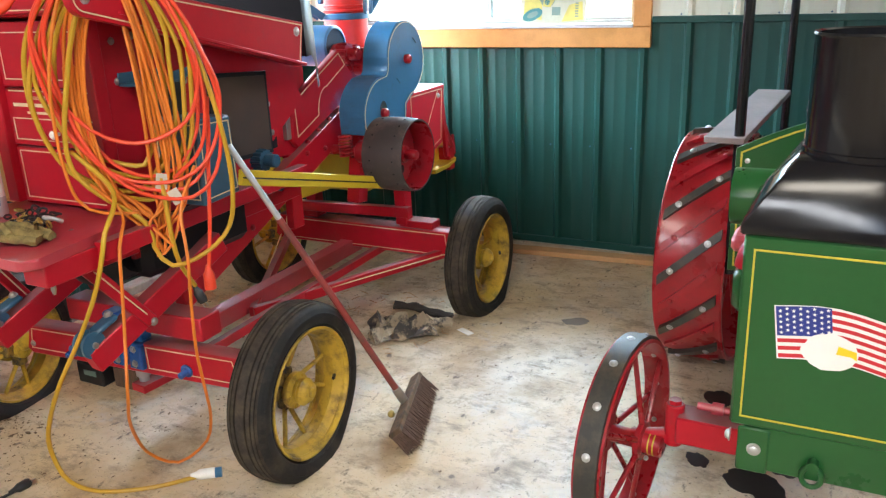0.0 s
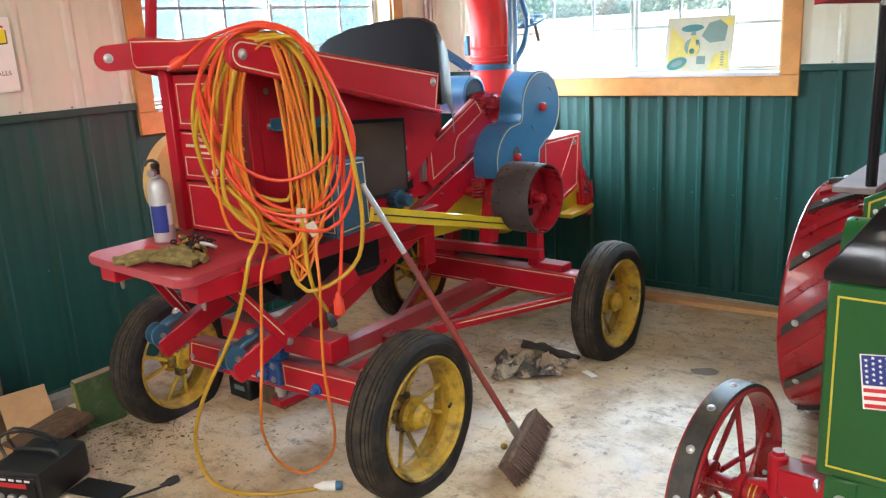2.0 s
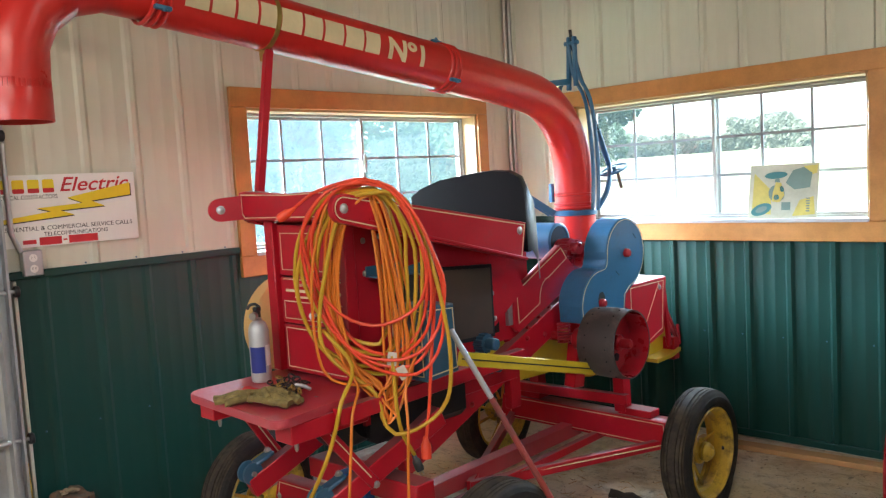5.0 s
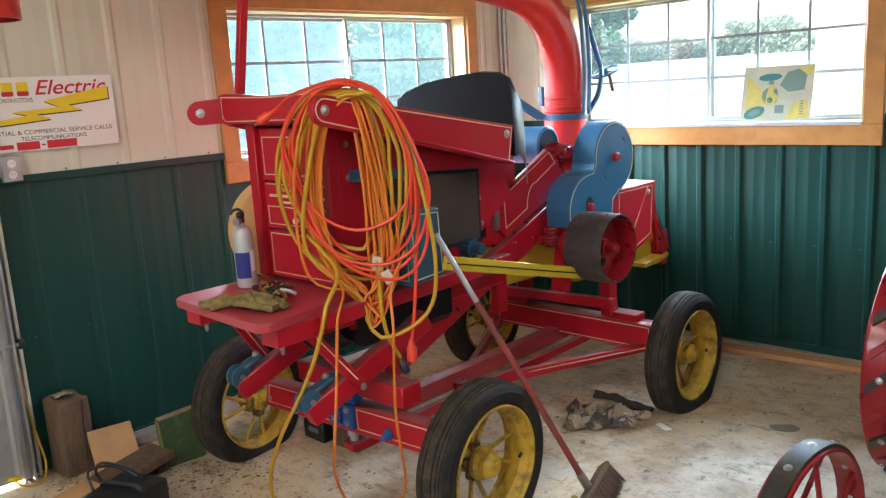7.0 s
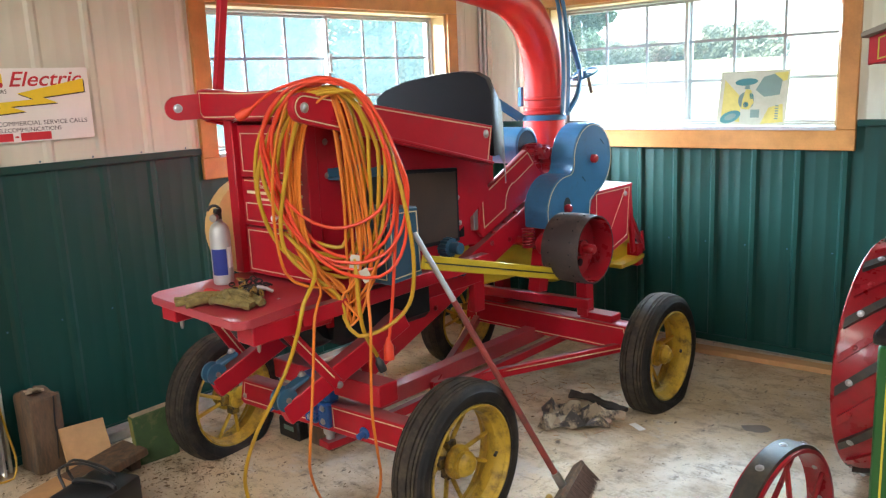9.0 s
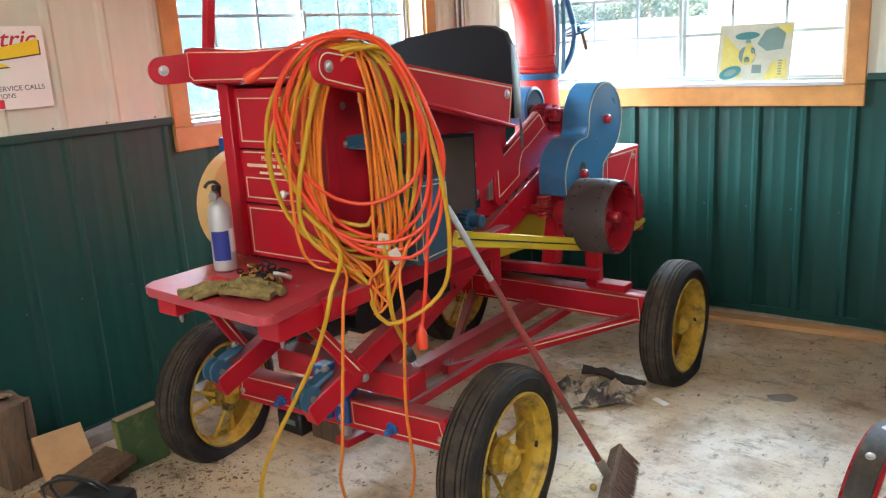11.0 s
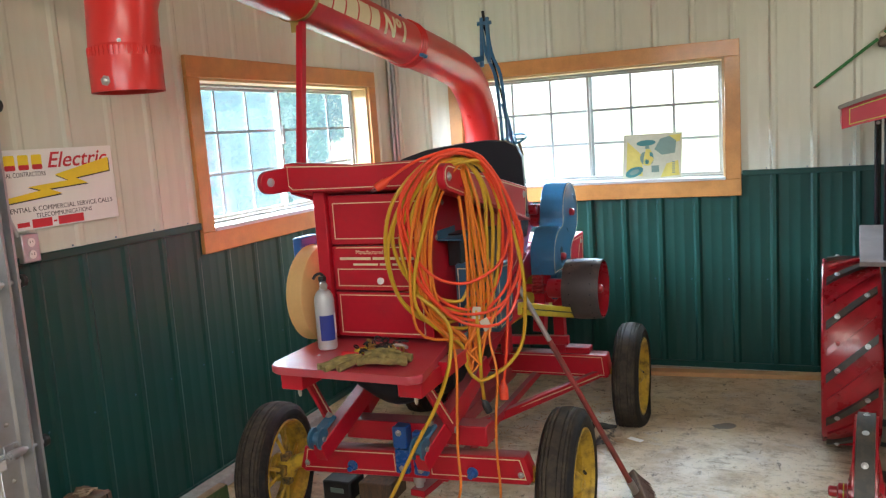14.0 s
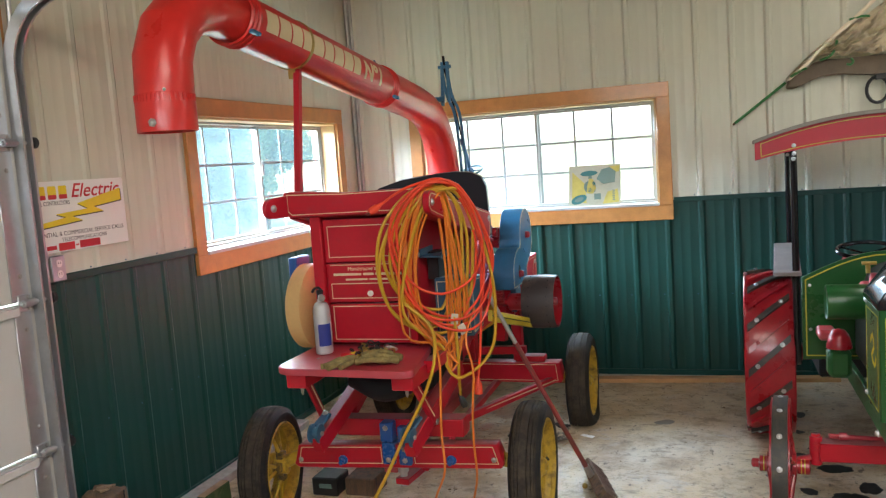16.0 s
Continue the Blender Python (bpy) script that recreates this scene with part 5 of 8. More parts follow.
cyl(bm, (1.01, -0.67, 2.44), (1.015, -0.66, 2.33), 0.009)
cyl(bm, (1.015, -0.66, 2.33), (1.07, -0.42, 1.68), 0.007)
part("crank_rod", bm, BLACK, crank)
bm = B()
cyl(bm, (1.05, -0.49, 1.87), (1.068, -0.41, 1.66), 0.016, bev=0.003)
tube(bm, [(1.08, -0.56, 1.42), (1.10, -0.50, 1.50), (1.09, -0.44, 1.60), (1.068, -0.41, 1.655)], 0.016, 8)
part("crank_socket", bm, BLUE, crank)
HW = Vector((1.075, -0.37, 1.632))
hax = Vector((0.12, 0.42, -1)).normalized()
u1 = hax.orthogonal().normalized()
u2 = hax.cross(u1)
bm = B()
ring = [HW + (u1 * math.cos(k * math.tau / 32) + u2 * math.sin(k * math.tau / 32)) * 0.082 for k in range(32)]
tube(bm, ring, 0.007, 8, smooth=False, closed=True)
for k in range(3):
    a = k * math.tau / 3
    cyl(bm, HW, HW + (u1 * math.cos(a) + u2 * math.sin(a)) * 0.082, 0.006, n=8)
cyl(bm, HW - hax * 0.02, HW + hax * 0.02, 0.016)
hw = part("hand_wheel", bm, BLUE, crank, "small blue hand wheel")
bm = B()
cyl(bm, (1.11, -0.39, 1.62), (1.135, -0.39, 1.52), 0.010, bev=0.003)
part("grip", bm, OLD_WOOD, hw, "wooden grip")

# ---- cords hung on the machine ----
CO, CE, CN = Vector((1.493, -2.714, 0)), Vector((0.80, 0.60, 0)), Vector((0.60, -0.80, 0))


def hang(e, z, n):
    return CO + CE * e + CN * n + Vector((0, 0, z))


def cord_loop(e0, e1, em, top, low, n, seed, left=0.36, right=0.60, top_e=0.05):
    """The points of one hanging loop of cord: bunched over the board, widest at the left and right heights, lowest at em."""
    rnd = random.Random(seed)
    j = lambda s: rnd.uniform(-s, s)
    h = top - low
    ra, la = e1 - top_e, e0 - top_e
    pts = [(top_e + j(0.012), top, 0.05), (top_e + ra * 0.40, top - 0.045 * h, 0.03), (top_e + ra * 0.72, top - right * 0.36 * h, 0.02), (top_e + ra * 0.93, top - right * 0.70 * h, 0.01), (e1 + j(0.008), top - right * h, 0.0),
           (em + (e1 - em) * 0.88, low + 0.42 * (1 - right) * h, -0.005), (em + (e1 - em) * 0.50, low + 0.036 * h, 0.0), (em + j(0.015), low, 0.005), (em + (e0 - em) * 0.48, low + 0.075 * h, 0.01), (em + (e0 - em) * 0.84, low + 0.46 * (1 - left) * h, 0.015),
           (e0 + j(0.008), top - left * h, 0.03), (top_e + la * 0.84, top - left * 0.48 * h, 0.06), (top_e + la * 0.45, top - 0.035 * h, 0.085)]
    out = [hang(a + j(0.004), z + j(0.006), n + k + j(0.008)) for a, z, k in pts]
    for p in out:
        # low strands hang clear of the table's edge
        if p.z < 1.0 and p.x < 1.60:
            p += CE * (1.60 - p.x) * 1.1 * min(1.0, (1.0 - p.z) / 0.09)
    return out


def cord_thing(name, label, mat, radius, loops, tails):
    th = thing(name, hang(0, 1.6, 0.06), label, "extension cord", "cords hung on the shredder")
    bm = B()
    for pts in loops:
        tube(bm, [*pts, pts[0]], radius, 8, step=0.03)
    for pts in tails:
        tube(bm, pts, radius, 8, step=0.03)
    part("cord", bm, mat, th)
    return th


def plug(th, at, way, mat, label, size=1.0, prongs=True):
    at, way = Vector(at), Vector(way).normalized()
    bm = B()
    lathe(bm, [(0.007, -0.03), (0.010, -0.01), (0.016, 0.0), (0.017, 0.03), (0.014, 0.04), (0, 0.041)] if size == 1.0 else [(0.007, -0.03), (0.012, -0.01), (0.018, 0.0), (0.019, 0.05), (0, 0.051)], at, way, 10)
    p = part("plug", bm, mat, th, label)
    if prongs:
        bm = B()
        s = way.orthogonal().normalized()
        for k in (-0.006, 0.006):
            beam(bm, at + way * 0.04 + s * k, at + way * 0.058 + s * k, 0.005, 0.0015, 0)
        part("prong", bm, STEEL, p)


oc = cord_thing("extension_cord", "bright orange extension cord coiled over the hopper board", ORANGE, 0.0060,
    [cord_loop(-0.172, 0.246, 0.035, 1.630, 1.138, 0.118, 1), cord_loop(-0.180, 0.290, 0.10, 1.634, 1.008, 0.112, 2), cord_loop(-0.150, 0.292, 0.145, 1.633, 0.948, 0.106, 3), cord_loop(-0.165, 0.262, 0.13, 1.628, 0.975, 0.09, 4, 0.40), cord_loop(-0.120, 0.235, 0.06, 1.622, 1.03, 0.08, 5, 0.45, 0.52)],
    [[hang(-0.20, 1.555, 0.15), hang(-0.13, 1.60, 0.17), hang(-0.04, 1.628, 0.172), hang(0.06, 1.640, 0.165), hang(0.15, 1.585, 0.14), hang(0.22, 1.45, 0.125), hang(0.255, 1.28, 0.115), hang(0.23, 1.11, 0.11), hang(0.14, 1.02, 0.12)],
     [hang(0.26, 1.25, 0.07), hang(0.24, 1.05, 0.08), hang(0.22, 0.85, 0.085), hang(0.20, 0.71, 0.085)]])
plug(oc, hang(-0.225, 1.540, 0.145), hang(-0.25, 1.525, 0.145) - hang(-0.20, 1.555, 0.145), ORANGE, "orange moulded plug")
plug(oc, hang(0.198, 0.695, 0.085), (0.0, 0, -1), ORANGE, "orange socket end", 1.1, False)
am = cord_thing("extension_cord", "amber extension cord hanging in a long bundle", AMBER, 0.0052,
    [cord_loop(-0.125 + 0.008 * k, 0.075 + 0.016 * ((k * 3 + 1) % 7), -0.02 + 0.016 * k, 1.612 - 0.004 * k, 0.775 + 0.030 * ((k * 3) % 5), 0.074 + 0.007 * (k % 4), 20 + k, 0.50, 0.70, 0.012 + 0.009 * k) for k in range(8)]
    + [cord_loop(-0.105, 0.150, 0.05, 1.600, 0.770, 0.09, 40, 0.42, 0.66, 0.03), cord_loop(-0.185, 0.125, -0.03, 1.604, 0.865, 0.10, 41, 0.84, 0.72, 0.02)],
    [[hang(-0.10, 1.02, 0.12), hang(-0.02, 0.93, 0.14), (1.61, -2.91, 0.85), (1.61, -2.93, 0.70), (1.61, -2.95, 0.55), (1.625, -2.985, 0.40), (1.56, -2.94, 0.26), (1.49, -2.835, 0.085), (1.56, -2.775, 0.03), (1.63, -2.705, 0.09), (1.67, -2.71, 0.20), (1.69, -2.735, 0.30), (1.69, -2.75, 0.45), (1.695, -2.75, 0.60), (1.71, -2.75, 0.78), hang(0.145, 0.92, 0.11), hang(0.20, 1.05, 0.10)]])
plug(am, hang(-0.105, 1.36, 0.11), (0, 0, -1), AMBER, "amber socket end", 1.1, False)
yc = cord_thing("extension_cord", "yellow extension cord coiled and trailing to the floor", YELLOW_CORD, 0.0074,
    [cord_loop(-0.240 + 0.021 * k, 0.120 + 0.026 * ((k * 2 + 1) % 5), -0.02 + 0.018 * k, 1.612 - 0.004 * k, 0.945 + 0.038 * ((k * 3 + 1) % 4), 0.06 + 0.006 * k, 60 + k, 0.50, 0.40, 0.055 + 0.008 * k) for k in range(5)]
    + [cord_loop(-0.135, 0.308, 0.095, 1.600, 0.735, 0.095, 70, 0.62, 0.70, 0.10)],
    [[hang(-0.14, 1.12, 0.11), hang(-0.03, 1.0, 0.16), (1.605, -2.95, 0.90), (1.59, -2.965, 0.82), (1.54, -2.975, 0.70), (1.46, -2.99, 0.56), (1.385, -3.04, 0.40), (1.28, -3.03, 0.22), (1.235, -3.0, 0.095), (1.29, -3.0, 0.022), (1.42, -2.985, 0.009), (1.56, -2.90, 0.009), (1.655, -2.80, 0.012)],
     [hang(0.10, 1.02, 0.10), hang(0.105, 0.85, 0.105), hang(0.112, 0.74, 0.075), (1.605, -2.632, 0.63)]])
plug(yc, (1.665, -2.79, 0.018), (0.8, 0.6, 0), WHITE, "clear-ended plug with blue tip", 1.1, False)
bm = B()
cyl(bm, (1.705, -2.76, 0.018), (1.722, -2.747, 0.018), 0.017)
part("plug_tip", bm, BLUE, yc)
plug(yc, (1.607, -2.626, 0.605), (0.35, 0.2, -1), BLACK_PLASTIC, "black replacement plug")
for k, (e, z, tilt) in enumerate(((0.10, 1.01, 10), (0.135, 0.96, -25))):
    bm = B()
    box(bm, (-0.017, -0.0006, -0.024), (0.017, 0.0006, 0.024), 0, Matrix.Translation(hang(e, z, 0.105)) @ Matrix.Rotation(radians(37), 4, "Z") @ Matrix.Rotation(radians(tilt), 4, "Y"))
    part("paper_tag", bm, material("soiled_paper", (0.50, 0.46, 0.38), 0.7) if "soiled_paper" not in MATS else MATS["soiled_paper"], am, "white paper tag")

# ---- fire extinguisher, gloves and chain on the table ----
ext = thing("fire_extinguisher", (1.065, -2.905, 0.9055), "small silver fire extinguisher with blue label on the table", "fire extinguisher")
bm = B()
lathe(bm, [(0.033, 0.0), (0.038, 0.004), (0.039, 0.012), (0.039, 0.195), (0.036, 0.212), (0.028, 0.229), (0.016, 0.238), (0.014, 0.25)], (1.065, -2.905, 0.9055), (0, 0, 1), 36)
cylinder = part("bottle", bm, ALU, ext, "silver bottle")
bm = B()
for a0, a1, z0, z1 in ((-95, -5, 0.945, 1.045), ):
    rows = [[bm.verts.new((1.065 + 0.0394 * math.cos(radians(a0 + (a1 - a0) * i / 10)), -2.905 + 0.0394 * math.sin(radians(a0 + (a1 - a0) * i / 10)), z)) for i in range(11)] for z in (z0, z1)]
    for i in range(10):
        bm.faces.new((rows[0][i], rows[0][i + 1], rows[1][i + 1], rows[1][i]))
part("label", bm, INK_BLUE, cylinder, "blue printed label")
bm = B()
rows = [[bm.verts.new((1.065 + 0.0394 * math.cos(radians(0 + 38 * i / 6)), -2.905 + 0.0394 * math.sin(radians(0 + 38 * i / 6)), z)) for i in range(7)] for z in (0.97, 1.05)]
for i in range(6):
    bm.faces.new((rows[0][i], rows[0][i + 1], rows[1][i + 1], rows[1][i]))
part("instruction_label", bm, WHITE, cylinder, "white instruction panel")
bm = B()
cyl(bm, (1.065, -2.905, 1.148), (1.065, -2.905, 1.180), 0.014, bev=0.002)
box(bm, (1.052, -2.918, 1.176), (1.078, -2.892, 1.196), 0.004)
tube(bm, [(1.068, -2.895, 1.192), (1.060, -2.908, 1.206), (1.048, -2.924, 1.203), (1.042, -2.934, 1.188)], 0.006, 8)
tube(bm, [(1.066, -2.90, 1.180), (1.075, -2.925, 1.174), (1.082, -2.94, 1.160)], 0.007, 8)
part("valve", bm, BLACK_PLASTIC, ext, "black valve and lever")
bm = B()
cyl(bm, (1.08, -2.925, 1.165), (1.094, -2.945, 1.165), 0.015, bev=0.002)
part("gauge", bm, STEEL, ext)


def blob(bm, at, size, seed, rough=0.25, turn=0.0, subdiv=3):
    """A lumpy pebble form."""
    made = bmesh.ops.create_icosphere(bm, subdivisions=subdiv, radius=1)["verts"]
    rot = Matrix.Rotation(turn, 3, "Z")
    for v in made:
        d = noise.noise(v.co * 1.6 + Vector((seed * 3.1, 0, 0))) * rough + noise.noise(v.co * 4 + Vector((0, seed, 0))) * rough * 0.4
        c = v.co * (1 + d)
        v.co = Vector(at) + rot @ Vector((c.x * size[0], c.y * size[1], c.z * size[2]))
    return bm


glove = thing("work_gloves", (1.25, -3.05, 0.9055), "khaki cotton work gloves with red cuffs lying on the table", "gloves")


def glove_body(runs, folds, seed):
    """A limp glove: its palm and fingers as soft rolls lying over one another, creased."""
    bm = B()
    for pts, r in runs:
        tube(bm, pts, r, 9, step=0.012)
    for v in bm.verts:
        q = v.co + Vector((seed, 0, 0))
        v.co += Vector((noise.noise(q * 38), noise.noise(q * 38 + Vector((3, 0, 0))), noise.noise(q * 52) * 0.7)) * folds
    return bm


rolls = [([(1.318 + 0.006 * k, -3.120 + 0.021 * k, 0.923 + 0.004 * (k % 2)), (1.375, -3.128 + 0.023 * k, 0.934 + 0.009 * (k in (1, 2, 3))), (1.435, -3.112 + 0.022 * k, 0.930 + 0.010 * (k in (1, 2))), (1.492 - 0.008 * (k % 3), -3.082 + 0.015 * k, 0.922)], 0.0125) for k in range(5)]
rolls += [([(1.34, -3.11, 0.945), (1.40, -3.075, 0.958), (1.455, -3.05, 0.946)], 0.0125), ([(1.325, -3.06, 0.940), (1.38, -3.10, 0.956), (1.43, -3.115, 0.938)], 0.012), ([(1.345, -3.05, 0.925), (1.40, -3.035, 0.935), (1.46, -3.03, 0.925)], 0.014)]
part("glove", glove_body(rolls, 0.007, 1), GLOVE, glove)
rolls = [([(1.305, -3.105 + 0.012 * k, 0.930), (1.268 - 0.004 * k, -3.145 + 0.010 * k, 0.930 + 0.006 * (k % 2)), (1.243 - 0.010 * k, -3.178 + 0.008 * k, 0.922), (1.228 - 0.016 * k, -3.205 + 0.010 * k, 0.917)], 0.0115) for k in range(4)]
rolls += [([(1.30, -3.12, 0.925), (1.29, -3.165, 0.923), (1.272, -3.19, 0.918)], 0.013)]
part("glove", glove_body(rolls, 0.007, 7), GLOVE, glove)
bm = B()
blob(bm, (1.262, -3.082, 0.930), (0.040, 0.026, 0.022), 3, 0.3, 0.3)
part("cuff", bm, INK_RED, glove, "dull red knitted cuff")
chain = thing("tow_chain", (1.33, -2.93, 0.9055), "greasy chain with a bright hook heaped on the table", "chain")
rnd = random.Random(9)
for k in range(64):
    c = Vector((1.33 + rnd.gauss(0, 0.040), -2.965 + rnd.gauss(0, 0.026), 0.914 + abs(rnd.gauss(0, 0.022))))
    a1, a2 = Vector((rnd.uniform(-1, 1), rnd.uniform(-1, 1), rnd.uniform(-0.4, 0.4))).normalized(), None
    a2 = a1.orthogonal().normalized()
    a2.rotate(Matrix.Rotation(rnd.uniform(0, 6), 3, a1))
    bm = B()
    tube(bm, [c + a1 * 0.015 * math.cos(q) + a2 * 0.0085 * math.sin(q) for q in np.linspace(0, math.tau, 11)[:-1]], 0.0034, 6, smooth=False, closed=True)
    part("link", bm, BRASS if k % 4 == 0 else BLACK_PLASTIC, chain)
bm = B()
tube(bm, [(1.385, -2.965, 0.94), (1.405, -2.985, 0.955), (1.425, -2.965, 0.948), (1.43, -2.945, 0.935)], 0.007, 8)
part("hook", bm, GALV, chain, "bright plated hook")
bm = B()
box(bm, (-0.03, -0.012, 0), (0.03, 0.012, 0.022), 0.006, Matrix.Translation((1.245, -2.955, 0.907)) @ Matrix.Rotation(0.7, 4, "Z"))
part("strap_end", bm, YELLOW, chain, "yellow strap end")

for ob in (ext, glove, chain):
    ob.location.z -= 0.014

# ---- broom ----
broom = thing("push_broom", (2.17, -2.22, 0), "worn push broom leaning on the machine, wooden head and brown bristles", "broom")
NECK, TOP = Vector((2.118, -2.205, 0.105)), Vector((1.742, -2.545, 1.09))
mid = NECK + (TOP - NECK) * 0.74
bm = B()
cyl(bm, NECK, mid, 0.0125, 0.0115, n=14)
handle = part("handle", bm, material("faded_red_handle", (0.25, 0.04, 0.035), 0.5, vary=0.3, dirt=(0.12, 0.06, 0.05), dirt_at=0.6), broom, "dull red lower handle")
bm = B()
cyl(bm, mid, TOP, 0.0105, n=14, bev=0.002)
part("chrome_tube", bm, GALV, handle, "bare chrome upper tube")
bm = B()
cyl(bm, NECK - (TOP - NECK).normalized() * 0.035, NECK + (TOP - NECK).normalized() * 0.05, 0.017, n=14)
part("ferrule", bm, STEEL, broom)
bu = Vector((0.316, -0.949, 0)).normalized()
bd = Vector((0.62, 0.20, -0.76)).normalized()
hm = Matrix.Translation(NECK + Vector((0.010, 0.0, -0.012))) @ Matrix((bu, bd.cross(bu).normalized(), -bd)).transposed().to_4x4()
bm = B()
box(bm, (-0.215, -0.026, -0.020), (0.215, 0.026, 0.000), 0.004, hm)
part("head", bm, OLD_WOOD, broom, "weathered wooden block")
bm = B()
rnd = random.Random(12)
for i in range(84):
    for jj in range(8):
        a = (-0.208 + 0.416 * i / 83 + rnd.uniform(-0.003, 0.003), -0.022 + 0.044 * jj / 7, -0.02)
        splay = rnd.uniform(-0.012, 0.012), (jj - 3.5) * 0.003 + rnd.uniform(-0.006, 0.006)
        p, q = hm @ Vector(a), hm @ Vector((a[0] + splay[0], a[1] + splay[1], -0.105 + rnd.uniform(-0.006, 0.006)))
        q.z = max(q.z, 0.003)
        lathe(bm, [(0.0030, 0), (0.0026, (q - p).length * 0.6), (0.0006, (q - p).length)], p, q - p, 4)
part("bristles", bm, BRISTLE, broom, "brown splayed bristles")
bm = B()
blob(bm, NECK + Vector((-0.02, -0.05, -0.045)), (0.014, 0.014, 0.014), 5, 0.1)
part("wing_nut", bm, BRASS, broom)

# ---- things on the floor ----
def folded(name, at, size, turn, label, category, mat, seed):
    """A stiff crumpled sheet: flat facets that meet in sharp creases, one side tucked under."""
    th = thing(name, at, label, category)
    r = random.Random(seed)
    bm = B()
    nx, ny = 8, 6
    rot = Matrix.Rotation(turn, 3, "Z")
    grid = []
    for i in range(nx + 1):
        row = []
        for j in range(ny + 1):
            u, v = i / nx * 2 - 1, j / ny * 2 - 1
            rim = max(abs(u), abs(v)) > 0.95
            h = r.uniform(0.0, 0.022) if rim else (0.088 if (i + 2 * j) % 3 == 0 else 0.030) * r.uniform(0.6, 1.15) * (1 - 0.45 * (u * u + v * v) / 2)
            p = Vector(((u + r.uniform(-0.10, 0.10)) * size[0], (v + r.uniform(-0.13, 0.13)) * size[1] * (1 - 0.25 * u), 0))
            row.append(bm.verts.new(Vector(at) + rot @ p + Vector((0, 0, 0.003 + h))))
        grid.append(row)
    for i in range(nx):
        for j in range(ny):
            a, b, c, d = grid[i][j], grid[i + 1][j], grid[i + 1][j + 1], grid[i][j + 1]
            if r.random() < 0.5:
                bm.faces.new((a, b, c)), bm.faces.new((a, c, d))
            else:
                bm.faces.new((a, b, d)), bm.faces.new((b, c, d))
    bmesh.ops.subdivide_edges(bm, edges=bm.edges[:], cuts=3, use_grid_fill=True)
    for v in bm.verts:
        v.co += Vector((noise.noise(v.co * 30), noise.noise(v.co * 30 + Vector((9, 0, 0))), 0.6 * noise.noise(v.co * 34 + Vector((0, 9, 0))))) * 0.006
        v.co.z = max(v.co.z, 0.002)
    bmesh.ops.solidify(bm, geom=bm.faces[:], thickness=0.0015)
    part("cloth", bm, mat, th, smooth=28)
    return th


rag = folded("shop_rag", (1.71, -1.475, 0), (0.165, 0.125), 0.45, "crumpled tan and grey oily rag on the concrete", "rag", RAG, 5)
for name, pts, mat, wide in (("dark_strip", [(1.56, -1.30, 0.05), (1.62, -1.275, 0.045), (1.70, -1.265, 0.03), (1.78, -1.268, 0.02), (1.86, -1.265, 0.012)], material("oily_cloth", (0.040, 0.034, 0.030), 0.85, vary=0.4, scale=20, bump=0.4), 0.026), ("tan_corner", [(1.74, -1.46, 0.03), (1.80, -1.41, 0.028), (1.85, -1.365, 0.022), (1.89, -1.335, 0.012)], RAG, 0.034)):
    bm = tube(B(), pts, wide, 10, step=0.02)
    for v in bm.verts:
        q = noise.noise(v.co * 22) * 0.012 + noise.noise(v.co * 60) * 0.005
        v.co.z = max(0.002, 0.004 + (v.co.z - 0.002) * 0.75 + q)
        v.co.y += noise.noise(v.co * 26 + Vector((5, 0, 0))) * 0.014
    part(name, bm, mat, rag, "dark oily strip" if name == "dark_strip" else "", smooth=30)
card = thing("paper_scrap", (1.985, -1.376, 0), "small white paper strip on the concrete", "paper")
for k in (0, 1):
    bm = B()
    box(bm, (-0.042 + 0.043 * k, -0.017, 0.001), (-0.001 + 0.043 * k, 0.017, 0.003), 0, Matrix.Translation((1.985, -1.376, 0)) @ Matrix.Rotation(-0.45, 4, "Z"))
    part("strip", bm, WHITE, card)
lump = thing("floor_board", (2.4, -0.27, 0), "narrow bare wooden board lying along the wall", "board")
bm = B()
beam(bm, (1.50, -0.226, 0.017), (3.55, -0.072, 0.017), 0.085, 0.030, 0.003)
part("plank", bm, RAW_WOOD, lump)

post = thing("timber_post", (0.10, -3.30, 0), "short weathered square timber post standing by the wall", "timber")
bm = B()
box(bm, (-0.072, -0.072, 0), (0.072, 0.072, 0.345), 0.016, Matrix.Translation((0.105, -3.300, 0)) @ Matrix.Rotation(0.10, 4, "Z"), 2)
bmesh.ops.subdivide_edges(bm, edges=bm.edges[:], cuts=3, use_grid_fill=True)
for v in bm.verts:
    if v.co.z > 0.33:
        v.co.z += 0.012 + noise.noise(v.co * 25) * 0.03 - (v.co.y + 3.30) * 0.16
    v.co += Vector((noise.noise(v.co * 14), noise.noise(v.co * 14 + Vector((5, 0, 0))), 0)) * 0.006
part("post", bm, OLD_WOOD, post)
bm = B()
for k in range(9):
    a = Vector((0.085 + 0.022 * (k % 3), -3.345 + 0.016 * (k // 3) * 1.4, 0.366 + 0.004 * (k % 2)))
    beam(bm, a, a + Vector((0.03 + 0.008 * (k % 4), 0.02 - 0.012 * (k % 3), 0.010 * ((k % 3) - 0.4))), 0.018, 0.008, 0.002)
part("splinter", bm, material("split_grey_wood", (0.32, 0.23, 0.15), 0.85, vary=0.3, scale=20, grain=90, bump=0.4), post, "pale torn splinters on top")
bm = B()
for z0, z1 in ((0.05, 0.20), (0.18, 0.34)):
    beam(bm, (0.1765, -3.272 + 0.02 * z0, z0), (0.1765, -3.268 + 0.03 * z1, z1), 0.0035, 0.006, 0, up=(1, 0, 0))
part("crack", bm, INK_BLACK, post, "long dark drying crack")
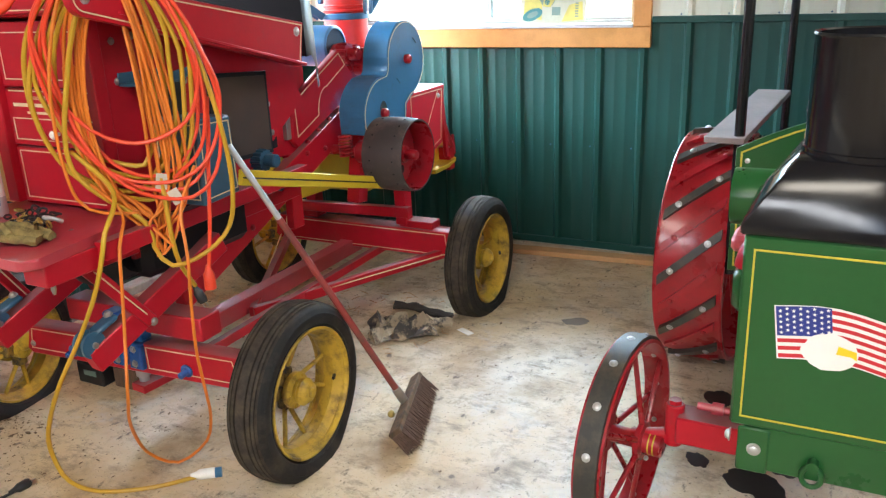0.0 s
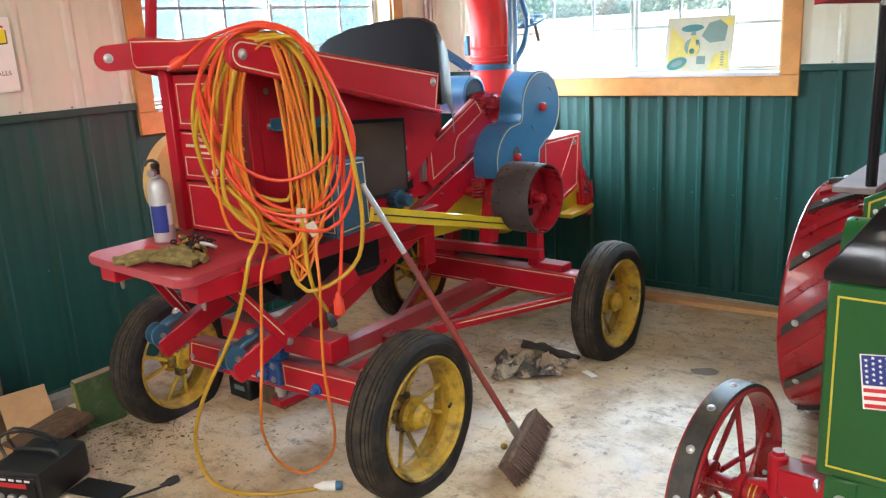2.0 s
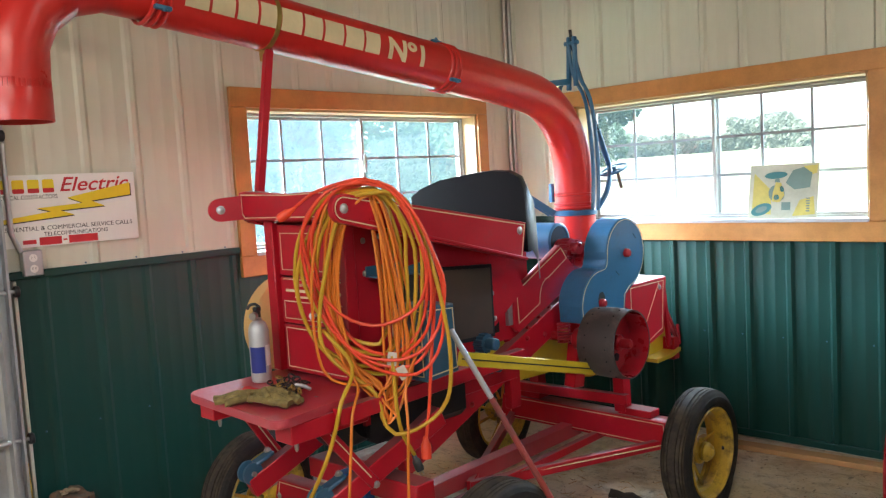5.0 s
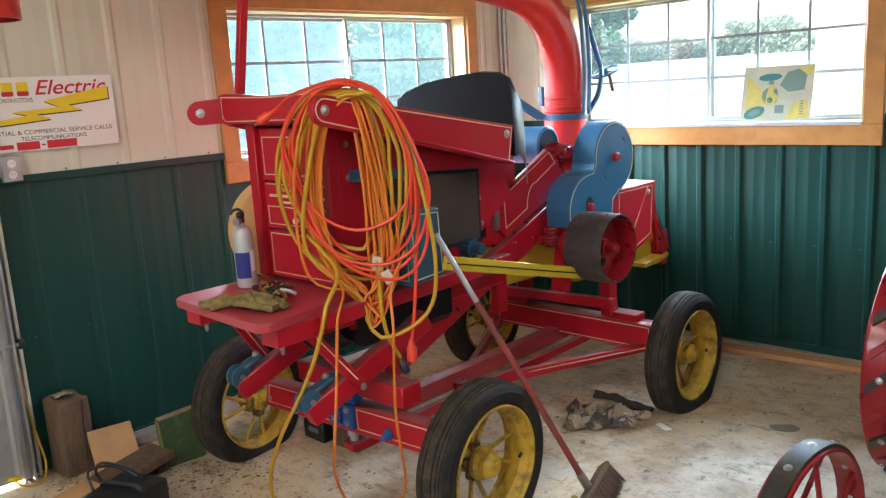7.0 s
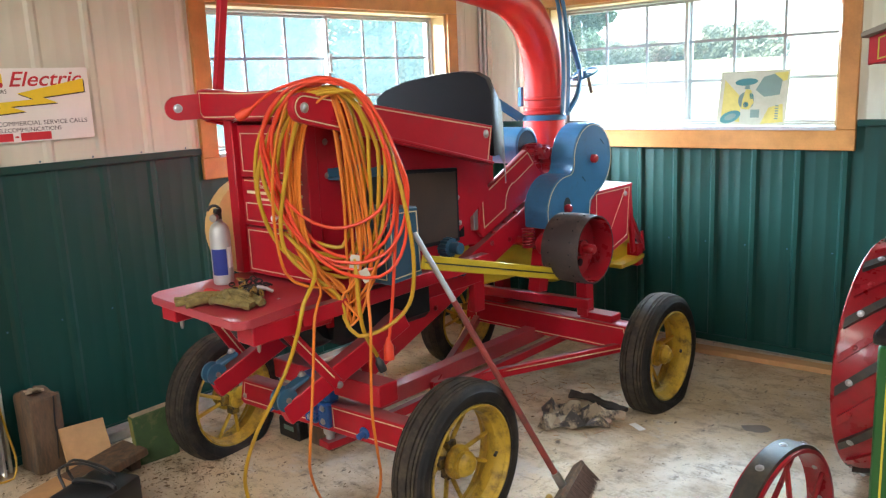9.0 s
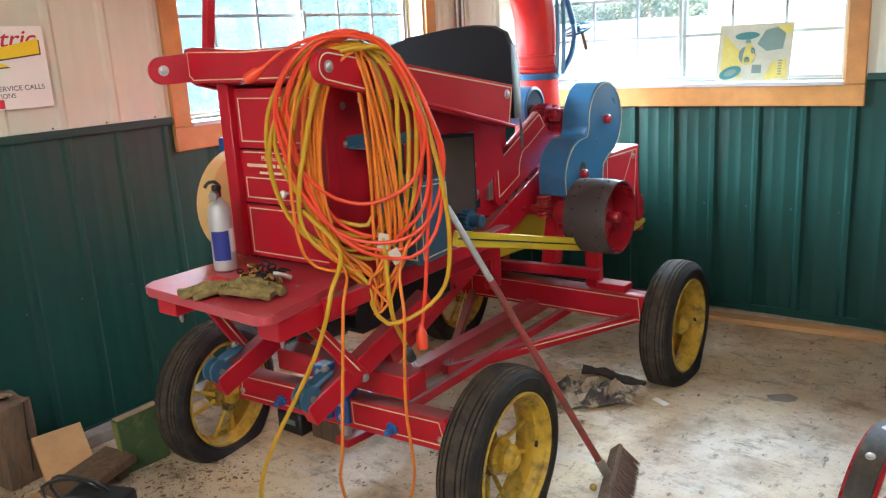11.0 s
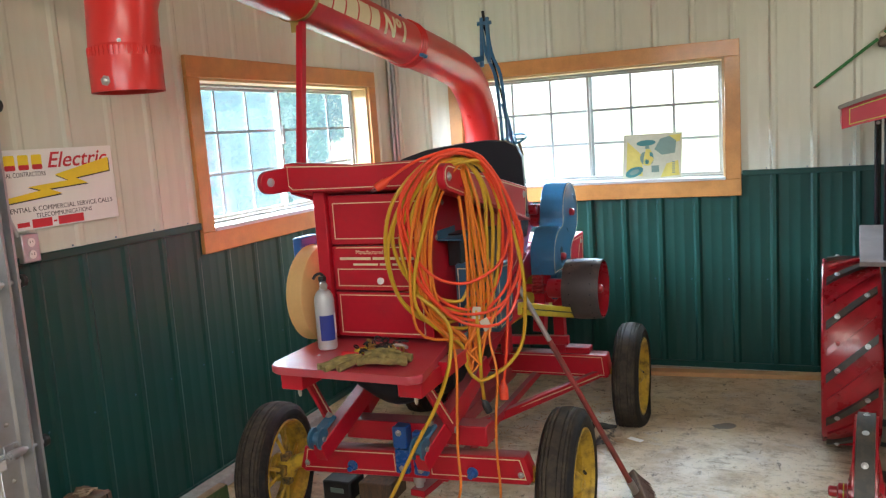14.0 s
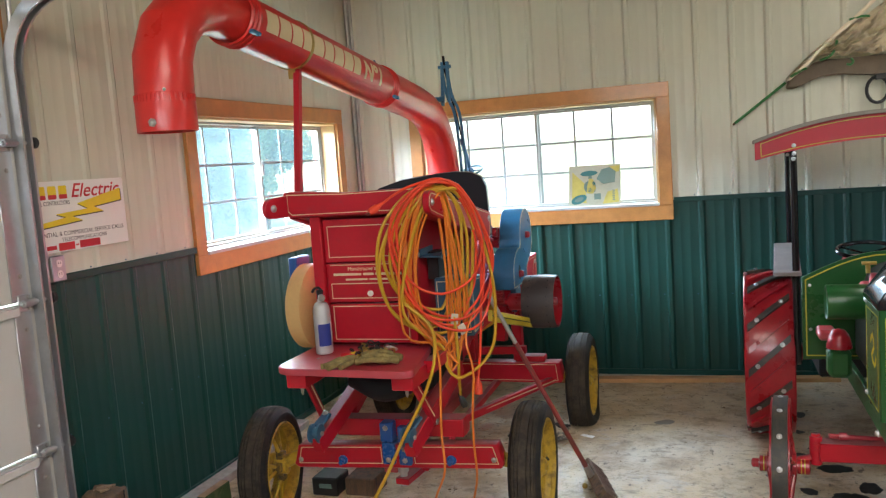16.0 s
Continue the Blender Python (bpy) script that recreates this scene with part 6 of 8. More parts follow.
gb = thing("painted_block", (0.40, -2.96, 0), "green painted plank offcut with bare pale edges standing by the wheel", "timber")
gm = Matrix.Translation((0.432, -2.936, -0.012)) @ Matrix.Rotation(1.46, 4, "Z") @ Matrix.Rotation(radians(-4), 4, "Y")
bm = B()
box(bm, (-0.092, -0.024, 0.006), (0.092, 0.024, 0.246), 0.004, gm)
block = part("block", bm, TREATED, gb)
bm = B()
box(bm, (-0.0945, -0.020, 0.010), (-0.0918, 0.020, 0.240), 0.001, gm)
part("bare_end", bm, material("yellow_green_wood", (0.17, 0.17, 0.035), 0.75, vary=0.3, scale=12, grain=70, bump=0.3), block, "yellow-green end grain")
bm = B()
box(bm, (-0.088, -0.021, 0.2455), (0.088, 0.021, 0.2485), 0.001, gm)
part("bare_top", bm, MATS["split_grey_wood"], block, "worn bare top edge")
fb2 = thing("cut_board", (0.22, -3.14, 0), "orange fresh-cut board leaning behind a plank", "board")
bm = B()
box(bm, (-0.095, -0.010, 0), (0.095, 0.010, 0.215), 0.002, Matrix.Translation((0.315, -3.185, 0.008)) @ Matrix.Rotation(1.40, 4, "Z") @ Matrix.Rotation(radians(-38), 4, "X"))
part("board", bm, RAW_WOOD, fb2)
pl = thing("dark_plank", (0.44, -3.27, 0), "weathered brown plank with a paler sawn end on the floor", "board")
bm = B()
low, high = Vector((0.478, -3.508, 0.024)), Vector((0.415, -3.030, 0.080))
beam(bm, low, high, 0.175, 0.036, 0.004)
bmesh.ops.subdivide_edges(bm, edges=bm.edges[:], cuts=2, use_grid_fill=True)
for v in bm.verts:
    v.co += Vector((noise.noise(v.co * 9), noise.noise(v.co * 9 + Vector((4, 0, 0))), 0)) * 0.006
plank = part("plank", bm, OLD_WOOD, pl)
bm = B()
d = (high - low).normalized()
beam(bm, low - d * 0.006 + Vector((0, 0, 0.0025)), low + d * 0.17 + Vector((0, 0, 0.0025)), 0.178, 0.036, 0.004)
part("pale_end", bm, RAW_WOOD, plank, "paler freshly sawn end")
sp = thing("support_block", (0.43, -3.06, 0), "small dark wood scrap under the plank", "block")
part("block", box(B(), (0.37, -3.09, 0.0), (0.47, -3.04, 0.052), 0.004), OLD_WOOD, sp)

ch = thing("battery_charger", (0.69, -3.40, 0), "black battery charger box with handle on the concrete", "charger")
cm = Matrix.Translation((0.765, -3.372, 0)) @ Matrix.Rotation(0.42, 4, "Z")
bm = B()
box(bm, (-0.115, -0.130, 0.006), (0.115, 0.130, 0.150), 0.022, cm, 2)
case = part("case", bm, BLACK_PLASTIC, ch)
bm = B()
box(bm, (-0.095, -0.1375, 0.02), (0.095, -0.1295, 0.132), 0.003, cm)
face = part("front_plate", bm, BLACK, case)
bm = B()
for x in (-0.06, -0.01, 0.04):
    lathe(bm, [(0.018, 0), (0.018, 0.008), (0.012, 0.012), (0, 0.012)], cm @ Vector((x, -0.1375, 0.045)), cm.to_3x3() @ Vector((0, -1, 0)), 14)
part("dial", bm, STEEL, face)
bm = B()
box(bm, (-0.085, -0.1388, 0.088), (0.06, -0.1375, 0.106), 0, cm)
part("red_band", bm, INK_RED, face, "red printed band")
bm = B()
for k in range(5):
    box(bm, (-0.08 + 0.034 * k, -0.1388, 0.114), (-0.058 + 0.034 * k, -0.1375, 0.122), 0, cm)
part("caption_bar", bm, WHITE, face)
bm = B()
tube(bm, [cm @ Vector(p) for p in ((-0.095, 0.0, 0.142), (-0.075, 0.0, 0.165), (0.075, 0.0, 0.165), (0.095, 0.0, 0.142))], 0.011, 8)
part("handle", bm, BLACK_PLASTIC, ch)
bm = B()
tube(bm, [cm @ Vector(p) for p in ((-0.12, 0.05, 0.10), (-0.17, 0.05, 0.17), (-0.10, 0.02, 0.235), (0.03, 0.03, 0.215), (0.06, 0.05, 0.17))], 0.006, 8)
tube(bm, [cm @ Vector(p) for p in ((-0.12, -0.02, 0.12), (-0.16, 0.0, 0.20), (-0.06, 0.03, 0.22), (0.02, 0.06, 0.17))], 0.006, 8)
part("cable", bm, BLACK_PLASTIC, ch)
pad = thing("black_pouch", (1.0, -3.30, 0), "flat black plastic sheet lying on the concrete", "sheet")
bm = B()
box(bm, (-0.115, -0.055, 0.002), (0.115, 0.055, 0.010), 0.003, Matrix.Translation((0.965, -3.255, 0)) @ Matrix.Rotation(0.30, 4, "Z"))
part("sheet", bm, BLACK_PLASTIC, pad)
cd = thing("power_lead", (1.12, -3.25, 0), "short black power lead with plug on the concrete", "power cord")
bm = B()
tube(bm, [(1.06, -3.30, 0.014), (1.10, -3.24, 0.006), (1.13, -3.17, 0.006), (1.148, -3.105, 0.007)], 0.005, 8)
part("lead", bm, BLACK_PLASTIC, cd)
plug(cd, (1.152, -3.09, 0.014), (0.1, 1, 0), BLACK_PLASTIC, "black plug")
bt = thing("battery_box", (0.77, -2.42, 0), "black battery with white label under the axle", "battery")
bm = B()
box(bm, (0.68, -2.45, 0.0), (0.83, -2.30, 0.10), 0.008)
bc = part("case", bm, BLACK_PLASTIC, bt)
bm = B()
box(bm, (0.725, -2.4525, 0.045), (0.795, -2.4495, 0.068), 0)
# grey in place of white: shade under the axle is put into the colour
part("label", bm, INK_GREY, bc, "white label, greyed to look shaded")
bk = thing("wood_block", (0.98, -2.40, 0), "dark weathered wood block lying under the axle", "block")
bm = B()
box(bm, (0.86, -2.42, 0.0), (1.03, -2.25, 0.095), 0.006)
part("block", bm, OLD_WOOD, bk)
sb = thing("sill_block", (0.1, -2.6, 0), "grey concrete ledge strip along the wall", "block")
bm = B()
box(bm, (0.026, -3.02, 0.0), (0.115, -1.4, 0.05), 0.006)
part("block", bm, CONCRETE_BLOCK, sb)

# ---- signs and fittings on the side wall ----
def on_side(y, z, x=0.0215):
    """A plane on the side wall: local x runs towards +y, local y up."""
    return Matrix(((0, 0, 1, x), (1, 0, 0, y), (0, 1, 0, z), (0, 0, 0, 1)))


sign = thing("contractor_sign", (0.02, -3.15, 1.44), "white contractor sign with yellow lightning bolt fixed to the wall", "sign")
SY0, SY1, SZ0, SZ1 = -3.50, -2.855, 1.437, 1.748
SW, SH = SY1 - SY0, SZ1 - SZ0
m = on_side(SY0, SZ0, 0.0185)
board = part("board", plate(B(), rounded(0.04, 0, SW, SH, 0.006, 2), m, 0.003), WHITE, sign, "thin white plastic board")
m = on_side(SY0, SZ0, 0.0217)
bolt_shape = [(0.0, 0.115), (0.26, 0.148), (0.20, 0.165), (0.40, 0.178), (0.335, 0.205), (SW - 0.02, 0.262), (SW - 0.02, 0.205), (0.44, 0.185), (0.50, 0.160), (0.30, 0.150), (0.36, 0.128), (0.0, 0.100)]
part("bolt_outline", plate(B(), [(x, y - 0.004) for x, y in bolt_shape], m, 0.0004), INK_BLACK, board, smooth=0)
m2 = on_side(SY0, SZ0, 0.0222)
part("bolt", plate(B(), [(x * 0.992, y + 0.001) for x, y in bolt_shape], m2, 0.0004), INK_YELLOW, board, smooth=0)
# the firm's name as plain shapes in its colours
for k in range(4):
    x = 0.045 + k * 0.062
    part("name_block", plate(B(), rounded(x, 0.235, x + 0.048, 0.290, 0.006, 2), m, 0.0006), INK_YELLOW, board, smooth=0)
    part("name_block", plate(B(), rounded(x, 0.232, x + 0.048, 0.252, 0.006, 2), m2, 0.0003), INK_RED, board, smooth=0)
slant = Matrix(((1, 0.36, 0, 0), (0, 1, 0, 0), (0, 0, 1, 0), (0, 0, 0, 1)))
lettering("word_lettering", "Electric", m2 @ Matrix.Translation((0.462, 0.262, 0)) @ slant, 0.088, INK_RED, board, 0.0003, width=0.30, bold=0.0008)
lettering("trade_lettering", "ELECTRICAL CONTRACTORS", m @ Matrix.Translation((0.155, 0.214, 0)), 0.026, INK_BLACK, board, 0.0003, width=0.27)
lettering("service_lettering", "RESIDENTIAL & COMMERCIAL SERVICE CALLS", m @ Matrix.Translation((0.325, 0.078, 0)), 0.027, INK_BLACK, board, 0.0003, width=0.585)
lettering("service_lettering", "TELECOMMUNICATIONS", m @ Matrix.Translation((0.36, 0.051, 0)), 0.025, INK_BLACK, board, 0.0003, width=0.28)
for x0, x1, h in ((0.130, 0.185, 0.018), (0.198, 0.292, 0.034), (0.299, 0.316, 0.007), (0.323, 0.452, 0.034)):
    part("number_bar", plate(B(), [(x0, 0.022 - h / 2), (x1, 0.022 - h / 2), (x1, 0.022 + h / 2), (x0, 0.022 + h / 2)], m, 0.0006), INK_RED, board, smooth=0)

ob = thing("outlet_box", (0.03, -3.345, 1.32), "grey surface outlet box fed by a conduit", "outlet")
bm = B()
box(bm, (0.002, -3.385, 1.315), (0.05, -3.305, 1.425), 0.004)
bx = part("box", bm, GALV, ob, "grey steel box")
for z in (1.345, 1.392):
    bm = B()
    lathe(bm, [(0.017, 0), (0.017, 0.003), (0, 0.0032)], (0.0505, -3.345, z), (1, 0, 0), 18)
    rc = part("receptacle", bm, WHITE, bx, "cream socket face")
    bm = B()
    for dy in (-0.006, 0.006):
        box(bm, (0.0538, -3.345 + dy - 0.001, z - 0.002), (0.0543, -3.345 + dy + 0.001, z + 0.007), 0)
    part("slot", bm, INK_BLACK, rc)
bm = B()
tube(bm, [(0.028, -3.385, 1.42), (0.028, -3.415, 1.50), (0.028, -3.422, 2.2), (0.028, -3.422, 3.29)], 0.0115, 12, smooth=False)
part("conduit", bm, GALV, ob, "thin steel conduit")
cc = thing("corner_conduit", (0.03, -0.03, 0), "pair of grey conduits in the wall corner", "conduit")
for x, y in ((0.022, -0.045), (0.045, -0.022)):
    bm = B()
    cyl(bm, (x, y, 0.01), (x, y, 3.29), 0.016, n=14)
    part("pipe", bm, STEEL, cc)

# overhead door and its track
door = thing("door_1", (-0.05, -5.0, 0), "white sectional overhead door, closed, with steel hinges", "door", kind="structure")
zs = [0.02, 0.63, 1.26, 1.91, 2.45, 2.74]
for z0, z1 in zip(zs, zs[1:]):
    bm = B()
    box(bm, (-0.075, DOOR_Y[0], z0 + 0.004), (-0.035, DOOR_Y[1] + 0.003, z1 - 0.004), 0.004)
    sec = part("door_section", bm, DOOR_WHITE, door, "white insulated door section")
    bm = B()
    box(bm, (-0.034, DOOR_Y[1] - 0.12, z0 + 0.006), (-0.026, DOOR_Y[1] - 0.035, z1 - 0.006), 0.002)
    part("end_stile", bm, GALV, sec, "galvanised end stile")
    bm = B()
    box(bm, (-0.034, DOOR_Y[0], z1 - 0.05), (-0.012, DOOR_Y[1] - 0.10, z1 - 0.012), 0.004)
    part("strut", bm, DOOR_WHITE, sec)
for z in zs[1:4]:
    bm = B()
    box(bm, (-0.026, DOOR_Y[1] - 0.10, z - 0.035), (-0.018, DOOR_Y[1] - 0.035, z + 0.035), 0.002)
    cyl(bm, (-0.005, DOOR_Y[1] - 0.10, z), (-0.005, DOOR_Y[1] + 0.06, z), 0.009)
    cyl(bm, (-0.005, DOOR_Y[1] - 0.09, z), (-0.005, DOOR_Y[1] - 0.03, z), 0.016)
    hg = part("hinge", bm, GALV, door, "galvanised roller hinge")
    bm = B()
    cyl(bm, (-0.005, DOOR_Y[1] + 0.055, z), (-0.005, DOOR_Y[1] + 0.075, z), 0.024, bev=0.003)
    part("roller", bm, BLACK_PLASTIC, hg)
    bm = B()
    for dz in (-0.022, 0.022):
        bolt(bm, (-0.018, DOOR_Y[1] - 0.05, z + dz), (1, 0, 0), 0.008, 0.006, 6)
        bolt(bm, (-0.026, DOOR_Y[1] - 0.07, z + dz * 5), (1, 0, 0), 0.008, 0.006, 6)
    part("hinge_screw", bm, STEEL, hg)
bm = B()
box(bm, (0.002, DOOR_Y[1] + 0.006, 0.0), (0.030, DOOR_Y[1] + 0.038, 2.76), 0.003)
part("door_jamb", bm, PINE, wall_left, "bare wooden jamb strip")
door.location.x += 0.088
track = thing("door_track", (0.03, -3.43, 0), "galvanised overhead door track, bent at the top", "door track")
bm = B()
sec = [(0.0, -0.025), (0.0, 0.025), (0.055, 0.025), (0.055, 0.015), (0.008, 0.015), (0.008, -0.015), (0.055, -0.015), (0.055, -0.025)]
line = [Vector((0.058, -3.492, 0.02)), Vector((0.058, -3.492, 2.20))] + [Vector((0.378 - 0.32 * math.cos(a), -3.492, 2.20 + 0.32 * math.sin(a))) for a in np.linspace(0.15, math.pi / 2, 9)] + [Vector((2.6, -3.492, 2.55))]
loops = []
for k, p in enumerate(line):
    way = (line[min(k + 1, len(line) - 1)] - line[max(k - 1, 0)]).normalized()
    s = Vector((0, 1, 0))
    o = way.cross(s)
    o = -o if o.x < -0.01 or (abs(o.x) <= 0.01 and o.z > 0) else o
    loops.append([bm.verts.new(p + s * b + o * a) for a, b in sec])
for a, b in zip(loops, loops[1:]):
    for k in range(len(sec)):
        bm.faces.new((a[k], a[(k + 1) % len(sec)], b[(k + 1) % len(sec)], b[k]))
bm.faces.new(loops[0]), bm.faces.new(loops[-1])
part("rail", bm, GALV, track)
for z in (0.5, 1.1, 1.75, 2.2):
    bm = B()
    box(bm, (0.003, -3.462, z - 0.03), (0.012, -3.436, z + 0.03), 0.002)
    box(bm, (0.012, -3.466, z - 0.03), (0.085, -3.460, z + 0.03), 0.002)
    part("track_bracket", bm, GALV, track)
jt = thing("jamb_trim", (0.02, -3.385, 0), "pale metal trim strip beside the door track", "trim", kind="structure")
bm = B()
box(bm, (0.002, -3.433, 0.0), (0.04, -3.418, 1.30), 0.003)
part("strip", bm, WALL_CREAM, jt)
yl = thing("yellow_lead", (0.06, -3.42, 0), "thin yellow extension lead hanging by the door", "extension cord")
bm = B()
tube(bm, [(0.058, -3.452, 0.52), (0.064, -3.448, 0.36), (0.075, -3.43, 0.20), (0.10, -3.42, 0.08), (0.13, -3.45, 0.012), (0.10, -3.52, 0.008), (0.06, -3.54, 0.03)], 0.005, 8)
part("lead", bm, YELLOW_CORD, yl)
plug(yl, (0.055, -3.535, 0.035), (-0.2, -1, 0.3), INK_YELLOW, "yellow plug", 1.0, False)

PRINT_YELLOW = material("faded_yellow_print", (0.55, 0.46, 0.11), 0.5, vary=0.2, scale=14, bump=0)
# poster on the window stool
poster = thing("tractor_poster", (1.9, 0.03, 1.305), "yellow and teal tractor drawing standing on the window stool", "poster")
pm = Matrix.Translation((1.905, 0.035, 1.302)) @ Matrix.Rotation(radians(-8), 4, "X") @ side_y(0)
W2, H2 = 0.195, 0.305
sheet = part("sheet", plate(B(), [(-W2, 0), (W2, 0), (W2 + 0.008, H2), (-W2 + 0.012, H2)], pm, 0.002), material("pale_yellow_print", (0.46, 0.45, 0.34), 0.5, vary=0.15, scale=12, bump=0), poster)
p2 = pm @ Matrix.Translation((0, 0, 0.0022))
for shape, mat in (([(-0.17, 0.04), (-0.06, 0.02), (-0.06, 0.16), (-0.16, 0.26)], PRINT_YELLOW), ([(0.06, 0.01), (0.185, 0.02), (0.175, 0.12), (0.10, 0.10)], PRINT_YELLOW), ([(0.09, 0.22), (0.19, 0.25), (0.195, 0.295), (0.12, 0.29)], PRINT_YELLOW)):
    part("colour_field", plate(B(), shape, p2, 0.0004), mat, sheet, smooth=0)
p3 = pm @ Matrix.Translation((0, 0, 0.0028))
oval = lambda cx, cy, rx, ry, a=0: [(cx + rx * math.cos(q) * math.cos(a) - ry * math.sin(q) * math.sin(a), cy + rx * math.cos(q) * math.sin(a) + ry * math.sin(q) * math.cos(a)) for q in np.linspace(0, math.tau, 21)[:-1]]
for shape, mat in ((oval(-0.115, 0.05, 0.062, 0.032, 0.35), INK_TEAL), (oval(-0.035, 0.245, 0.065, 0.020, 0.05), INK_TEAL), ([(0.02, 0.20), (0.07, 0.16), (0.155, 0.17), (0.165, 0.25), (0.12, 0.285), (0.06, 0.27)], INK_GREY), ([(0.0, 0.045), (0.05, 0.045), (0.05, 0.09), (0.0, 0.09)], INK_GREY), (oval(-0.03, 0.14, 0.045, 0.05, 0.4), INK_GREY)):
    part("drawing_shape", plate(B(), shape, p3, 0.0004), mat, sheet, smooth=0)
p4 = pm @ Matrix.Translation((0, 0, 0.0034))
for shape, mat in ((oval(-0.115, 0.05, 0.035, 0.016, 0.35), INK_GREY), (oval(-0.02, 0.165, 0.02, 0.028, 0.2), PRINT_YELLOW)):
    part("drawing_shape", plate(B(), shape, p4, 0.0004), mat, sheet, smooth=0)
for shape, mat in (([(-0.055, 0.095), (-0.01, 0.09), (0.015, 0.13), (-0.005, 0.20), (-0.035, 0.205), (-0.05, 0.15)], PRINT_YELLOW), (oval(-0.03, 0.118, 0.016, 0.016), INK_TEAL), (oval(0.0, 0.165, 0.011, 0.018, 0.3), INK_TEAL), ([(-0.042, 0.205), (-0.012, 0.205), (-0.016, 0.228), (-0.038, 0.228)], INK_GREY)):
    part("drawing_shape", plate(B(), shape, pm @ Matrix.Translation((0, 0, 0.0040)), 0.0004), mat, sheet, smooth=0)
bm = B()
for k in range(6):
    plate(bm, [(0.135 + 0.003 * (k % 2), 0.035 + 0.014 * k), (0.155, 0.035 + 0.014 * k), (0.155, 0.042 + 0.014 * k), (0.135, 0.042 + 0.014 * k)], p4, 0.0004)
part("caption_bar", bm, INK_GREY, sheet)

# ox yoke, canvas and pole hung high on the back wall
yoke = thing("ox_yoke", (3.6, -0.07, 2.1), "grey weathered wooden ox yoke hung on the wall", "yoke")
bm = B()
prof = [(3.235, 2.02), (3.30, 2.015), (3.36, 2.06), (3.45, 2.10), (3.56, 2.105), (3.68, 2.075), (3.80, 2.065), (3.95, 2.075), (4.08, 2.10), (4.18, 2.08), (4.26, 2.01), (4.33, 2.03), (4.30, 2.13), (4.15, 2.19), (3.98, 2.18), (3.80, 2.19), (3.62, 2.185), (3.48, 2.195), (3.36, 2.165), (3.26, 2.09)]
plate(bm, prof, side_y(-0.03), 0.075, 0.015)
part("beam", bm, material("grey_weathered_wood", (0.14, 0.105, 0.075), 0.75, vary=0.3, scale=9, grain=60, bump=0.4), yoke)
bm = B()
tube(bm, [(3.80 + 0.065 * math.cos(a), -0.07, 1.965 + 0.085 * math.sin(a)) for a in np.linspace(0.35, math.tau - 0.35 + 0.7, 20)], 0.011, 8, smooth=False)
box(bm, (3.79, -0.09, 2.03), (3.86, -0.05, 2.07), 0.004)
part("ring", bm, BLACK_PLASTIC, yoke, "dark iron ring")
um = thing("canvas_umbrella", (3.4, -0.1, 1.82), "folded cream canvas umbrella with green trim on a green pole", "umbrella")
bm = B()
cyl(bm, (2.905, -0.10, 1.815), (3.235, -0.115, 2.06), 0.0095, n=10)
pole = part("pole", bm, material("green_pole_paint", (0.03, 0.17, 0.04), 0.45), um, "green pole with bare tip")
bm = B()
cyl(bm, (2.892, -0.10, 1.805), (2.915, -0.10, 1.822), 0.006, 0.0095, n=8)
part("tip", bm, OLD_WOOD, pole)
bm = B()
n = 52
grid = []
for i in range(n + 1):
    row = []
    for j in range(31):
        u, v = i / n, j / 30
        x = 3.235 + 0.80 * u
        zlow = 2.06 + 0.14 * min(1, u * 4) + 0.022 * noise.noise(Vector((u * 14, 0, 1.5)))
        ztop = 2.085 + 0.62 * u + 0.03 * math.sin(u * 6)
        z = zlow + (max(ztop, zlow + 0.015) - zlow) * v
        fold = 0.09 * abs(noise.noise(Vector((u * 5 - v * 2, v * 3.5 + u * 2, 2.0)))) + 0.10 * abs(noise.noise(Vector((u * 12 - v * 5, v * 6 + u * 3, 7.0)))) + 0.02 * noise.noise(Vector((u * 30, v * 18, 4.0)))
        row.append(bm.verts.new((x, -0.12 - fold, z)))
    grid.append(row)
for i in range(n):
    for j in range(30):
        bm.faces.new((grid[i][j], grid[i + 1][j], grid[i + 1][j + 1], grid[i][j + 1]))
bmesh.ops.solidify(bm, geom=bm.faces[:], thickness=0.004)
cloth = part("canvas", bm, CANVAS, um, "cream canvas in loose folds", smooth=70)
for pts in ([(3.26, 2.09), (3.33, 2.13), (3.36, 2.135)], [(3.44, 2.18), (3.50, 2.20), (3.53, 2.235)], [(3.60, 2.14), (3.625, 2.135), (3.64, 2.155), (3.625, 2.175)], [(3.62, 2.42), (3.69, 2.435), (3.74, 2.43)], [(3.54, 2.26), (3.545, 2.30)]):
    bm = B()
    tube(bm, [(x, -0.195, z) for x, z in pts], 0.008, 6)
    part("green_binding", bm, pole.data.materials[0], cloth, "green sewn binding")
bm = B()
tube(bm, [(3.245, -0.175, 2.075), (3.36, -0.19, 2.165), (3.5, -0.175, 2.305), (3.68, -0.19, 2.45), (3.9, -0.17, 2.66)], 0.013, 8)
part("hem", bm, CANVAS, cloth)

for ob in (yoke, um):
    ob.location += Vector((0.012, 0.02, 0.018))

# ---- the small steam-style tractor ----
TX = 3.55
tractor = thing("model_tractor", (TX, -1.8, 0), "green half-size tractor with red steel wheels and black stack", "tractor")


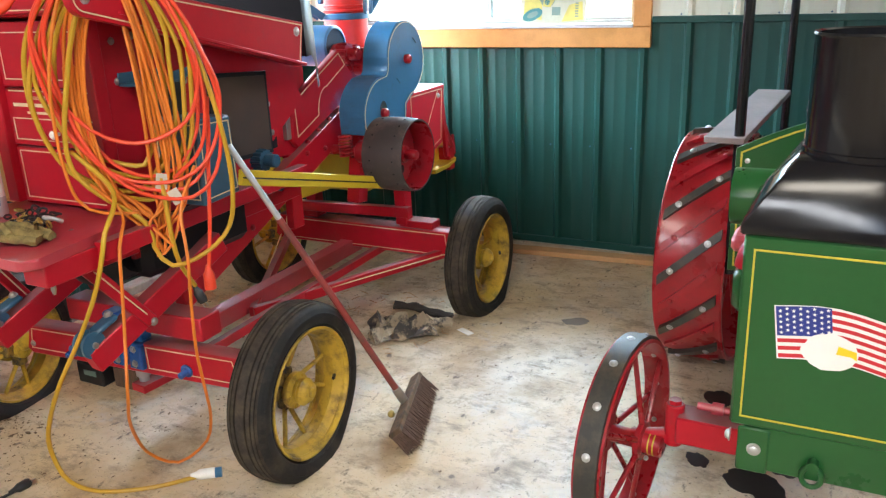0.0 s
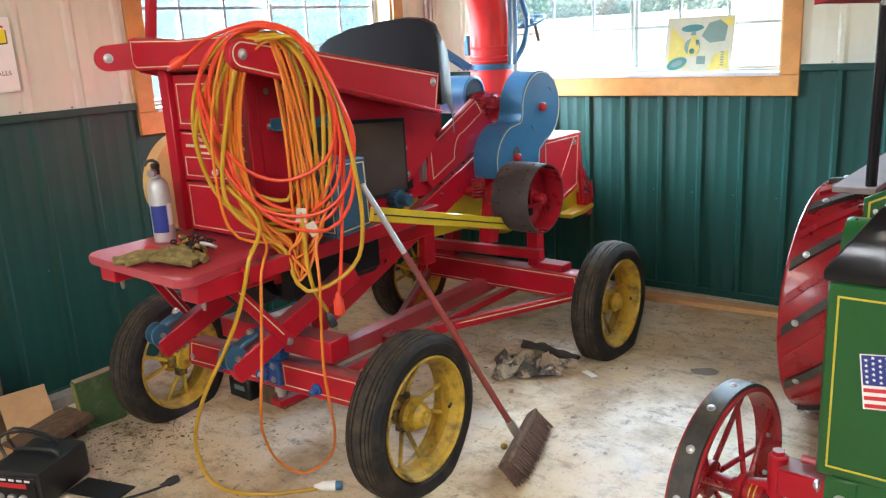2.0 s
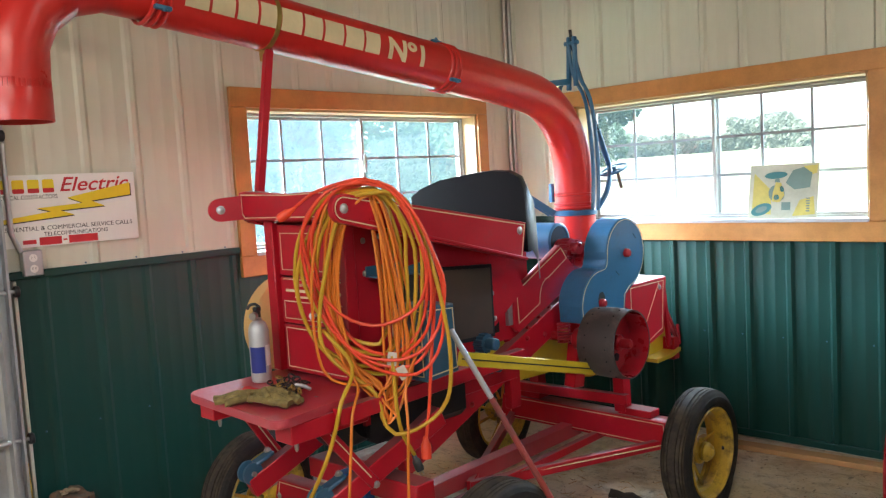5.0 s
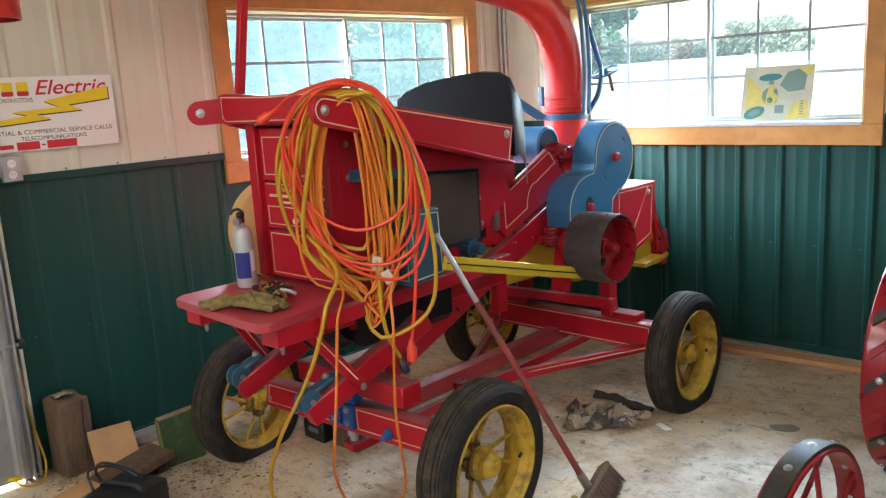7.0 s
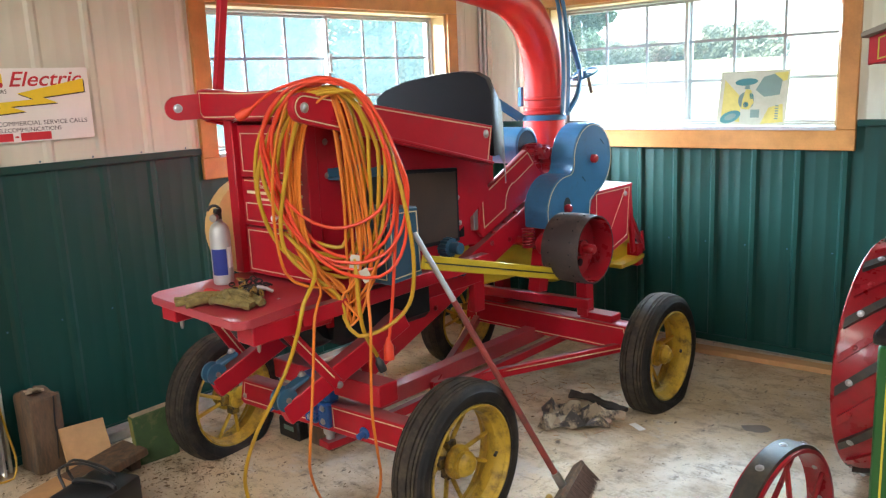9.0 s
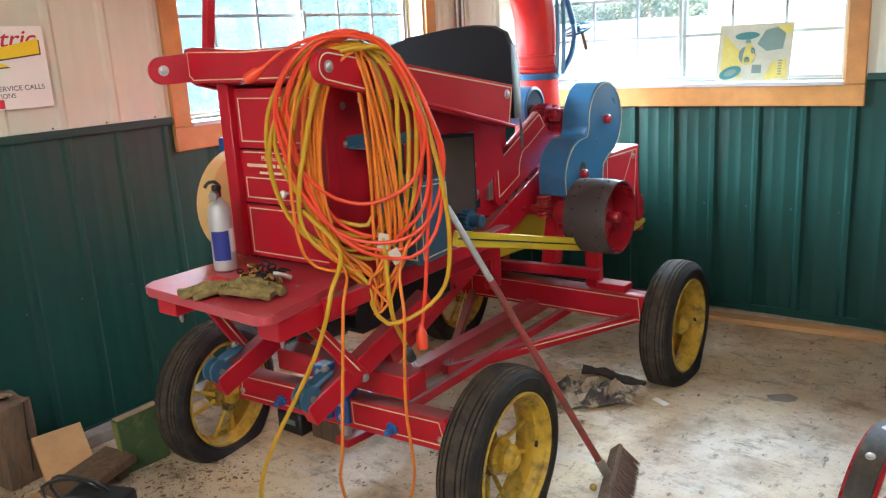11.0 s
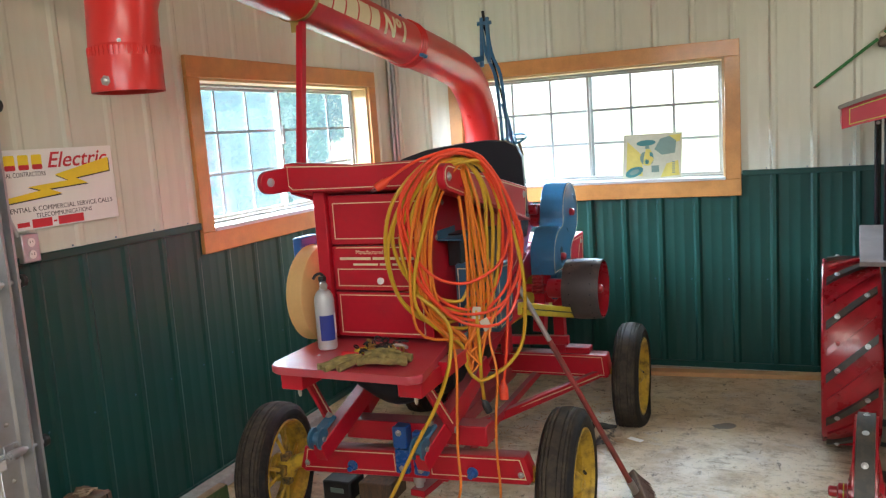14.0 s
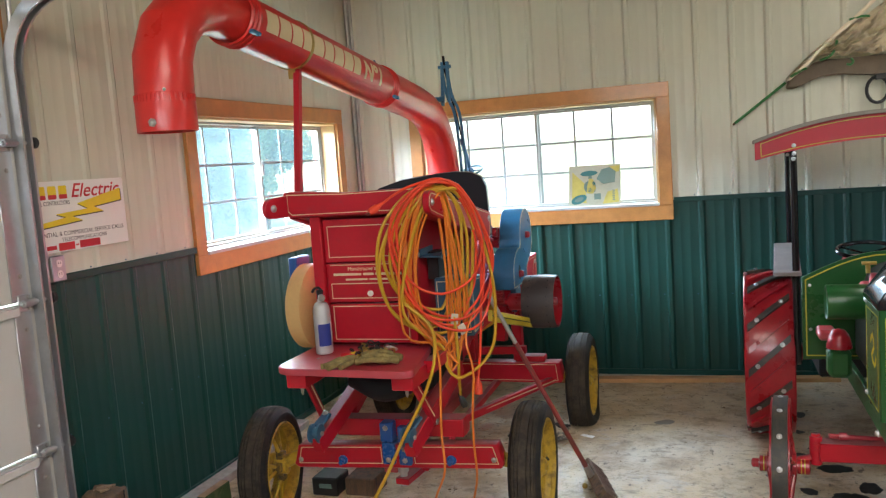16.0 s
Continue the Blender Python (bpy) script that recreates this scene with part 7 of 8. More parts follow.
def lug_wheel(x0, x1, cy, cz, r, parent):
    """A broad steel drive wheel: drum, slanting lugs with bolts, pressed ridges between, spokes."""
    drum = B()
    lathe(drum, [(r - 0.012, 0), (r, 0.0), (r + 0.004, 0.006), (r, 0.014), (r, x1 - x0 - 0.014), (r + 0.004, x1 - x0 - 0.006), (r, x1 - x0), (r - 0.012, x1 - x0), (r - 0.012, 0)], (x0, cy, cz), (1, 0, 0), 72, caps=False)
    wheel = part("drive_wheel", drum, RED_WHEEL, parent, "broad red steel wheel with black slanted lugs")
    n = 12
    w = x1 - x0

    def slanted(a0, lift, half, inset, slant=0.42):
        """A strip across the drum that climbs as it goes."""
        bm = B()
        cols = []
        for k in range(9):
            u = k / 8
            x = x0 + inset + (w - 2 * inset) * u
            a = a0 + slant * (u - 0.5)
            ring = []
            for s, q in ((-half, r - 0.001), (-half, r + lift), (half, r + lift), (half, r - 0.001)):
                ang = a + s / r
                ring.append(bm.verts.new((x, cy - q * math.cos(ang), cz + q * math.sin(ang))))
            cols.append(ring)
        for a, b in zip(cols, cols[1:]):
            for k in range(4):
                bm.faces.new((a[k], a[(k + 1) % 4], b[(k + 1) % 4], b[k]))
        bm.faces.new(cols[0]), bm.faces.new(cols[-1])
        return bm

    for k in range(n):
        a0 = radians(10.5) + k * math.tau / n
        lug = part("lug", slanted(a0, 0.019, 0.0185, 0.020), material("worn_black_lug", (0.03, 0.03, 0.028), 0.5, vary=0.3, dirt=(0.09, 0.075, 0.05), dirt_at=0.6) if "worn_black_lug" not in MATS else MATS["worn_black_lug"], wheel, "black rubber-faced lug")
        bm = B()
        for u in (0.22, 0.80):
            a = a0 + 0.42 * (u - 0.5)
            x = x0 + 0.02 + (w - 0.04) * u
            d = Vector((0, -math.cos(a), math.sin(a)))
            bolt(bm, Vector((x, cy, cz)) + d * (r + 0.019), d, 0.0095, 0.007, 12)
        part("lug_bolt", bm, GALV, lug)
        bm = B()
        for u in (0.22, 0.80):
            a = a0 + math.pi / n + 0.42 * (u - 0.5)
            d = Vector((0, -math.cos(a), math.sin(a)))
            bolt(bm, Vector((x0 + 0.025 + (w - 0.05) * u, cy, cz)) + d * (r + 0.013), d, 0.010, 0.005, 10)
        part("ridge_rivet", bm, RED_WHEEL, wheel)
        part("ridge", slanted(a0 + math.pi / n, 0.013, 0.0175, 0.025), RED_WHEEL, wheel)
    hub = B()
    cyl(hub, (x0 + 0.01, cy, cz), (x1 + 0.05, cy, cz), 0.055, bev=0.006)
    part("hub", hub, RED_WHEEL, wheel)
    for k in range(12):
        a = k * math.tau / 12
        s = B()
        x = x0 + w * (0.25 if k % 2 else 0.75)
        cyl(s, (x, cy + 0.05 * math.cos(a), cz + 0.05 * math.sin(a)), (x, cy + (r - 0.01) * math.cos(a), cz + (r - 0.01) * math.sin(a)), 0.011, n=8)
        part("spoke", s, RED_WHEEL, wheel)
    return wheel


rear = [lug_wheel(2.882, 3.136, -1.168, 0.482, 0.459, tractor), lug_wheel(3.974, 4.214, -1.168, 0.482, 0.459, tractor)]


def steer_wheel(cx, cy, cz, r, side, parent):
    """A narrow spoked steel front wheel with a black band round the rim."""
    rim = B()
    w = 0.078
    lathe(rim, [(r - 0.010, -w / 2), (r, -w / 2), (r, w / 2), (r - 0.010, w / 2), (r - 0.010, -w / 2)], (cx, cy, cz), (1, 0, 0), 64, caps=False)
    wheel = part("steering_wheel_front", rim, RED_WHEEL, parent, "red spoked steel front wheel")
    band = B()
    lathe(band, [(r, -w * 0.40), (r + 0.010, -w * 0.38), (r + 0.010, w * 0.38), (r, w * 0.40), (r, -w * 0.40)], (cx, cy, cz), (1, 0, 0), 64, caps=False)
    bd = part("tread_band", band, MATS["worn_black_lug"], wheel, "black rubber tread band")
    for k in range(14):
        a = k * math.tau / 14 + 0.15
        d = Vector((0, math.cos(a), math.sin(a)))
        bm = B()
        bolt(bm, Vector((cx, cy, cz)) + d * (r + 0.010), d, 0.009, 0.005, 10)
        bolt(bm, Vector((cx, cy, cz)) + d * (r - 0.010), -d, 0.0065, 0.005, 8)
        part("band_bolt", bm, GALV, bd)
    hub = B()
    lathe(hub, [(0.014, -0.125), (0.020, -0.12), (0.020, -0.095), (0.034, -0.09), (0.034, -0.055), (0.026, -0.05), (0.026, 0.05), (0.034, 0.055), (0.034, 0.11), (0.022, 0.115)], (cx, cy, cz), (1, 0, 0), 24)
    for h in (-0.05, 0.05):
        lathe(hub, [(0.026, h - 0.012), (0.055, h - 0.008), (0.055, h + 0.008), (0.026, h + 0.012)], (cx, cy, cz), (1, 0, 0), 24)
    part("hub", hub, RED_WHEEL, wheel)
    ln = B()
    for h in (-0.073, 0.078, 0.092):
        lathe(ln, [(0.0345, h - 0.002), (0.0350, h), (0.0345, h + 0.002)], (cx, cy, cz), (1, 0, 0), 24, caps=False)
    part("hub_line", ln, LINE_YELLOW, wheel)
    for k in range(12):
        a = k * math.tau / 12
        h = 0.05 if k % 2 else -0.05
        s = B()
        cyl(s, (cx + h, cy + 0.045 * math.cos(a), cz + 0.045 * math.sin(a)), (cx + h * 0.35, cy + (r - 0.008) * math.cos(a), cz + (r - 0.008) * math.sin(a)), 0.0085, 0.0075, n=8)
        part("spoke", s, RED_WHEEL, wheel)
    return wheel


FW = (-2.440, 0.289)
turned = steer_wheel(2.998, *FW, 0.290, -1, tractor)
hub_at = Vector((2.998, *FW)) - ORG[tractor]
for one in (turned, *turned.children_recursive):
    one.data.transform(Matrix.Translation(hub_at) @ Matrix.Rotation(radians(-6), 4, "Z") @ Matrix.Translation(-hub_at))
steer_wheel(4.092, *FW, 0.290, 1, tractor)
bm = B()
box(bm, (3.145, FW[0] - 0.045, 0.325), (3.955, FW[0] + 0.045, 0.405), 0.005)
ax = part("front_axle", bm, RED, tractor, "red front axle")
for s in (-1, 1):
    bm = B()
    x = TX + s * 0.415
    cyl(bm, (x, FW[0], 0.30), (x, FW[0], 0.425), 0.026, bev=0.004)
    cyl(bm, (x, FW[0], 0.425), (x, FW[0], 0.437), 0.018, n=6)
    cyl(bm, (x, FW[0], 0.33), (x + s * 0.115, FW[0], 0.302), 0.018)
    part("steering_knuckle", bm, RED, ax)
bm = B()
cyl(bm, (3.19, FW[0] + 0.02, 0.42), (3.40, FW[0] + 0.04, 0.405), 0.011)
cyl(bm, (3.23, FW[0] + 0.02, 0.42), (3.26, FW[0] + 0.02, 0.42), 0.017)
part("tie_rod", bm, DUSTY_RED, ax)

# cooling tower: green tank, black hood and stack
X0, X1, Y0, Y1 = 3.317, 3.807, -2.838, -2.556
bm = B()
box(bm, (X0, Y0, 0.655), (X1, Y1, 1.085), 0.006)
tank = part("cooling_tank", bm, GREEN, tractor, "green cooling tank with yellow lines")
bm = B()
stripe(bm, [(X0 + 0.022, 0.680), (X1 - 0.022, 0.680), (X1 - 0.022, 1.055), (X0 + 0.022, 1.055)], side_y(Y0 - 0.0005), 0.004)
stripe(bm, [(Y0 + 0.03, 0.690), (Y1 - 0.02, 0.690), (Y1 - 0.02, 1.055), (Y0 + 0.03, 1.055)], side_x(X0 - 0.002), 0.005)
part("pinstripe", bm, LINE_YELLOW, tank)
bm = B()
tube(bm, [(X0 - 0.001, -2.66, 0.93), (X0 - 0.001, -2.70, 0.965), (X0 - 0.001, -2.73, 0.92), (X0 - 0.001, -2.68, 0.88), (X0 - 0.001, -2.74, 0.85), (X0 - 0.001, -2.77, 0.89)], 0.011, 6)
for v in bm.verts:
    v.co.x = X0 - 0.0008 + (v.co.x - X0) * 0.04
part("gold_emblem", bm, INK_YELLOW, tank, "gold scroll emblem")
bm = B()
for z in (0.70, 1.08):
    bolt(bm, (X0, Y1 - 0.02, z), (-1, 0, 0), 0.010, 0.008, 8)
bolt(bm, (X0, Y0 + 0.05, 0.60), (-1, 0, 0), 0.012, 0.01, 8)
part("tank_bolt", bm, GALV, tank)
bm = B()
low = [(X0 - 0.008, Y0 - 0.008), (X1 + 0.008, Y0 - 0.008), (X1 + 0.008, Y1 + 0.008), (X0 - 0.008, Y1 + 0.008)]
SX, SY, SR = 3.524, -2.697, 0.122
for z, pts in ((1.086, low), ):
    a = [bm.verts.new((x, y, 1.086)) for x, y in pts]
    b = [bm.verts.new((x, y, 1.110)) for x, y in pts]
    c = [bm.verts.new((SX + sx * (SR + 0.004), SY + sy * (SR + 0.002), 1.238)) for sx, sy in ((-1, -1), (1, -1), (1, 1), (-1, 1))]
    for p, q in ((a, b), (b, c)):
        for k in range(4):
            bm.faces.new((p[k], p[(k + 1) % 4], q[(k + 1) % 4], q[k]))
    bm.faces.new(a), bm.faces.new(c)
    _bevel(bm, bm.verts[:], 0.004, 1)
hood = part("tower_hood", bm, BLACK, tractor, "glossy black sloping hood")
bm = B()
lathe(bm, [(SR + 0.004, 0.0), (SR + 0.004, 0.012), (SR, 0.014), (SR, 0.225), (SR + 0.004, 0.23), (SR + 0.002, 0.235), (SR - 0.006, 0.232), (SR - 0.008, 0.02), (0, 0.02)], (SX, SY, 1.236), (0, 0, 1), 48, caps=False)
part("chimney", bm, BLACK, hood, "black round chimney pipe")
hood.location.z -= 0.034
# flag decal: field, stripes, stars, plain white and gold shapes
dm = side_y(Y0 - 0.0004) @ Matrix.Translation((3.385, 0.835, 0))


def wave(u):
    return 0.010 * math.sin(u * 20 - 0.6) - 0.055 * u


def ribbon(u0, u1, v0, v1, mat, name, z, lean=0.14, n=6):
    bm = B()
    dz = dm @ Matrix.Translation((0, 0, z))
    low, top = [], []
    for k in range(n + 1):
        u = u0 + (u1 - u0) * k / n
        low.append((u + lean * (0.11 - v0) * 0.9, v0 + wave(u)))
        top.append((u + lean * (0.11 - v1) * 0.9, v1 + wave(u)))
    plate(bm, low + top[::-1], dz, 0.0003)
    return part(name, bm, mat, tank, smooth=0)


ribbon(0.0, 0.24, -0.003, 0.113, WHITE, "flag_ground", 0.0)
for k in range(7):
    v = 0.0 + k * 0.0165
    ribbon(0.003 if k < 3 else 0.105, 0.237, v, v + 0.0085, INK_RED, "flag_stripe", 0.0004)
ribbon(0.003, 0.105, 0.048, 0.111, INK_BLUE, "flag_field", 0.0008)
bm = B()
for i in range(8):
    for j in range(5):
        u, v = 0.011 + i * 0.0125, 0.055 + j * 0.0115 + (0.005 if i % 2 else 0)
        if v < 0.108:
            uu, vv = u + 0.14 * (0.11 - v) * 0.9, v + wave(u)
            plate(bm, [(uu + (0.0042 if q % 2 == 0 else 0.0018) * math.sin(q * math.pi / 5), vv + (0.0042 if q % 2 == 0 else 0.0018) * math.cos(q * math.pi / 5)) for q in range(10)], dm @ Matrix.Translation((0, 0, 0.0012)), 0.0003)
part("flag_stars", bm, WHITE, tank, smooth=0)
dz = dm @ Matrix.Translation((0, 0, 0.0016))
bm = B()
jag = [(0.110 + (0.052 + 0.006 * noise.noise(Vector((q * 2, 0, 4)))) * math.cos(q), 0.022 + (0.040 + 0.006 * noise.noise(Vector((q * 3, 5, 0)))) * math.sin(q)) for q in np.linspace(0, math.tau, 29)[:-1]]
plate(bm, jag, dz, 0.0003)
part("white_crest", bm, WHITE, tank, "plain white crest shape", smooth=0)
bm = B()
plate(bm, [(0.125, 0.038), (0.158, 0.030), (0.160, 0.012), (0.150, 0.018), (0.122, 0.020)], dm @ Matrix.Translation((0, 0, 0.002)), 0.0003)
part("gold_crest", bm, INK_YELLOW, tank, smooth=0)

tank.location.z -= 0.034
# frame below the tank
bm = B()
box(bm, (X0 + 0.03, Y0 + 0.004, 0.545), (X1 - 0.03, Y0 + 0.02, 0.652), 0.003)
box(bm, (X0 + 0.02, Y0 - 0.004, 0.54), (X0 + 0.085, Y0 + 0.004, 0.648), 0.004)
box(bm, (X1 - 0.085, Y0 - 0.004, 0.54), (X1 - 0.02, Y0 + 0.004, 0.648), 0.004)
box(bm, (X0 + 0.03, Y0 + 0.02, 0.54), (X0 + 0.05, -0.70, 0.64), 0.003)
box(bm, (X1 - 0.05, Y0 + 0.02, 0.54), (X1 - 0.03, -0.70, 0.64), 0.003)
frame_ = part("chassis", bm, GREEN, tractor, "green channel frame")
bm = B()
for x in (X0 + 0.055, X1 - 0.055):
    bolt(bm, (x, Y0 - 0.004, 0.598), (0, -1, 0), 0.011, 0.008, 14)
part("frame_bolt", bm, GALV, frame_)
frame_.location.z -= 0.026
bm = B()
tube(bm, [(3.490 + 0.020 * math.cos(a), Y0 - 0.012, 0.565 + 0.024 * math.sin(a)) for a in np.linspace(0, math.tau, 18)[:-1]], 0.006, 8, smooth=False, closed=True)
cyl(bm, (3.490, Y0 - 0.02, 0.59), (3.490, Y0 + 0.01, 0.59), 0.012)
part("tow_eye", bm, GREEN, frame_)
bm = B()
box(bm, (3.40, -2.45, 0.40), (3.70, -2.37, 0.54), 0.01)
part("axle_pivot", bm, RED, tractor)

# engine, cylinder, oiler, side shield, gearing
bm = B()
box(bm, (3.40, -2.56, 0.60), (3.72, -1.50, 0.90), 0.02)
cyl(bm, (3.56, -2.5, 0.96), (3.56, -1.75, 0.96), 0.12)
part("engine", bm, BLACK_PLASTIC, tractor, "dark engine block")
bm = B()
lathe(bm, [(0.0, 0.01), (0.068, 0.01), (0.076, 0.0), (0.078, 0.006), (0.078, 0.22), (0.07, 0.23)], (3.215, -2.20, 0.965), (1, 0, 0), 32)
part("intake_drum", bm, GREEN, tractor, "green round intake drum")
bm = B()
box(bm, (3.225, -2.16, 0.60), (3.325, -2.06, 0.735), 0.02)
oil = part("oiler_pot", bm, GREEN, tractor, "green oiler pot")
bm = B()
lathe(bm, [(0.056, 0.0), (0.054, 0.015), (0.044, 0.055), (0.026, 0.082), (0, 0.09)], (3.278, -2.11, 0.735), (0, 0, 1), 24)
part("oiler_lid", bm, RED_WHEEL, oil, "red domed lid")
bm = B()
box(bm, (3.20, -2.05, 0.75), (3.28, -1.92, 0.80), 0.012)
box(bm, (3.375, -2.15, 0.985), (3.48, -2.02, 1.03), 0.012)
cyl(bm, (3.43, -2.09, 1.03), (3.43, -2.09, 1.075), 0.022, 0.016, bev=0.003)
part("oil_line_box", bm, DUSTY_RED, tractor)
bm = B()
cyl(bm, (3.40, -2.12, 1.08), (3.40, -2.12, 1.125), 0.010)
cyl(bm, (3.375, -2.12, 1.125), (3.435, -2.12, 1.125), 0.008)
part("oil_cup", bm, BRASS, tractor)
SHY = -1.735
bm = B()
arc = [(3.16 + 0.78 * k / 14, 1.005 + 0.125 * math.sin(math.pi * k / 14)) for k in range(15)]
plate(bm, [(3.16, 0.585), *arc, (3.94, 0.585)][::-1], side_y(SHY), 0.012, 0.002)
shield = part("dash_shield", bm, GREEN, tractor, "green arched dash shield with yellow line")
bm = B()
arc2 = [(3.178 + 0.744 * k / 14, 0.992 + 0.12 * math.sin(math.pi * k / 14)) for k in range(15)]
stripe(bm, [(3.178, 0.605), *arc2, (3.922, 0.605)], side_y(SHY - 0.0125), 0.006)
part("pinstripe", bm, LINE_YELLOW, shield)
bm = B()
for x, z in ((3.197, 0.965), (3.197, 0.74)):
    bolt(bm, (x, SHY - 0.012, z), (0, -1, 0), 0.0065, 0.005, 10)
part("shield_bolt", bm, GALV, shield)
bm = B()
lathe(bm, [(0.0, 0.0), (0.17, 0.0), (0.18, 0.02), (0.18, 0.10), (0.0, 0.10)], (3.40, -1.45, 0.895), (1, 0, 0), 32)
part("gear_guard", bm, RED_WHEEL, tractor, "red round gear guard")
bm = B()
box(bm, (3.25, -1.60, 0.45), (3.85, -0.75, 0.58), 0.01)
cyl(bm, (3.0, -1.175, 0.47), (4.1, -1.175, 0.47), 0.035)
part("rear_frame", bm, BLACK_SHEET, tractor)
bm = B()
ctr = Vector((3.50, -1.52, 1.105))
tube(bm, [ctr + Vector((0.145 * math.cos(a), 0.13 * math.sin(a), 0.025 * math.sin(a))) for a in np.linspace(0, math.tau, 33)[:-1]], 0.011, 8, smooth=False, closed=True)
for k in range(3):
    a = k * math.tau / 3 + 0.5
    beam(bm, ctr + Vector((0, 0, -0.02)), ctr + Vector((0.14 * math.cos(a), 0.125 * math.sin(a), 0.02 * math.sin(a))), 0.02, 0.006)
cyl(bm, ctr + Vector((0, 0, -0.035)), ctr + Vector((0, 0, -0.01)), 0.028, bev=0.004)
cyl(bm, ctr + Vector((0, 0, -0.02)), (3.50, -1.62, 0.80), 0.012)
part("steering_wheel", bm, BLACK, tractor, "black round steering wheel")
bm = B()
for y0, y1, z0, z1 in ((-1.635, -0.72, 1.005, 1.05), ):
    beam(bm, (3.105, y0, z0), (3.125, y1, z1), 0.135, 0.022, 0.003)
rear.append(part("fender_board", bm, material("grey_dusty_board", (0.21, 0.17, 0.165), 0.75, vary=0.25, scale=6, grain=50, bump=0.3), tractor, "grey dusty fender board"))
bm = B()
beam(bm, (3.105 + 0.89, -1.635, 1.005), (3.125 + 0.87, -0.72, 1.05), 0.135, 0.022, 0.003)
rear.append(part("fender_board", bm, MATS["grey_dusty_board"], tractor))
for x, y in ((3.148, -1.595), (3.152, -0.50), (3.952, -1.595), (3.948, -0.50)):
    bm = B()
    cyl(bm, (x, y, 0.52), (x, y, 1.64), 0.018, n=16)
    post_ = part("canopy_post", bm, BLACK, tractor, "black canopy post")
    rear.append(post_)
    bm = B()
    bolt(bm, (x, y - 0.018, 1.60), (0, -1, 0), 0.008, 0.006, 8)
    part("post_bolt", bm, GALV, post_)
# canopy
RX = 0.585
top_z = lambda x: 1.690 + 0.105 * (1 - ((x - TX) / RX) ** 2)
low_z = lambda x: 1.603 + 0.075 * (1 - ((x - TX) / RX) ** 2)
xs = np.linspace(TX - RX, TX + RX, 17)
for y in (-1.675, -0.36):
    bm = B()
    plate(bm, [(x, low_z(x)) for x in xs] + [(x, top_z(x)) for x in xs[::-1]], side_y(y), 0.022, 0.002)
    va = part("valance", bm, RED, tractor, "red arched canopy board with gold line")
    rear.append(va)
    if y < -1:
        bm = B()
        xi = np.linspace(TX - RX + 0.03, TX + RX - 0.03, 17)
        stripe(bm, [(x, low_z(x) + 0.012) for x in xi] + [(x, top_z(x) - 0.014) for x in xi[::-1]], side_y(y - 0.0225), 0.004)
        part("pinstripe", bm, LINE_YELLOW, va)
        bm = B()
        for z in (1.628, 1.668):
            bolt(bm, (3.148, y - 0.022, z), (0, -1, 0), 0.008, 0.006, 10)
        part("valance_bolt", bm, GALV, va)
bm = B()
xo = np.linspace(TX - RX - 0.012, TX + RX + 0.012, 25)
lowr = [(x, top_z(x) + 0.001) for x in xo]
plate(bm, lowr + [(x, z + 0.018) for x, z in lowr[::-1]], side_y(-0.32), 1.42, 0.004)
rear.append(part("canopy_roof", bm, material("taupe_canopy_cover", (0.22, 0.195, 0.165), 0.6, vary=0.2), tractor, "taupe canopy cover"))
for x in (TX - RX + 0.011, TX + RX - 0.011):
    bm = B()
    box(bm, (x - 0.011, -1.67, 1.606), (x + 0.011, -0.36, 1.688), 0.003)
    rear.append(part("side_valance", bm, RED, tractor))

# the rear half stands turned by a few degrees
back = Matrix.Translation((3.15, -1.62, 0)) @ Matrix.Rotation(radians(-3.1), 4, "Z") @ Matrix.Translation((-3.15, 1.62, 0))
for top in rear:
    for one in (top, *top.children_recursive):
        one.data.transform(Matrix.Translation(-ORG[tractor]) @ back @ Matrix.Translation(ORG[tractor]))

# ---- marks on the floor ----
def stain(cx, cy, rx, ry, turn, seed, mat, name="stain", label="dark oil stain soaked into the concrete"):
    bm = B()
    pts = []
    for k in range(36):
        a = k * math.tau / 36
        q = 1 + 0.35 * noise.noise(Vector((math.cos(a) * 1.3, math.sin(a) * 1.3, seed))) + 0.18 * noise.noise(Vector((math.cos(a) * 4, math.sin(a) * 4, seed + 3)))
        x, y = rx * q * math.cos(a), ry * q * math.sin(a)
        pts.append((cx + x * math.cos(turn) - y * math.sin(turn), cy + x * math.sin(turn) + y * math.cos(turn)))
    plate(bm, pts, flat_z(0.0004), 0.0006)
    return part(name, bm, mat, floor, label, smooth=0)


rnd = random.Random(5)
for k, (x, y, rx, ry) in enumerate(((3.15, -1.57, 0.07, 0.05), (3.15, -2.03, 0.05, 0.035), (3.34, -2.10, 0.11, 0.075), (3.16, -1.16, 0.06, 0.03), (3.24, -1.45, 0.05, 0.03), (2.99, -1.86, 0.03, 0.02), (3.30, -1.72, 0.09, 0.05), (3.42, -1.95, 0.07, 0.05), (3.30, -2.30, 0.05, 0.03), (3.50, -2.35, 0.10, 0.06), (3.20, -2.62, 0.05, 0.035), (3.36, -2.68, 0.06, 0.04), (3.22, -0.85, 0.06, 0.03))):
    stain(x, y, rx, ry, rnd.uniform(0, 3), k * 1.7, OIL)
GREY_STAIN = material("faint_grey_stain", (0.19, 0.16, 0.125), 0.45, vary=0.3, scale=10)
stain(2.42, -1.075, 0.065, 0.045, 0.4, 30, GREY_STAIN, label="faint grey oil stain")
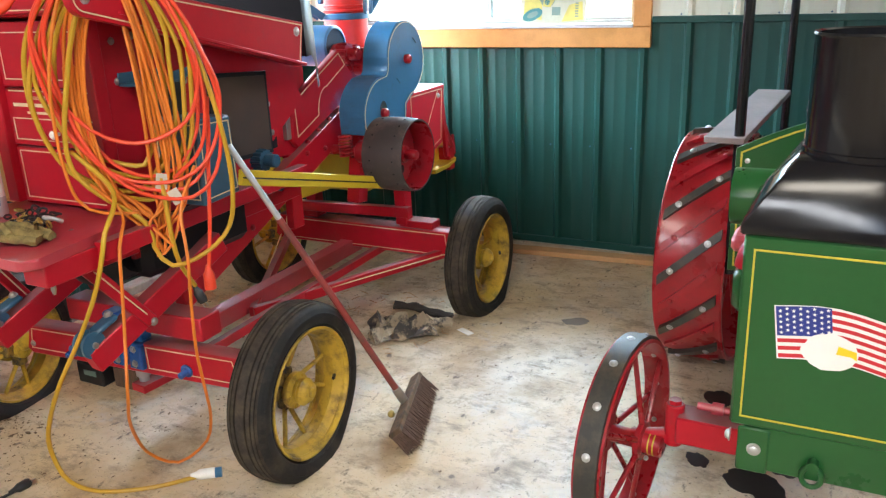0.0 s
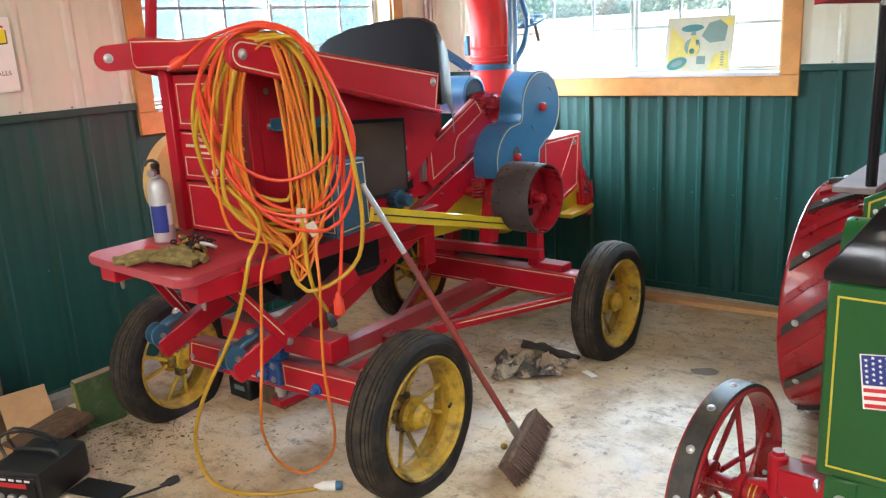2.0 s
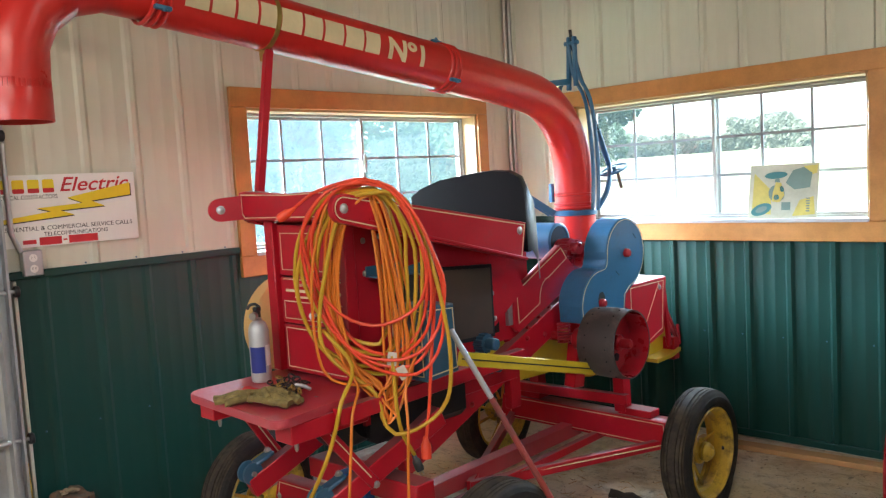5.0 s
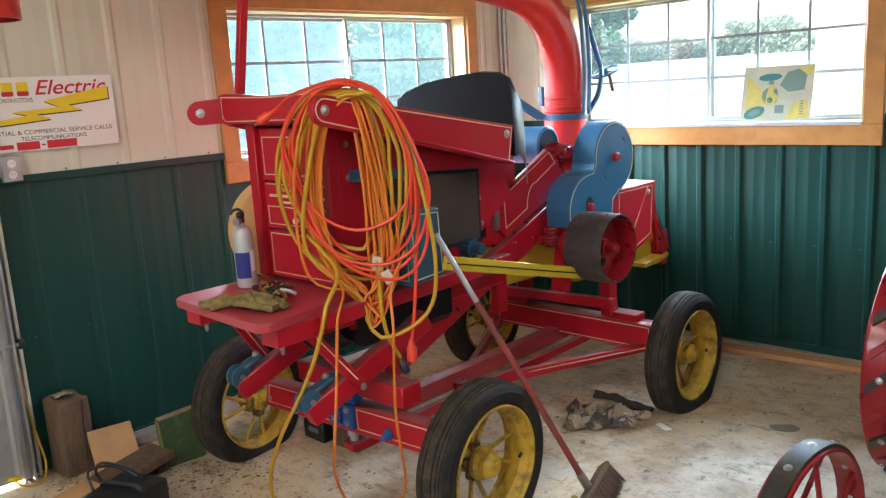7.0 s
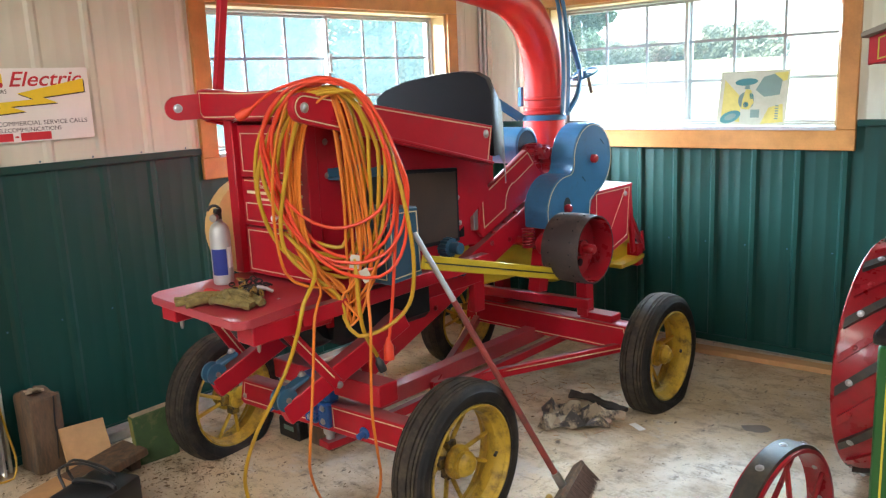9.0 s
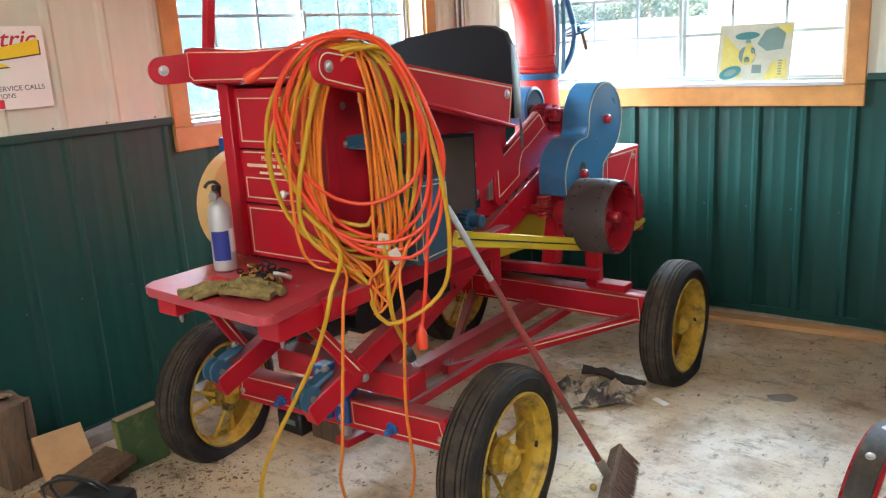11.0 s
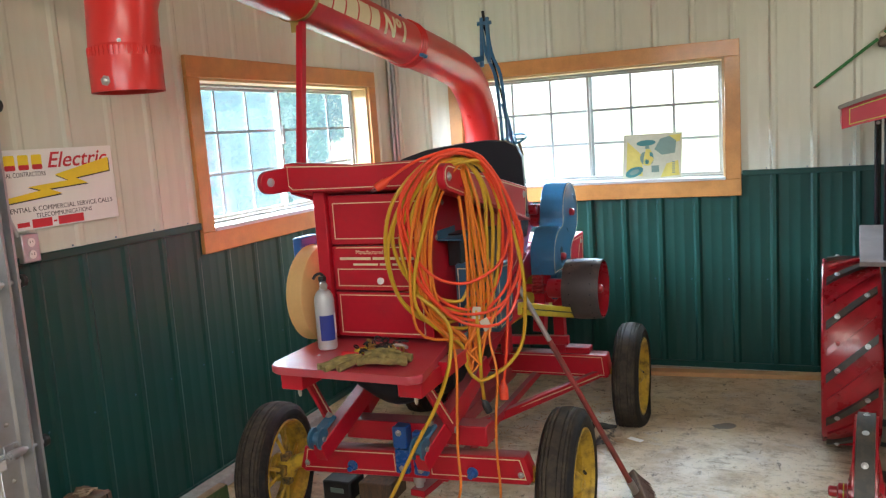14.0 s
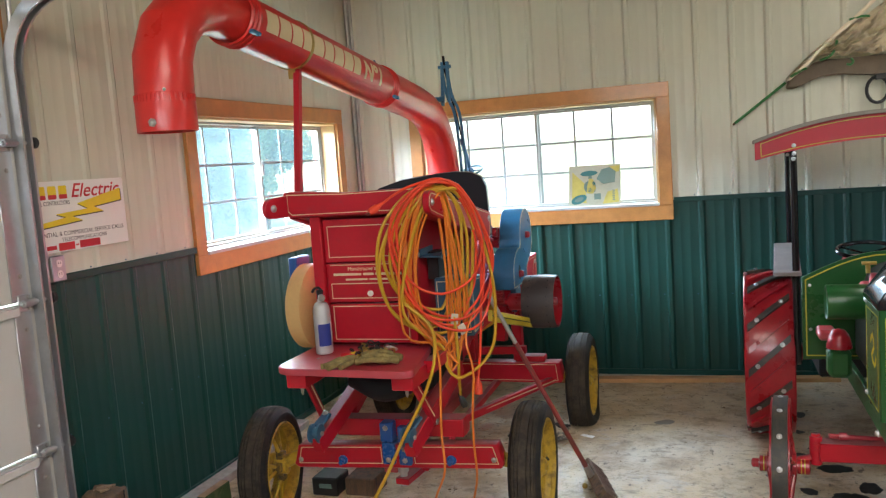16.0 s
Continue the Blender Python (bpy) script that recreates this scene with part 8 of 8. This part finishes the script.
# crumbs of dirt, thickest by the wheels and the wall
bm = B()
spots = [(0.85, -3.0, 0.22, 90), (1.0, -2.75, 0.25, 80), (0.72, -2.80, 0.10, 110), (2.2, -1.6, 0.5, 30), (2.6, -1.8, 0.6, 25), (0.5, -3.1, 0.2, 70), (2.6, -0.5, 0.5, 120), (1.0, -1.6, 0.4, 150), (1.3, -2.45, 0.2, 60), (2.3, -2.9, 0.4, 12), (1.6, -0.9, 0.3, 80), (0.62, -2.95, 0.09, 170), (0.22, -3.33, 0.10, 120), (0.78, -3.02, 0.14, 130), (0.45, -2.9, 0.06, 80)]
for cx, cy, s, count in spots:
    for _ in range(count):
        x, y = rnd.gauss(cx, s), rnd.gauss(cy, s * 0.8)
        if x < 0.06 or y > -0.06:
            continue
        q = rnd.uniform(0.0022, 0.0075) * (2.0 if rnd.random() < 0.08 else 1)
        a, thin = rnd.uniform(0, math.pi), rnd.uniform(0.22, 0.6)
        pts = []
        for k in range(7):
            u, v = q * rnd.uniform(0.5, 1.3) * math.cos(k * math.tau / 7), q * thin * rnd.uniform(0.5, 1.3) * math.sin(k * math.tau / 7)
            pts.append((x + u * math.cos(a) - v * math.sin(a), y + u * math.sin(a) + v * math.cos(a)))
        plate(bm, pts, flat_z(0.0006), q * rnd.uniform(0.08, 0.3))
tagged(part("floor_crumbs", bm, DIRT, None, "scattered crumbs of dry dirt and leaf litter on concrete", smooth=0), category="dirt", kind="stuff")
bm = B()
for _ in range(160):
    x, y = rnd.uniform(0.5, 1.9), rnd.gauss(-1.3, 0.35)
    a, q = rnd.uniform(0, 6), rnd.uniform(0.02, 0.06)
    p = Vector((x, y, 0.004))
    cyl(bm, p, p + Vector((q * math.cos(a), q * math.sin(a), rnd.uniform(0, 0.008))), 0.0014, n=4)
tagged(part("straw_litter", bm, RAW_WOOD, None, "thin straw scattered under the machine", smooth=0), category="straw", kind="stuff")

# ---- outside ----
def land(d):
    """The height of the field at a distance from the barn."""
    return -0.2 + 0.026 * max(0.0, min(d, 320.0) - 25.0)


bm = B()
rings = [[bm.verts.new((d * math.cos(a), d * math.sin(a), land(d))) for a in np.linspace(0, math.tau, 49)[:-1]] for d in (14, 25, 45, 80, 140, 220, 320, 1200)]
bm.faces.new(rings[0])
for a, b in zip(rings, rings[1:]):
    for k in range(48):
        bm.faces.new((a[k], a[(k + 1) % 48], b[(k + 1) % 48], b[k]))
tagged(part("ground", bm, GRASS), "sunlit mown field outside", "ground", kind="structure")


def tree(x, y, h, spread, seed, count, low=0.45):
    th = thing("tree", (x, y, -0.2), "broad green leafy tree standing outside in the field", "tree", "trees outside")
    r = random.Random(seed)
    bm = B()
    tube(bm, [(x, y, -0.25), (x + r.uniform(-0.1, 0.1), y, h * 0.25), (x + r.uniform(-0.3, 0.3), y + 0.1, h * 0.6), (x, y, h * 0.85)], h * 0.028, 8, radii=lambda u: 1.2 - u, step=0.4)
    tips = []
    for k in range(12):
        a, z0 = r.uniform(0, math.tau), h * r.uniform(low * 0.4, 0.6)
        q = spread * r.uniform(0.5, 0.95)
        tip = Vector((x + q * math.cos(a), y + q * math.sin(a), z0 + h * r.uniform(0.1, 0.32)))
        tips.append(tip)
        tube(bm, [(x, y, z0), (x + q * 0.5 * math.cos(a), y + q * 0.5 * math.sin(a), (z0 + tip.z) / 2 + 0.1), tip], h * 0.010, 5, radii=lambda u: 1.1 - u, step=0.5)
    part("trunk", bm, BARK, th)
    centres = [(t, spread * r.uniform(0.28, 0.5)) for t in tips] + [(Vector((x + r.uniform(-0.4, 0.4) * spread, y + r.uniform(-0.4, 0.4) * spread, h * r.uniform(low, 0.95))), spread * r.uniform(0.3, 0.5)) for _ in range(10)]
    verts, faces = [], []
    for k in range(count * 3):
        c, q = centres[k % len(centres)]
        d = Vector((r.gauss(0, 1), r.gauss(0, 1), r.gauss(0, 0.8)))
        p = c + d.normalized() * q * r.random() ** 0.4
        s = h * r.uniform(0.008, 0.017)
        u = Vector((r.uniform(-1, 1), r.uniform(-1, 1), r.uniform(-1, 1))).normalized()
        v = u.orthogonal().normalized()
        i = len(verts)
        verts += [p - u * s, p + v * s * 0.6, p + u * s, p - v * s * 0.6]
        faces.append((i, i + 1, i + 2, i + 3))
    me = bpy.data.meshes.new("crown")
    me.from_pydata([Vector(v) - ORG[th] for v in verts], [], faces)
    me.materials.append(LEAF)
    crown = new("crown", me)
    crown.parent = th
    return th


tree(-12.5, 7.3, 6.5, 2.4, 3, 9000, 0.1)
tree(-16.5, 8.0, 7.5, 3.0, 4, 6000, 0.1)
tree(-8.6, 9.2, 5.0, 2.0, 13, 9000, 0.06)
tree(-12.0, 13.2, 5.5, 2.4, 14, 9000, 0.06)
tree(-10.0, 11.6, 5.0, 2.0, 15, 8000, 0.06)
tree(-9.8, 14.9, 5.5, 1.6, 17, 7000, 0.06)
tree(-16.0, 18.5, 6.5, 3.0, 16, 7000, 0.06)
tree(-22.0, -2.0, 9.0, 3.6, 7, 3000)
# far woods across the field
r = random.Random(8)
verts, faces = [], []
for k in range(30000):
    u = r.random()
    ang = radians(109 + 36 * u)
    dist = 260 + 40 * noise.noise(Vector((u * 4, 0, 0))) + r.uniform(0, 25)
    hh = (5.0 + 6.5 * min(1.0, u * 22) if u < 0.15 else 6.0) + 3 * noise.noise(Vector((u * 14, 3, 0)))
    gap = noise.noise(Vector((u * 4, 7, 0)))
    p = Vector((dist * math.cos(ang), dist * math.sin(ang), land(dist) + r.random() ** 0.8 * (hh if gap > -0.25 else hh * 0.35)))
    s = r.uniform(0.3, 0.8)
    a = Vector((r.uniform(-1, 1), r.uniform(-1, 1), r.uniform(-1, 1))).normalized()
    b = a.orthogonal().normalized()
    i = len(verts)
    verts += [p - a * s, p + b * s, p + a * s, p - b * s]
    faces.append((i, i + 1, i + 2, i + 3))
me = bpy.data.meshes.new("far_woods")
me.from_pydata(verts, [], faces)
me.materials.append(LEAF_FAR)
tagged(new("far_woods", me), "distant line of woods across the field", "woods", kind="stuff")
bm = B()
for _ in range(900):
    x, y = (r.uniform(-6, 8), r.uniform(1.5, 9)) if r.random() < 0.6 else (r.uniform(-9, -1.2), r.uniform(-5, 6))
    hgt = r.uniform(0.2, 0.6)
    p = Vector((x, y, -0.2))
    q = Vector((x + r.uniform(-0.15, 0.15), y + r.uniform(-0.15, 0.15), -0.2 + hgt))
    beam(bm, p, q, 0.02, 0.004, 0)
tagged(part("tall_grass", bm, LEAF, None, "tall grass stems outside the windows", smooth=0), category="grass", kind="stuff")
